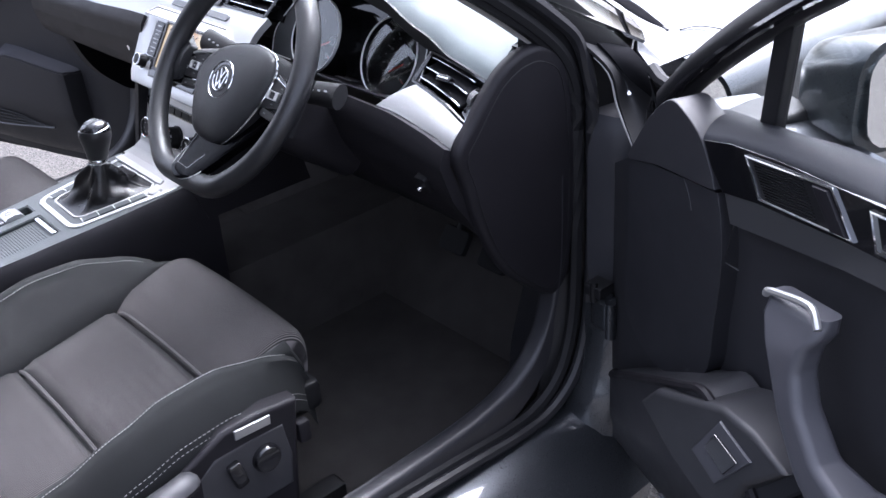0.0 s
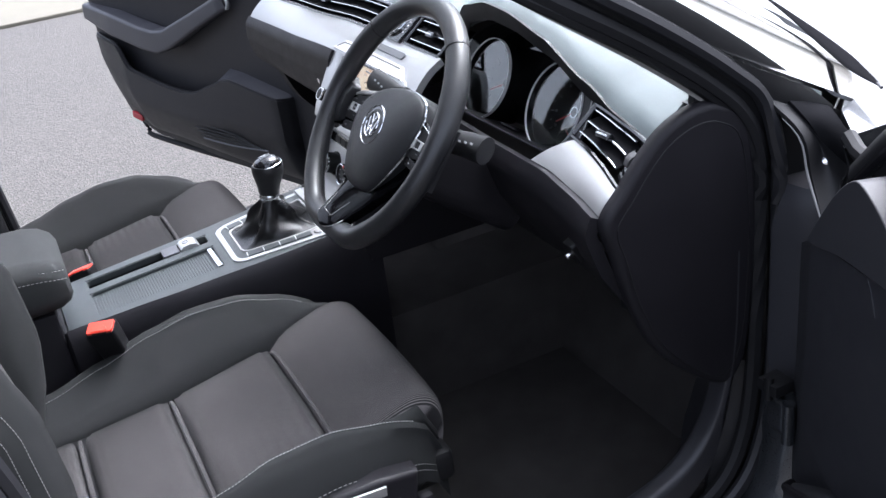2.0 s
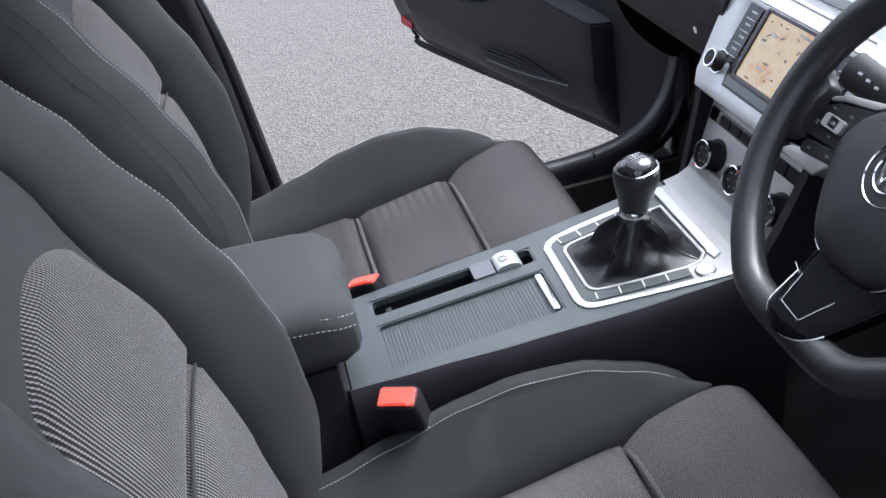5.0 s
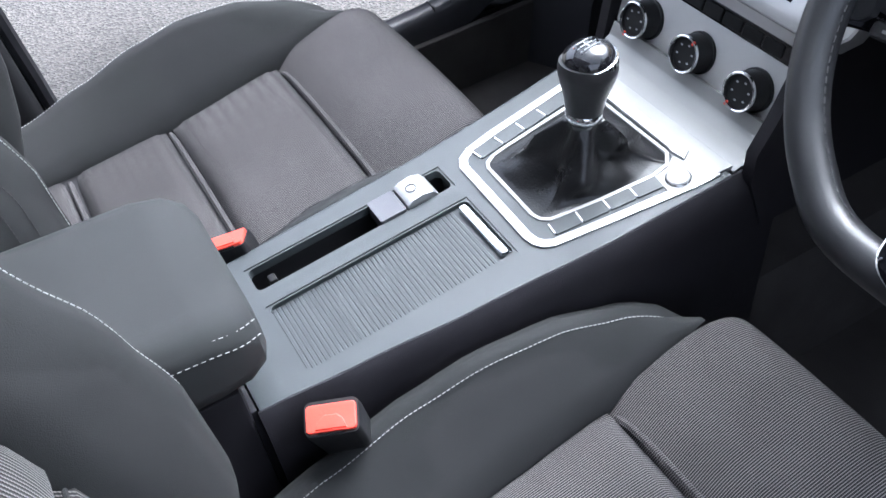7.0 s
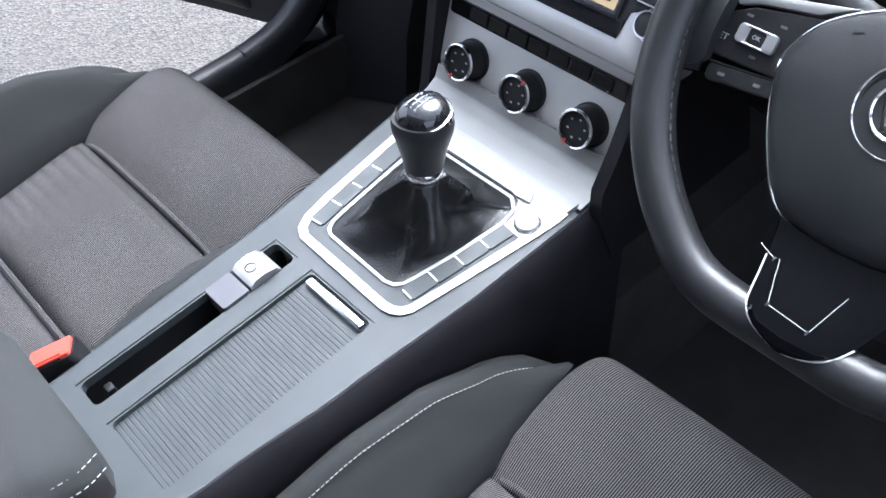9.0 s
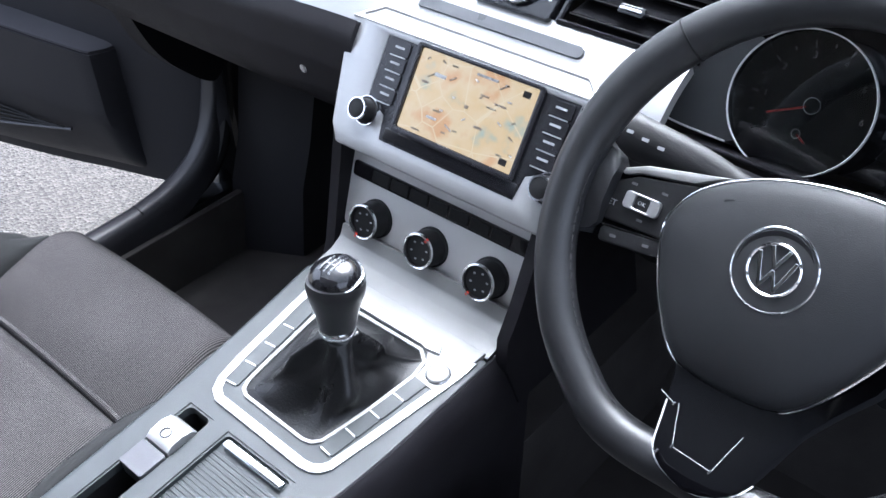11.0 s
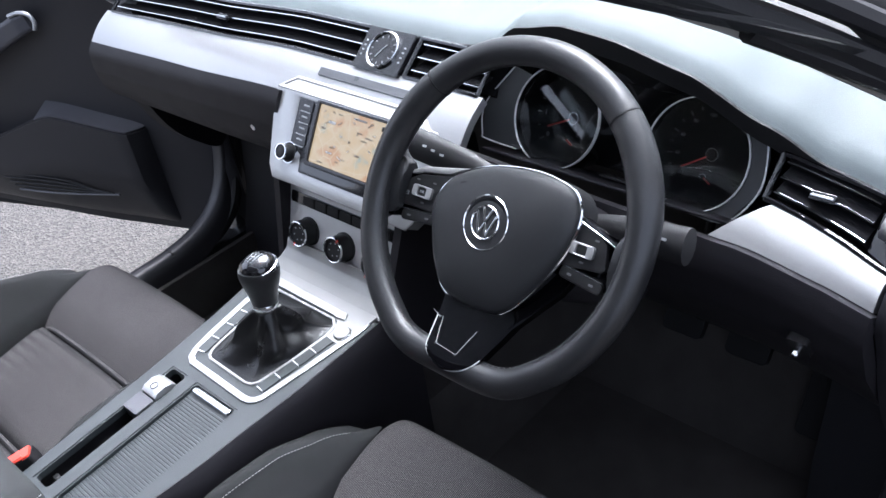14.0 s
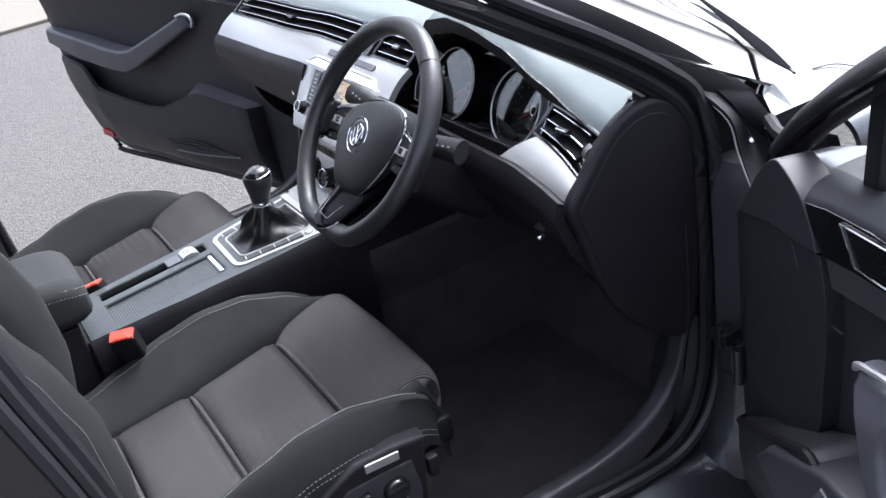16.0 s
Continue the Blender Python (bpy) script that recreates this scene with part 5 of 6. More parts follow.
for sx in (-1, 1):
    m = face @ Matrix.Translation((sx * 0.112, -0.018, 0.004))
    knob = part("volume_knob", lathe([(0.0150, 0.0), (0.0150, 0.002), (0.0118, 0.003), (0.0112, 0.016), (0.009, 0.0175), (0.0, 0.0175)], 28, m), DARK, unit, "ribbed black knob")
    part("knob_rim", ring(circle(0.0114, 28), circle(0.0098, 28), 0.0155, 0.0182, m), CHROME, knob)
    part("knob_socket", ring(circle(0.0152, 28), circle(0.0142, 28), 0.0, 0.003, m), CHROME, knob)

CLIM = LOWER @ facing(0.004, 0.0705, 0.712, 19)
climate = thing("climate_panel", (0.004, 0.07, 0.70), "silver heating panel with three black rotary dials", "heater panel")
part("panel", plate(rr(0.250, 0.100, (0.02, 0.02, 0.006, 0.006), 0, 0.006), -0.03, 0.0, CLIM, 0.004, 3), SILVER_LIT, climate, "silver painted panel")
bar = CLIM @ Matrix.Translation((0, 0.031, 0))
part("button_bar", plate(rr(0.236, 0.017, 0.004), 0, 0.002, bar, 0.001), GLOSS, climate)
for k in range(7):
    part("bar_button", plate(rr(0.023, 0.012, 0.0015), 0.002, 0.0034, bar @ Matrix.Translation((-0.078 + 0.026 * k, 0.0, 0)), 0.0006), DARK, climate)
for k, x in enumerate((-0.076, 0.0, 0.076)):
    m = CLIM @ Matrix.Translation((x, -0.012, 0))
    m = m @ Matrix.Diagonal((0.84, 0.84, 1, 1))
    knob = part("dial", lathe([(0.0245, 0.0), (0.0245, 0.003), (0.0225, 0.004), (0.0218, 0.022), (0.019, 0.0225), (0.0185, 0.0205), (0.0, 0.0205)], 36, m), DARK, climate, "black rotary dial")
    part("dial_rim", ring(circle(0.0220, 36), circle(0.0195, 36), 0.021, 0.0236, m, 0.0006), CHROME, knob, "chrome rim")
    part("red_mark", plate(rr(0.006, 0.003, 0.0008), 0.0225, 0.0238, m @ Matrix.Rotation(radians((250, 60, 240)[k]), 4, "Z") @ Matrix.Translation((0.0205, 0, 0)), 0), RED, knob)
    for j in range(6):
        a = radians(60 * j + 15)
        part("dial_mark", plate(rr(0.003, 0.002, 0.0005), 0.0205, 0.0209, m @ Matrix.Translation((0.0115 * math.cos(a), 0.0115 * math.sin(a), 0)), 0), MARK, knob)

# ---- centre console ----
SLOPE = math.atan(0.085)
KC = LOWER @ Matrix.Translation((0, -0.40, 0.628)) @ Matrix.Rotation(SLOPE, 4, "X")
console = thing("centre_console", (0, -0.2, 0.24), "dark grey plastic centre console with ribbed roller lid", "centre console")


def console_edge(s, v):
    """Where the side of the console top runs, right or left."""
    if s > 0:
        return curve_at([(-0.05, 0.088), (0.047, 0.098), (0.143, 0.109), (0.293, 0.121), (0.40, 0.124), (0.46, 0.126)], v)[0]
    return curve_at([(-0.05, -0.080), (0.0, -0.081), (0.2, -0.088), (0.30, -0.096), (0.40, -0.108), (0.46, -0.112)], v)[0]


def side_skin(s):
    def at(u, v):
        k = -0.05 + 0.50 * u
        drop = curve_at([(0, 0.0), (0.06, 0.010), (0.2, 0.05), (1, 0.34)], v)[0]
        out = curve_at([(0, 0.0), (0.06, 0.008), (0.2, 0.010), (1, -0.004)], v)[0]
        p = KC @ Vector((console_edge(s, k) + s * out, k, 0))
        return (p.x, p.y, p.z - drop)
    return sheet(at, 24, 14, 0.006)


for s in (-1, 1):
    part("side_panel", side_skin(s), DASH, console, "black console side")
part("console_rear", span((-0.096, -0.462, 0.26), (0.072, -0.448, 0.603), 0.004), DASH, console)


def bands(v0, v1, left, right, n=8):
    """A slab of the console top between two edges, each a function of v."""
    return loft([[KC @ Vector((x, v, w)) for x, w in ((left(v), 0.0), (right(v), 0.0), (right(v), -0.012), (left(v), -0.012))] for v in [v0 + (v1 - v0) * k / n for k in range(n + 1)]])


SLOT_L, SLOT_R, TRAY_L, TRAY_R, BACK, FRONT = -0.064, -0.030, -0.010, 0.078, -0.002, 0.208
eL, eR = (lambda v: console_edge(-1, v)), (lambda v: console_edge(1, v))
for v0, v1, left, right, k in ((-0.048, BACK, eL, eR, 3), (FRONT, 0.405, eL, eR, 8), (BACK, FRONT, eL, lambda v: SLOT_L, 8), (BACK, FRONT, lambda v: SLOT_R, lambda v: TRAY_L, 8), (BACK, FRONT, lambda v: TRAY_R, eR, 8)):
    part("top_panel", bands(v0, v1, left, right, k), PLASTIC, console, "dark grey console top")
for x0, x1, name in ((SLOT_L, SLOT_R, "slot_edge"), (TRAY_L, TRAY_R, "tray_edge")):
    o = rr(x1 - x0, FRONT - BACK, 0.0001, (x0 + x1) / 2, (BACK + FRONT) / 2)
    i_ = rr(x1 - x0 - 0.004, FRONT - BACK - 0.004, 0.006, (x0 + x1) / 2, (BACK + FRONT) / 2)
    part(name, ring(o, i_, -0.010, -0.0012, KC), PLASTIC, console)
for s in (-1, 1):
    edge = [KC @ Vector((console_edge(s, v), v, -0.0062)) for v in (-0.048, 0.0, 0.1, 0.2, 0.3, 0.4)]
    part("top_edge", tube(smooth_path(edge, 4), 0.0063, 10), PLASTIC, console)
part("slot_liner", box(0.040, 0.226, 0.004, KC @ Matrix.Translation((-0.047, 0.103, -0.050)), 0), DARK, console)
for u, v, w, h in ((-0.0662, 0.103, 0.003, 0.220), (-0.0278, 0.103, 0.003, 0.220)):
    part("slot_wall", box(w, h, 0.040, KC @ Matrix.Translation((u, v, -0.032)), 0), DARK, console)
for v in (-0.004, 0.2105):
    part("slot_wall", box(0.036, 0.003, 0.040, KC @ Matrix.Translation((-0.047, v, -0.032)), 0), DARK, console)
part("card_rib", box(0.004, 0.13, 0.020, KC @ Matrix.Translation((-0.039, 0.060, -0.034)), 0.001), DARK, console)
part("slot_stud", box(0.010, 0.008, 0.012, KC @ Matrix.Translation((-0.052, 0.018, -0.018)), 0.002), DARK, console)
switch = part("parking_brake_switch", plate(rr(0.032, 0.028, 0.003), -0.014, 0.003, KC @ Matrix.Translation((-0.047, 0.142, 0)), 0.001), PULL, console, "grey square hold switch")
lever = loft([[KC @ Vector((-0.047 + u, v, w)) for u in (-0.0155, 0.0155) for w in ((lo, hi) if u < 0 else (hi, lo))] for v, lo, hi in ((0.158, -0.016, 0.003), (0.164, -0.016, 0.007), (0.176, -0.016, 0.008), (0.186, -0.014, 0.005), (0.191, -0.012, -0.002))])
part("brake_lever_cap", beveled(lever, 0.003, 2, 25), ALU, console, "silver parking brake lever")
part("switch_letter", ring(circle(0.0055, 20), circle(0.0047, 20), 0.0100, 0.0106, KC @ Matrix.Translation((-0.047, 0.170, -0.0020)), 0), DARK, console)

roller = part("roller_lid", box(0.092, 0.214, 0.003, KC @ Matrix.Translation((0.034, 0.103, -0.0076)), 0), PLASTIC, console, "ribbed grey roller lid")
rib = box(0.085, 0.0038, 0.0022, Matrix(), 0.0007, 1)
rib_mesh = bpy.data.meshes.new("rib")
rib.to_mesh(rib_mesh)
rib.free()
rib_mesh.materials.append(PLASTIC)
for k in range(44):
    ob = new("rib", rib_mesh)
    ob.parent = roller
    ob.matrix_basis = KC @ Matrix.Translation((0.034, 0.003 + 0.0043 * k, -0.0066))
part("pull_bar", box(0.076, 0.009, 0.010, KC @ Matrix.Translation((0.034, 0.199, -0.004)), 0.003), CHROME, roller, "chrome pull bar")

# gear surround
GEAR = [(-0.046, 0.2225), (0.070, 0.2195), (0.081, 0.2215), (0.0895, 0.227), (0.095, 0.236), (0.105, 0.295), (0.1165, 0.368), (0.1185, 0.385), (0.119, 0.398), (-0.088, 0.398), (-0.083, 0.362), (-0.0715, 0.270), (-0.0655, 0.242), (-0.058, 0.229)]
GAITER = [(-0.026, 0.2445), (0.052, 0.2425), (0.060, 0.2450), (0.0655, 0.2510), (0.068, 0.262), (0.0745, 0.300), (0.0805, 0.352), (0.0775, 0.370), (0.066, 0.379), (-0.050, 0.379), (-0.0475, 0.352), (-0.0395, 0.272), (-0.037, 0.256), (-0.033, 0.248)]
part("gear_frame", ring(outline_at(GEAR, 0.0), outline_at(GEAR, 0.0085), -0.002, 0.0022, KC, 0.0008), ALU, console, "brushed aluminium gear surround")
part("gear_plate", ring(outline_at(GEAR, 0.008), outline_at(GAITER, -0.001), -0.004, 0.0014, KC, 0.0), PLASTIC, console)
part("gaiter_frame", ring(outline_at(GAITER, -0.0030), outline_at(GAITER, 0.0005), -0.002, 0.0030, KC, 0.0006), ALU_DULL, console, "aluminium gaiter frame")
part("front_plate", plate([(0.0840, 0.352), (0.1120, 0.349), (0.1180, 0.412), (-0.094, 0.412), (-0.089, 0.385), (0.0600, 0.385), (0.0740, 0.380), (0.0820, 0.368)], -0.002, 0.0030, KC, 0.001), ALU_DULL, console, "silver plate before the gaiter")
part("front_bar", plate([(-0.088, 0.3845), (0.0640, 0.3835), (0.0700, 0.3820), (0.0855, 0.3845), (0.0800, 0.3945), (-0.088, 0.3975)], 0.002, 0.0064, KC, 0.0012), ALU, console, "raised silver bar")
for s in (-1, 1):
    for k in range(4):
        v = 0.258 + 0.027 * k
        u = 0.0790 + 0.0034 * k if s > 0 else -0.0515 - 0.0030 * k
        m = KC @ Matrix.Translation((u, v, 0.0014)) @ Matrix.Rotation(radians(-7 * s), 4, "Z")
        part("button", plate(rr(0.0165, 0.0255, 0.0012), 0, 0.0014, m, 0.0), PLASTIC, console, "", 20)
        part("button_line", plate(rr(0.0125, 0.0014, 0.0004), 0.0, 0.0020, m @ Matrix.Translation((0, -0.0135, 0)), 0), FRAME, console)
part("start_button", lathe([(0.0104, 0), (0.0104, 0.0026), (0.0096, 0.0034), (0.0, 0.0036)], 28, KC @ Matrix.Translation((0.0995, 0.3665, 0.0028))), ALU_DULL, console, "round silver start button")
part("start_ring", ring(circle(0.0120, 28, 0.0995, 0.3665), circle(0.0106, 28, 0.0995, 0.3665), 0.0028, 0.0042, KC, 0.0005), CHROME, console)
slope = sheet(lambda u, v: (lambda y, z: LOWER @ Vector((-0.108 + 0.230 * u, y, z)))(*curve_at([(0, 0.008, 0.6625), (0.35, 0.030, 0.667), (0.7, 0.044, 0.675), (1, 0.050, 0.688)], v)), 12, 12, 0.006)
part("front_ramp", slope, SILVER_SHADED, console, "smooth silver ramp below the dials")

# gear lever
gear = thing("gear_lever", (0.0, -0.08, 0.64), "gear lever with gloss black knob and leather gaiter", "gear lever")
base_ring = smooth_path([(u, v, 0) for u, v in outline_at(GAITER, 0.001)], 4, True)
top_c = LOWER @ Vector((0.0335, -0.090, 0.721))
def gaiter_ring(t):
    out = []
    for i, p in enumerate(base_ring):
        q = KC @ Vector((p.x, p.y, 0.0015))
        a = math.atan2(p.y - 0.315, p.x - 0.010)
        end = top_c + Vector((0.0165 * math.cos(a), 0.0165 * math.sin(a), -0.004))
        k = t ** 0.75
        r = q.lerp(end, k)
        r.z = q.z + (end.z - q.z) * (t ** 1.25)
        tri = lambda q: 2 * abs((q / math.pi) % 2 - 1) - 1
        fold = math.sin(math.pi * t) ** 0.8 * (0.0105 * tri(4 * a + 2.6 * t + 0.6) + 0.0050 * tri(7 * a - 5 * t) + 0.0025 * math.sin(3 * a + 9 * t))
        d = Vector((math.cos(a), math.sin(a), 0))
        out.append(r + d * fold)
    return out


part("gaiter", loft([gaiter_ring(k / 24) for k in range(25)]), BOOT_LEATHER, gear, "creased black leather gaiter", 80)
KN = Matrix.Translation(top_c) @ Matrix.Scale(1.03, 4) @ Matrix.Rotation(radians(-9), 4, "X") @ Matrix.Rotation(radians(-4), 4, "Y")
part("collar", lathe([(0.0150, -0.006), (0.0164, -0.003), (0.0164, 0.001), (0.0150, 0.003)], 28, KN), CHROME, gear, "chrome collar")
knob = part("knob", lathe([(0.0160, 0.002), (0.0172, 0.006), (0.0190, 0.016), (0.0226, 0.028), (0.0254, 0.038), (0.0262, 0.044), (0.0254, 0.0495)], 36, KN), WHEEL_LEATHER, gear, "black leather knob")
cap_m = KN @ Matrix.Translation((0, 0, 0.0515)) @ Matrix.Diagonal((0.955, 0.955, 0.95, 1)) @ Matrix.Rotation(radians(16), 4, "X")
part("cap_ring", ring(circle(0.0264, 36), circle(0.0245, 36), -0.005, 0.0005, cap_m, 0.0006), CHROME, knob, "chrome cap ring")
part("cap", lathe([(0.0246, -0.006), (0.0246, 0.001), (0.0222, 0.008), (0.016, 0.0125), (0.008, 0.0150), (0.0, 0.0155)], 36, cap_m), GLOSS, knob, "gloss black cap with a shift pattern")
for u, v, w, h in ((-0.006, 0, 0.0012, 0.013), (0, 0, 0.0012, 0.013), (0.006, 0, 0.0012, 0.013), (0, 0, 0.0132, 0.0012)):
    part("shift_line", plate(rr(w, h, 0.0003), 0.0146, 0.0161, cap_m @ Matrix.Translation((u, v, 0)), 0), MARK, knob)
for text, u, v in (("1", -0.006, 0.009), ("3", 0.0, 0.009), ("5", 0.006, 0.009), ("2", -0.006, -0.009), ("4", 0.0, -0.009), ("6", 0.006, -0.009)):
    letters(text, 0.0042, cap_m @ Matrix.Translation((u, v, 0.0142)), MARK, knob, "numeral", 0.0012)

# armrest
arm = thing("armrest", (0, -0.6, 0.62), "dark grey padded centre armrest with pale stitching", "armrest")
def arm_ring(y, half, z0, z1):
    return [(x - 0.006, y, z) for x, z in [(a, b + (z0 + z1) / 2) for a, b in rr(2 * half, z1 - z0, min(0.028, (z1 - z0) * 0.45), n=6)]]


part("pad", loft([arm_ring(y, h, a, b) for y, h, a, b in ((-0.426, 0.058, 0.668, 0.690), (-0.422, 0.076, 0.658, 0.704), (-0.428, 0.089, 0.650, 0.716), (-0.444, 0.096, 0.645, 0.726), (-0.47, 0.098, 0.643, 0.732), (-0.60, 0.098, 0.643, 0.738), (-0.76, 0.096, 0.645, 0.738))]), ARM_CLOTH, arm)
for dz in (0.0, -0.012):
    line = [(-0.006 + s_ * (x - (0.0062 if dz == 0 else 0.0010)), y - 0.010, z + 0.019 + dz) for s_, x, y, z in ((1, 0.0965, -0.76, 0.712), (1, 0.0985, -0.60, 0.708), (1, 0.0988, -0.47, 0.700), (1, 0.0965, -0.434, 0.694), (1, 0.087, -0.4150, 0.688))]
    part("stitching", stitches(smooth_path(line, 6), 0.0036, 0.0026, 0.0006), THREAD, arm, "pale stitching")
part("armrest_box", span((-0.092, -0.80, 0.30), (0.080, -0.455, 0.643), 0.006), DASH, arm)


def buckle(s, x, y, z, label):
    ob = thing("seat_belt_buckle", (x, y, z - 0.10), label, "buckle", "seat belt buckles")
    m = Matrix.Translation((x, y, z)) @ Matrix.Rotation(radians(12), 4, "X") @ Matrix.Rotation(radians(14 * s), 4, "Y") @ Matrix.Rotation(radians(62), 4, "Z") @ Matrix.Scale(0.86, 4)
    part("body", loft([[m @ Vector((u * k, v * k, w)) for u, v in rr(0.054, 0.035, 0.007)] for w, k in ((-0.16, 0.75), (-0.05, 0.92), (-0.01, 1.0), (0.0, 0.97))]), DARK, ob)
    part("release_button", plate(rr(0.048, 0.027, 0.004, 0, -0.001), -0.004, 0.004, m, 0.0015), RED, ob, "bright red release button")
    part("press_ridge", plate([(-0.015, -0.0125), (0.015, -0.0125), (0.012, -0.004), (0.006, 0.001), (-0.006, 0.001), (-0.012, -0.004)], 0.0035, 0.0056, m, 0.001), RED, ob)
    part("tongue_slot", plate(rr(0.026, 0.0035, 0.001, 0, -0.0142), 0.0, 0.0020, m, 0), GLOSS, ob)


buckle(1, 0.126, -0.402, 0.620, "black seat belt buckle with red release button")
buckle(-1, -0.126, -0.400, 0.612, "black seat belt buckle with red release button")

# ---- seats ----
ZC = [(-0.60, 0.498), (-0.50, 0.502), (-0.345, 0.512), (-0.172, 0.535), (-0.10, 0.556), (-0.05, 0.569)]


CORD = 0.0022


def cord(x):
    """The relief of the ribbed cloth: dark ridges with pale cords between them."""
    return 0.00040 * math.cos(2 * math.pi * x / CORD)


def seat(cx, dy, s, label):
    """A front seat: s is +1 where its door side is to the right."""
    ob = thing("front_seat", (cx, dy - 0.3, 0.24), label, "car seat", "front seats")
    X = lambda u: cx + s * u

    def panel(name, y0, y1, h0, h1):
        def at(u, v):
            a = 2 * u - 1
            y = y0 + (y1 - y0) * v
            half = h0 + (h1 - h0) * v
            e = max(abs(a), abs(2 * v - 1))
            x = X(a * half)
            z = curve_at(ZC, y)[0] + 0.007 * (1 - a * a) - 0.016 * e ** 12 + cord(x)
            return (x, y + dy, z)
        part(name, sheet(at, 900, 10, (0, 0, -0.05)), CLOTH, ob, "ribbed grey cloth panel", 60)

    panel("cushion_panel", -0.56, -0.488, 0.150, 0.152)
    panel("cushion_panel", -0.475, -0.346, 0.152, 0.156)
    panel("cushion_panel", -0.336, -0.177, 0.156, 0.163)
    for y in (-0.482, -0.341, -0.172):
        part("seam_piping", tube([(X(0.152 * (k / 8 - 1)), y + dy, curve_at(ZC, y)[0] - (0.0075 if s > 0 else 0.0095) + 0.006 * (1 - (k / 8 - 1) ** 2) - 0.010 * (k / 8 - 1) ** 8) for k in range(17)], 0.0036, 6), CLOTH, ob)
    nose = smooth_path([(0, -0.1670, 0.536), (0, -0.12, 0.553), (0, -0.078, 0.566), (0, -0.052, 0.568), (0, -0.029, 0.558), (0, -0.018, 0.536), (0, -0.018, 0.505), (0, -0.028, 0.470)], 4)

    def nose_at(u, v):
        a = 2 * u - 1
        k = v * (len(nose) - 1)
        i = min(int(k), len(nose) - 2)
        p = nose[i].lerp(nose[i + 1], k - i)
        half = 0.171 - 0.006 * v
        edge = abs(a) ** 26
        lift = cord(X(a * half))
        return (X(a * half), p.y + dy + lift * v - 0.006 * edge - 0.006 * a * a * v, p.z + lift * (1 - v) + 0.006 * (1 - a * a) * (1 - v) - 0.014 * edge - 0.012 * max(0, 1 - v * 9) ** 2)
    part("front_panel", sheet(nose_at, 940, 22, (0, -0.03, -0.03)), CLOTH, ob, "ribbed grey cloth front panel", 60)
    part("cushion_core", span((X(0) - 0.20, -0.56 + dy, 0.44), (X(0) + 0.20, -0.03 + dy, 0.49), 0.01), DARK, ob)

    for o in (1, -1):
        rows = [(-0.040, 0.172, 0.178, 0.490, 0.186), (-0.062, 0.170, 0.190, 0.540, 0.202), (-0.085, 0.168, 0.202, 0.562, 0.216), (-0.12, 0.165, 0.210, 0.582, 0.232), (-0.20, 0.160, 0.216, 0.604, 0.245), (-0.27, 0.157, 0.221, 0.604, 0.252), (-0.34, 0.154, 0.226, 0.588, 0.255), (-0.42, 0.152, 0.226, 0.562, 0.255), (-0.50, 0.150, 0.222, 0.540, 0.252), (-0.56, 0.148, 0.215, 0.530, 0.248)]
        ys = [-0.040 - 0.520 * k / 24 for k in range(25)]
        table = [(-r[0], *r[1:]) for r in rows]
        rings, crest_line, out_line = [], [], []
        for y in ys:
            inn, cu, cz, out = curve_at(table, -y)
            zc = min(curve_at(ZC, y)[0], cz + 0.026)
            sec = [(inn, zc - 0.04), (inn, zc - 0.006), (inn + (cu - inn) * 0.30, zc + (cz - zc) * 0.28), (inn + (cu - inn) * 0.62, zc + (cz - zc) * 0.68), (cu - 0.010, cz - 0.006), (cu, cz), (cu + 0.010, cz - 0.004), (cu + 0.55 * (out - cu), cz - 0.022), (out, cz - 0.055), (out + 0.002, cz - 0.09), (out - 0.008, 0.46), (inn, 0.45)]
            rings.append([(X(o * a), y + dy, b) for a, b in sec])
            crest_line.append((X(o * (cu + 0.002 if o > 0 else cu - 0.010)), y + dy, cz + 0.0012 if o > 0 else cz - 0.0048))
            out_line.append((X(o * (out + 0.0018)), y + dy, cz - 0.060))
        part("side_bolster", loft(rings), SIDE_CLOTH, ob, "plain dark grey side bolster", 60)
        pale = o > 0 or s > 0
        part("stitching", stitches(smooth_path(crest_line[2:-2], 2)), THREAD if pale else STITCH, ob, "pale stitching" if pale else "dark stitching")
        if o > 0:
            for d in (0.0, -0.010):
                part("stitching", stitches([(x, y, z + d) for x, y, z in smooth_path(out_line[1:], 2)], 0.004, 0.003), THREAD, ob, "pale stitching")

    # plastic side trim with switches, on the door side
    cover = [(-0.62, 0.30), (-0.135, 0.30), (-0.118, 0.45), (-0.106, 0.530), (-0.16, 0.540), (-0.22, 0.540), (-0.255, 0.525), (-0.30, 0.505), (-0.60, 0.49)]
    cover = [(y + dy, z) for y, z in cover]
    m_out = side_up if s > 0 else Matrix.Diagonal((-1, 1, 1, 1)) @ side_up
    off = cx * s
    trim = part("side_trim", plate(cover, off + 0.235, off + 0.262, m_out, 0.008, 3), DASH, ob, "black plastic seat side trim")
    part("trim_badge", box(0.004, 0.054, 0.014, Matrix.Translation((X(0.2635), -0.180 + dy, 0.526)) @ Matrix.Rotation(radians(-4), 4, "X"), 0.001), ALU, trim, "small silver badge plate")
    recess = [(-0.135, 0.40), (-0.128, 0.45), (-0.135, 0.505), (-0.185, 0.508), (-0.24, 0.508), (-0.265, 0.49), (-0.27, 0.40)]
    part("switch_panel", plate([(y + dy, z) for y, z in recess], off + 0.255, off + 0.264, m_out, 0.005, 2), PLASTIC_DARK, trim)
    part("rocker_switch", box(0.014, 0.020, 0.042, Matrix.Translation((X(0.268), -0.216 + dy, 0.471)) @ Matrix.Rotation(radians(12), 4, "X"), 0.005), GLOSS, trim)
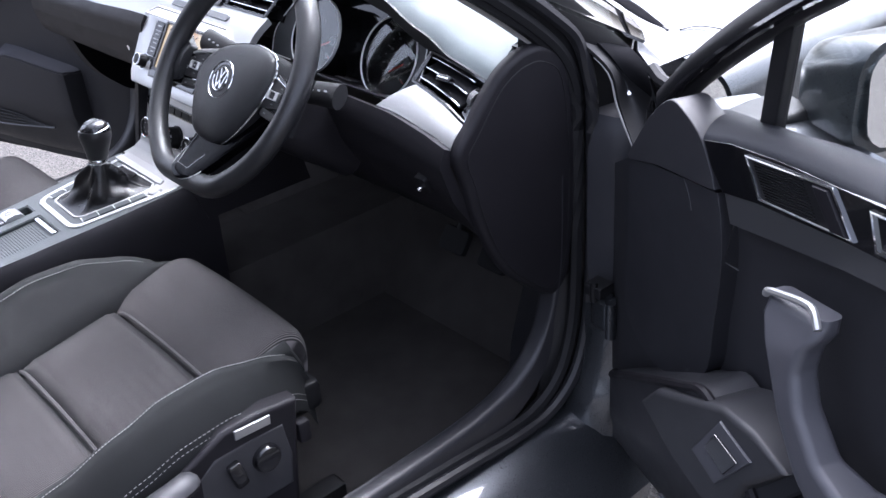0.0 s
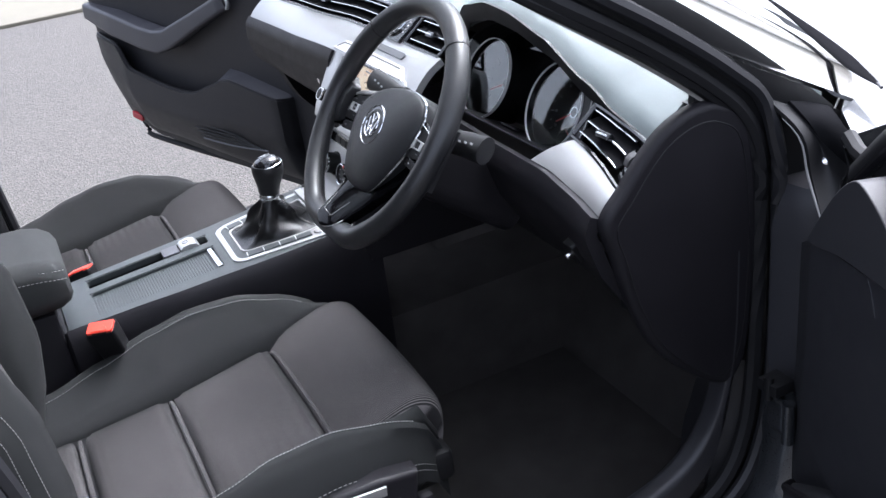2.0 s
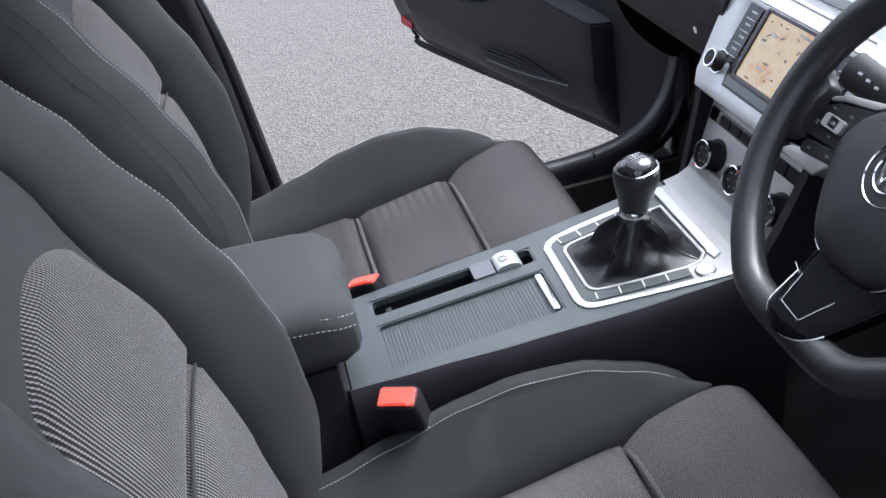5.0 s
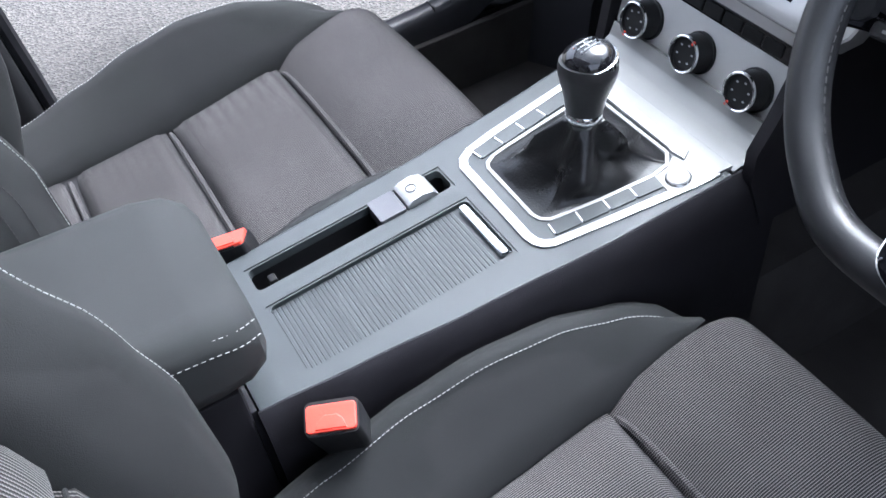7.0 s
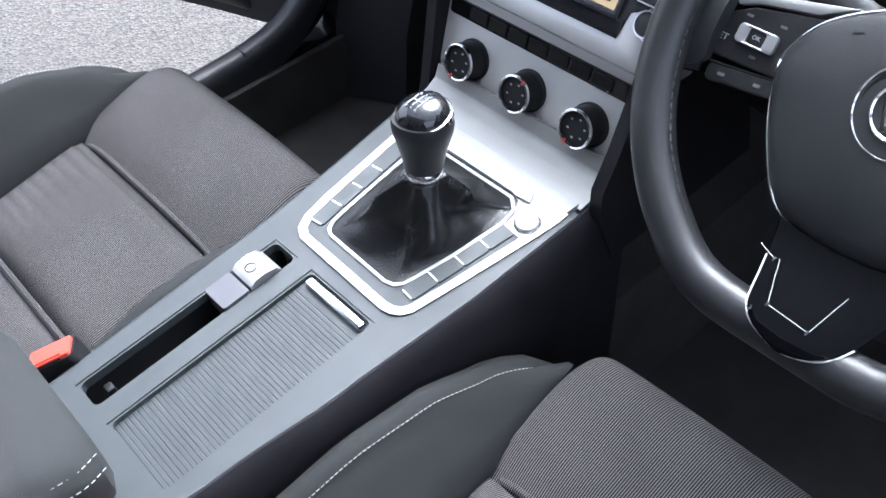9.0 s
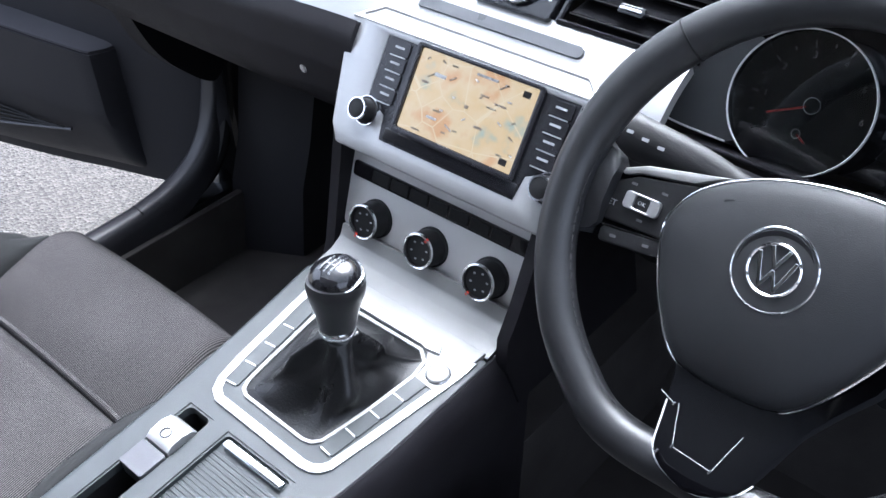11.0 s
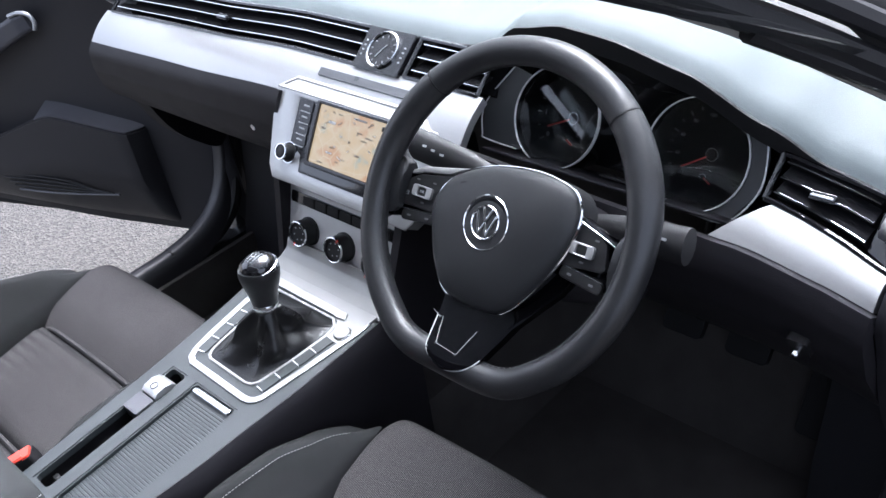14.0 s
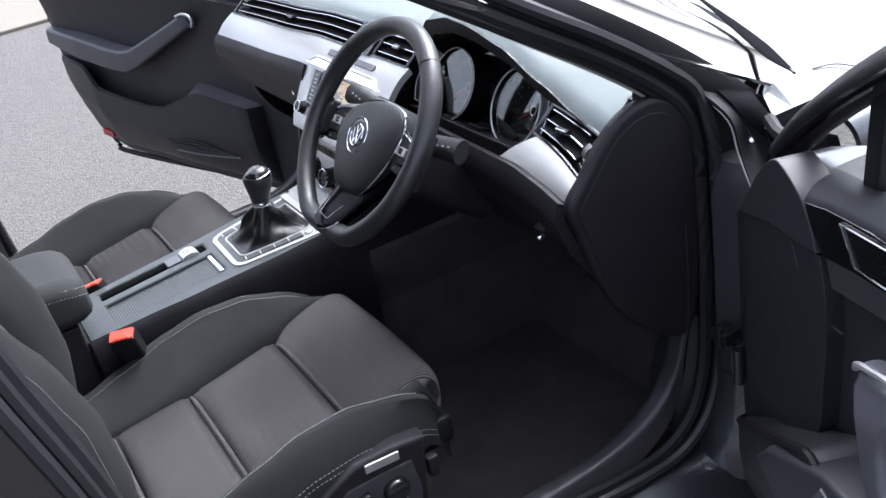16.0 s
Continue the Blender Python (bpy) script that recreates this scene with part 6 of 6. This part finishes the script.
    part("round_switch", lathe([(0.021, 0), (0.021, 0.008), (0.018, 0.012), (0.0, 0.012)], 24, m_out @ Matrix.Translation((-0.170 + dy, 0.470, off + 0.262))), GLOSS, trim)
    part("trim_tab", box(0.016, 0.020, 0.036, Matrix.Translation((X(0.245), -0.098 + dy, 0.461)), 0.005), DASH, trim)
    part("height_lever", tube(smooth_path([(X(0.270), -0.285 + dy, 0.505), (X(0.284), -0.305 + dy, 0.512), (X(0.288), -0.42 + dy, 0.500), (X(0.282), -0.54 + dy, 0.475)], 5), 0.018, 10, flat=0.8), PLASTIC_DARK, trim, "dark grey height lever")
    for o in (-1, 1):
        part("seat_rail", span((X(o * 0.19) - 0.018, -0.60 + dy, 0.238), (X(o * 0.19) + 0.018, -0.02 + dy, 0.285), 0.004), DARK, ob)
        part("seat_leg", span((X(o * 0.19) - 0.015, -0.50 + dy, 0.28), (X(o * 0.19) + 0.015, -0.12 + dy, 0.445), 0.006), DARK, ob)

    # backrest, leaning back: where its middle and the crests of its bolsters run, by height
    MIDDLE = [(0.48, -0.540), (0.60, -0.530), (0.70, -0.545), (0.84, -0.578), (0.98, -0.625), (1.10, -0.680), (1.20, -0.728)]
    mid_y = lambda z: curve_at(MIDDLE, z)[0]

    def back_panel(name, z0, z1, w0, w1, arch, mat, sink=0.0, arch0=0.0):
        def at(u, v):
            a = 2 * u - 1
            z = z0 + (z1 - z0) * v - a * a * (arch0 + (arch - arch0) * v)
            e = max(abs(a), abs(2 * v - 1))
            return (X(a * (w0 + (w1 - w0) * v ** 1.5)), mid_y(z) + dy - sink + 0.007 * (1 - a * a) - 0.014 * e ** 9, z)
        part(name, sheet(at, 22, 18, (0, -0.05, 0)), mat, ob, "", 60)

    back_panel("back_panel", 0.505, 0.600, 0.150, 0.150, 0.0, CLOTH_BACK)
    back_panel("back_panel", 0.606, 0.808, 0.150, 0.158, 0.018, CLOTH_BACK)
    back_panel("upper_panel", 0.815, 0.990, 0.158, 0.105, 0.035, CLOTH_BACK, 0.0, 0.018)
    back_panel("shoulder_panel", 0.86, 1.175, 0.165, 0.130, 0.03, SIDE_CLOTH, 0.012)
    seam = [(X(a * 0.136), mid_y(0.812 - 0.018 * a * a) + dy + 0.001 - 0.006 * a * a, 0.8115 - 0.018 * a * a) for a in [k / 10 - 1 for k in range(21)]]
    part("seam_piping", tube(seam, 0.0018, 6), SIDE_CLOTH, ob)
    rows = [(0.47, 0.150, 0.200, -0.530, 0.248), (0.53, 0.150, 0.202, -0.512, 0.255), (0.58, 0.150, 0.202, -0.497, 0.260), (0.65, 0.148, 0.200, -0.486, 0.264), (0.75, 0.143, 0.198, -0.492, 0.264), (0.83, 0.138, 0.196, -0.514, 0.262), (0.905, 0.130, 0.194, -0.548, 0.258), (1.0, 0.122, 0.190, -0.602, 0.248), (1.08, 0.116, 0.182, -0.653, 0.236), (1.15, 0.108, 0.165, -0.704, 0.205), (1.185, 0.095, 0.130, -0.738, 0.155)]
    for o in (1, -1):
        rings, crest, flank, flank_two = [], [], [], []
        for k in range(31):
            z = 0.47 + 0.715 * k / 30
            inn, cu, cy, out = curve_at(rows, z)
            g = mid_y(z)
            sec = [(inn, g - 0.06), (inn, g - 0.008), (inn + (cu - inn) * 0.3, g + (cy - g) * 0.36), (inn + (cu - inn) * 0.65, g + (cy - g) * 0.80), (cu - 0.006, cy - 0.002), (cu + 0.004, cy), (cu + 0.016, cy - 0.006), (cu + 0.65 * (out - cu), cy - 0.028), (out, cy - 0.075), (out - 0.004, g - 0.085), (inn, g - 0.095)]
            rings.append([(X(o * a), b + dy, z) for a, b in sec])
            crest.append(Vector((X(o * (cu + 0.008)), cy + dy - 0.0012, z)))
            pa, pb, pc = sec[6], sec[7], sec[8]
            for row, (p, q, t) in zip((flank, flank_two), ((pa, pb, 0.80), (pb, pc, 0.22))):
                ln = math.hypot(q[0] - p[0], q[1] - p[1])
                row.append(Vector((X(o * (p[0] + (q[0] - p[0]) * t - (q[1] - p[1]) / ln * 0.0010)), p[1] + (q[1] - p[1]) * t + (q[0] - p[0]) / ln * 0.0010 + dy, z)))
        part("back_bolster", loft(rings), SIDE_CLOTH, ob, "plain dark grey back bolster", 60)
        if o < 0:
            part("stitching", stitches(smooth_path(crest[3:-2], 2)), THREAD, ob, "pale stitching")
        for row in (flank, flank_two):
            pale = s > 0 and o > 0
            part("stitching", stitches(smooth_path(row[3:-2], 2)), THREAD if pale else STITCH, ob, "pale stitching" if pale else "dark stitching")
    r = radians(23)
    O = Vector((cx, dy - 0.515, 0.485))
    U, F = Vector((0, -math.sin(r), math.cos(r))), Vector((0, math.cos(r), math.sin(r)))
    B = lambda u, h, f: O + Vector((s * u, 0, 0)) + U * h + F * f
    part("back_shell", loft([[B(u, h, f) for u, f in ((-w, -0.06), (w, -0.06), (w * 0.9, -0.11), (-w * 0.9, -0.11))] for h, w in ((-0.03, 0.22), (0.15, 0.245), (0.4, 0.23), (0.6, 0.20), (0.70, 0.13))]), DARK, ob)
    part("recliner_cover", lathe([(0.055, 0.0), (0.055, 0.02), (0.045, 0.028), (0.0, 0.028)], 28, m_out @ Matrix.Translation((dy - 0.545, 0.475, off + 0.238))), DASH, ob)
    part("headrest", loft([[B(u, h, f - 0.03) for u, f in rr(2 * w, d, 0.03, 0, 0, 5)] for h, w, d in ((0.72, 0.09, 0.06), (0.735, 0.115, 0.085), (0.80, 0.125, 0.095), (0.87, 0.118, 0.09), (0.905, 0.095, 0.07))]), SIDE_CLOTH, ob, "dark grey headrest")
    for o in (-1, 1):
        part("headrest_post", tube([B(o * 0.06, 0.66, -0.03), B(o * 0.06, 0.74, -0.03)], 0.006, 10), CHROME, ob)


seat(0.350, 0.0, 1, "dark grey cloth driver seat with ribbed centre panels")
seat(-0.350, -0.032, -1, "dark grey cloth passenger seat with ribbed centre panels")

# ---- doors ----


def smooth2(points):
    return [(p.x, p.y) for p in smooth_path([(a, b, 0) for a, b in points], 4, True)]


def car_door(hx, hy, d, s, label, driver):
    """An open front door. a runs from the hinge outward, b up, w towards the cabin."""
    ob = thing("car_door", (hx + d[0] * 0.5, hy + d[1] * 0.5, 0.34), label, "car door", "open front doors")
    n = (d[1] * s, -d[0] * s)
    M = Matrix(((d[0], 0, n[0], hx), (d[1], 0, n[1], hy), (0, 1, 0, 0), (0, 0, 0, 1)))
    P = lambda a, b, w: M @ Vector((a, b, w))
    outline = [(0.0, 0.33), (0.10, 0.305), (0.92, 0.345), (1.01, 0.385), (1.075, 0.52), (1.09, 0.70), (1.075, 0.90), (0.14, 0.90), (0.04, 0.86)]
    skin = part("door_skin", plate(outline, -0.13, -0.055, M, 0.02, 3), PAINT, ob, "dark grey metallic door skin")
    part("door_edge", tube([P(a, b, -0.050) for a, b in smooth2(outline)], 0.009, 8, True), RUBBER, ob, "black rubber door seal")

    # inner trim: upper roll, middle, lower pocket
    def trim_w(a, b):
        w = -0.012
        w += 0.022 * max(0, (b - 0.78) / 0.16) ** 2
        return w

    low = lambda a: curve_at([(-0.02, 0.315), (0.12, 0.322), (0.30, 0.335), (0.85, 0.395), (0.97, 0.44), (1.05, 0.56)], a)[0]
    high = lambda a: curve_at([(-0.02, 0.765), (0.0, 0.78), (0.06, 0.81), (0.15, 0.880), (0.22, 0.892), (0.33, 0.908), (0.5, 0.928), (1.05, 0.965)], a)[0]

    def inner_at(u, v):
        a = -0.012 + 1.062 * u
        b = low(a) + (high(a) - low(a)) * v
        return P(a, b, trim_w(a, b) - 0.012 * (abs(2 * u - 1) ** 16) - 0.015 * (1 - v) ** 10)
    part("inner_trim", sheet(inner_at, 40, 40, 0.03), DOOR_TRIM, ob, "black door trim")
    front = lambda a: curve_at([(0.15, 0.890), (0.247, 0.909), (0.292, 0.922), (0.369, 0.934), (0.456, 0.942), (1.06, 0.978)], a)[0]
    rear = lambda a: curve_at([(0.124, 0.908), (0.189, 0.9155), (0.256, 0.923), (0.313, 0.931), (0.407, 0.945), (1.06, 0.982)], a)[0]
    part("shoulder_roll", sheet(lambda u, v: (lambda a: P(a, front(a) + (rear(a) - front(a)) * v + 0.008 * math.sin(math.pi * v) ** 0.7, 0.010 - 0.058 * v))(0.205 + 0.845 * u), 34, 8, (0, 0, -0.008)), SHOULDER, ob, "soft dark grey shoulder roll", 60)
    band = [(0.247, 0.909), (0.292, 0.9215), (0.369, 0.9335), (0.508, 0.946), (1.038, 0.975), (1.038, 0.915), (0.520, 0.900), (0.470, 0.895), (0.343, 0.8765), (0.286, 0.8637), (0.262, 0.885)]
    part("gloss_band", plate(band[::-1], 0.0, 0.006, M @ Matrix.Translation((0, 0, 0.006)), 0.001), GLOSS, ob, "gloss black strip")
    silver = [(0.286, 0.8637), (0.343, 0.8765), (0.470, 0.895), (0.520, 0.900), (1.038, 0.915), (1.038, 0.885), (0.518, 0.872), (0.469, 0.8653), (0.300, 0.8321)]
    part("silver_band", plate(silver[::-1], 0.0, 0.008, M @ Matrix.Translation((0, 0, 0.002)), 0.002), DOOR_STRIP, ob, "grey metal door strip")
    catch_o = [(0.3213, 0.9215), (0.447, 0.9395), (0.482, 0.9010), (0.349, 0.8835)]
    catch_o = catch_o[::-1]
    inner = outline_at(catch_o, 0.0026)
    part("handle_frame", ring(catch_o, inner, 0.008, 0.0145, M, 0.0008), CHROME, ob, "chrome outlined handle recess")
    part("speaker_mesh", plate(inner, 0.008, 0.0135, M, 0), DARK, ob)
    lever = [(0.424, 0.9325), (0.444, 0.9355), (0.475, 0.9025), (0.455, 0.8995)]
    part("lock_switch", plate(lever[::-1], 0.012, 0.018, M, 0.002), DASH, ob)
    second = [(0.494, 0.9385), (0.622, 0.9545), (0.642, 0.9195), (0.508, 0.9045)]
    second = second[::-1]
    part("handle_frame", ring(second, outline_at(second, 0.0026), 0.008, 0.0145, M, 0.0008), CHROME, ob, "chrome outlined handle recess")
    for k in range(15):
        b0 = 0.8925 + 0.0024 * k
        part("mesh_rib", plate(rr(0.074, 0.0012, 0.0003), 0.0135, 0.0143, M @ Matrix.Translation((0.398 - 0.0020 * k, b0, 0)) @ Matrix.Rotation(radians(8.3), 4, "Z"), 0), GLOSS, ob)
    # pull handle that flares at its top and runs into the armrest: along, up, out, half width, depth
    HANDLE = [(0.00, 0.458, 0.832, 0.046, 0.040, 0.022), (0.05, 0.460, 0.815, 0.056, 0.040, 0.030), (0.10, 0.464, 0.797, 0.064, 0.030, 0.032), (0.16, 0.474, 0.774, 0.070, 0.021, 0.032), (0.24, 0.494, 0.743, 0.076, 0.018, 0.034), (0.34, 0.531, 0.702, 0.079, 0.021, 0.036), (0.42, 0.577, 0.680, 0.080, 0.027, 0.050), (0.52, 0.650, 0.690, 0.078, 0.032, 0.065), (0.7, 0.80, 0.718, 0.066, 0.034, 0.060), (1.0, 1.045, 0.745, 0.036, 0.032, 0.040)]
    if not driver:
        HANDLE = [(0.0, 0.338, 0.838, 0.045, 0.020, 0.022), (0.08, 0.362, 0.831, 0.055, 0.022, 0.030), (0.3, 0.462, 0.788, 0.066, 0.024, 0.034), (0.5, 0.600, 0.730, 0.074, 0.029, 0.045), (0.58, 0.655, 0.719, 0.076, 0.034, 0.055), (0.66, 0.720, 0.727, 0.076, 0.034, 0.060), (0.84, 0.880, 0.755, 0.066, 0.035, 0.055), (1.0, 1.045, 0.780, 0.040, 0.025, 0.040)]
    rings = []
    for k in range(41):
        t = k / 40
        a, b, w, hw, deep = curve_at(HANDLE, t)
        a2, b2 = curve_at(HANDLE, min(1, t + 0.03))[:2]
        a1, b1 = curve_at(HANDLE, max(0, t - 0.03))[:2]
        d2 = Vector((a2 - a1, b2 - b1, 0)).normalized()
        nrm = Vector((-d2.y, d2.x, 0))
        rings.append([M @ (Vector((a, b, w)) + nrm * v + Vector((0, 0, q))) for v, q in rr(2 * hw, deep, min(0.010, deep * 0.4), 0, -deep / 2)])
    part("pull_handle", loft(rings), PULL, ob, "dark grey pull handle and armrest", 60)
    cap = [(0.4200, 0.824, 0.050), (0.4230, 0.830, 0.050), (0.446, 0.8375, 0.050), (0.474, 0.8455, 0.051), (0.489, 0.8460, 0.053), (0.503, 0.8360, 0.058)] if driver else [(0.372, 0.853, 0.052), (0.350, 0.858, 0.048), (0.328, 0.853, 0.045), (0.318, 0.838, 0.046), (0.320, 0.822, 0.050)]
    part("handle_cap", tube(smooth_path([P(*q) for q in cap], 4), 0.0038 if driver else 0.0045, 8), ALU, ob, "silver grey handle edge")
    # pocket with a raised lip that climbs towards the hinge
    if driver:
        lip = [(0.03, 0.450), (0.12, 0.516), (0.22, 0.582), (0.30, 0.632), (0.345, 0.654), (0.40, 0.622), (0.47, 0.565), (0.60, 0.540), (0.72, 0.555), (0.84, 0.595), (0.91, 0.655), (1.03, 0.670)]
    else:
        lip = [(0.165, 0.586), (0.20, 0.594), (0.28, 0.611), (0.345, 0.625), (0.375, 0.628), (0.415, 0.619), (0.47, 0.600), (0.53, 0.579), (0.57, 0.5745), (0.62, 0.576), (0.72, 0.592), (0.83, 0.618), (0.855, 0.640), (0.88, 0.680), (0.91, 0.694), (1.04, 0.705)]
    lip = smooth_path([(a, b, 0) for a, b in lip], 4)
    start = lip[0].x
    proud = lambda a: 0.062 * min(1, max(0, (a - start) / (0.30 if driver else 0.025))) ** 0.5 * min(1, max(0, 1.06 - a) / 0.20) ** 0.5

    def pocket_at(u, v):
        k = u * (len(lip) - 1)
        i = min(int(k), len(lip) - 2)
        p = lip[i].lerp(lip[i + 1], k - i)
        base = low(p.x) + 0.012
        b = base + (p.y - base) * v
        return P(p.x, b, -0.004 + proud(p.x) * min(1, v * 1.8) ** 0.6)
    part("door_pocket", sheet(pocket_at, 60, 14, 0.006), DOOR_TRIM, ob, "black moulded door pocket")
    part("pocket_lip", tube([P(p.x, p.y, -0.007 + proud(p.x)) for p in lip], 0.006, 8), DASH, ob)
    if driver:
        ledge = [p for p in lip if p.x < 0.45]
        part("pocket_ledge", sheet(lambda u, v: (lambda p: P(p.x, p.y + 0.004 * v, -0.004 + proud(p.x) * (1 - v)))(ledge[round(u * (len(ledge) - 1))]), len(ledge) - 1, 3, (0, 0, -0.006)), PLASTIC_DARK, ob, "dark grey pocket ledge")
    else:
        ledge = [p for p in lip if p.x < 0.42]
        back = [(0.166 + 0.236 * k / (len(ledge) - 1), 0.592 + 0.062 * k / (len(ledge) - 1)) for k in range(len(ledge))]

        def ledge_at(u, v):
            k = round(u * (len(ledge) - 1))
            p, (a, b) = ledge[k], back[k]
            return P(p.x + (a - p.x) * v, p.y + 0.002 + (b - p.y) * v, (proud(p.x) - 0.002) * (1 - v) - 0.004 * v)
        # Paler than the pocket: light on the slope is put into its colour.
        part("pocket_ledge", sheet(ledge_at, len(ledge) - 1, 6, 0.004), PULL, ob, "sloping pocket ledge, light on it put into the grey")
        # Dark sheet behind the lip stands in for the pocket's shade.
        liner = [(0.385, 0.650), (0.430, 0.625), (0.530, 0.590), (0.640, 0.588), (0.820, 0.625), (0.890, 0.700), (0.760, 0.712), (0.640, 0.706), (0.520, 0.735), (0.440, 0.725)]
        part("pocket_shade", plate(liner[::-1], -0.020, 0.001, M, 0), DARK, ob, "dark sheet for the shade inside the pocket")
    if driver:
        plateau = [(0.225, 0.562), (0.258, 0.602), (0.360, 0.656), (0.388, 0.670), (0.440, 0.676), (0.495, 0.664), (0.440, 0.603), (0.415, 0.543), (0.365, 0.519), (0.300, 0.530)]
        part("switch_plateau", plate(plateau[::-1], 0.0, 0.067, M, 0.008, 3), PLASTIC_DARK, ob, "dark grey moulded plateau")
        diamond = [(0.345, 0.581), (0.393, 0.568), (0.448, 0.644), (0.392, 0.656)]
        part("switch_surround", plate(diamond, 0.062, 0.0705, M, 0.003, 2), PULL, ob, "dark grey switch surround")
        part("boot_switch", plate([(0.374, 0.609), (0.410, 0.598), (0.431, 0.631), (0.390, 0.638)], 0.068, 0.0735, M, 0.0015, 2), GLOSS, ob)
    # The lowest slat is paler: a reflection put into its colour.
    for k in range(5):
        part("grille_slat", tube(smooth_path([P(0.268 + 0.014 * k, 0.439 + 0.002 * k, 0.057), P(0.42, 0.436 + 0.0095 * k, 0.060), P(0.546 + 0.010 * k, 0.4416 + 0.0105 * k, 0.060)], 4), 0.0030 if k == 0 else 0.0022, 6), PULL if k == 0 else DARK, ob)
    part("reflector", plate(rr(0.050, 0.022, 0.004), 0, 0.008, M @ Matrix.Translation((0.925, 0.452, 0.020)) @ Matrix.Rotation(radians(12), 4, "Z"), 0.002), RED_LENS, ob, "red reflector")
    # window frame, mirror corner and glass
    frame_line = [(0.085, 0.885), (0.115, 0.915), (0.157, 0.954), (0.230, 1.010), (0.288, 1.050), (0.337, 1.081), (0.45, 1.146), (0.60, 1.216), (0.78, 1.280), (1.00, 1.318), (1.06, 1.20), (1.078, 0.95)]
    tip = lambda b: -0.042 + 0.16 * max(0, b - 1.10)
    door_up = M.to_3x3() @ Vector((0, 0, 1))
    line3 = [P(q.x, q.y, tip(q.y)) for q in smooth_path([(a, b, 0) for a, b in frame_line], 4)]
    part("window_frame", tube(line3, 0.022, 10, flat=0.65, up=door_up), DARK, ob, "black window frame", 60)
    part("frame_bead", tube([P(q.x + 0.004, q.y - 0.006, tip(q.y) + 0.014) for q in smooth_path([(a, b, 0) for a, b in frame_line], 4)], 0.0065, 8), GLOSS, ob)
    part("quarter_post", plate([(0.266, 0.900), (0.294, 0.905), (0.311, 1.056), (0.280, 1.034)], -0.053, -0.038, M, 0.004), DARK, ob, "black quarter window post")
    corner = smooth2([(0.0885, 0.826), (0.107, 0.860), (0.140, 0.902), (0.1715, 0.929), (0.195, 0.9315), (0.2356, 0.914), (0.2584, 0.888), (0.270, 0.866), (0.262, 0.858), (0.157, 0.843)])
    part("mirror_corner", plate(corner[::-1], -0.030, 0.013, M, 0.006, 3), DOOR_TRIM, ob, "black corner trim")
    panel = smooth2([(0.0870, 0.600), (0.0870, 0.700), (0.0880, 0.818), (0.110, 0.832), (0.157, 0.8405), (0.262, 0.8555), (0.276, 0.853), (0.287, 0.815), (0.291, 0.770), (0.286, 0.700), (0.270, 0.610), (0.170, 0.560)])
    part("front_panel", plate(panel[::-1], -0.020, 0.010, M, 0.004, 3), KICK, ob, "black smooth door panel")
    part("panel_crease", tube(smooth_path([P(0.2101, 0.8475, 0.0100), P(0.221, 0.833, 0.0103), P(0.2285, 0.8156, 0.0100)], 4), 0.0006, 6), PLASTIC_DARK, ob)
    part("panel_crease", tube([P(0.300, 0.830, 0.004), P(0.288, 0.779, 0.004), P(0.312, 0.7795, 0.002)], 0.0012, 6), PLASTIC_DARK, ob)
    top_edge = lambda a: curve_at(frame_line[:10], a)[0]
    pane = sheet(lambda u, v: (lambda a: (lambda b: P(a, b, tip(b) - 0.006))(0.90 + (top_edge(a) - 0.90) * v))(0.12 + 0.93 * u), 18, 4, 0.004)
    g = part("window_pane", pane, GLASS, ob)
    g.visible_shadow = False
    # mirror: its glass looks back along the door
    stations = ((0.165, 0.35, 0.922), (0.180, 0.62, 0.922), (0.205, 0.80, 0.928), (0.25, 0.95, 0.938), (0.300, 1.03, 0.946), (0.318, 1.0, 0.948))
    mir = loft([[P(a, b0 + v * k, -0.228 + u * k) for u, v in rr(0.220, 0.125, 0.038)] for a, k, b0 in stations])
    mirror = part("door_mirror", mir, MIRROR_PAINT, ob, "dark grey door mirror housing", 60)
    pane = loft([[P(a + 0.004 - 0.10 * v, 0.948 + v, -0.228 + u) for u, v in rr(0.198, 0.104, 0.030)] for a in (0.3165, 0.3205)])
    part("mirror_pane", pane, MIRROR, mirror, "mirror glass")
    part("mirror_foot", loft([[P(a, b, w) for a, b in rr(0.075, 0.040, 0.012, 0.20, 0.876 + 0.012 * k)] for k, w in ((0, -0.04), (1, -0.10), (1.3, -0.14))]), DARK, mirror)


car_door(0.79, 0.315, (0.9243, -0.3817), 1, "open driver door with black trim and door mirror", True)
car_door(-0.72, 0.325, (-0.9135, -0.4067), -1, "open passenger door with black trim and red reflector", False)
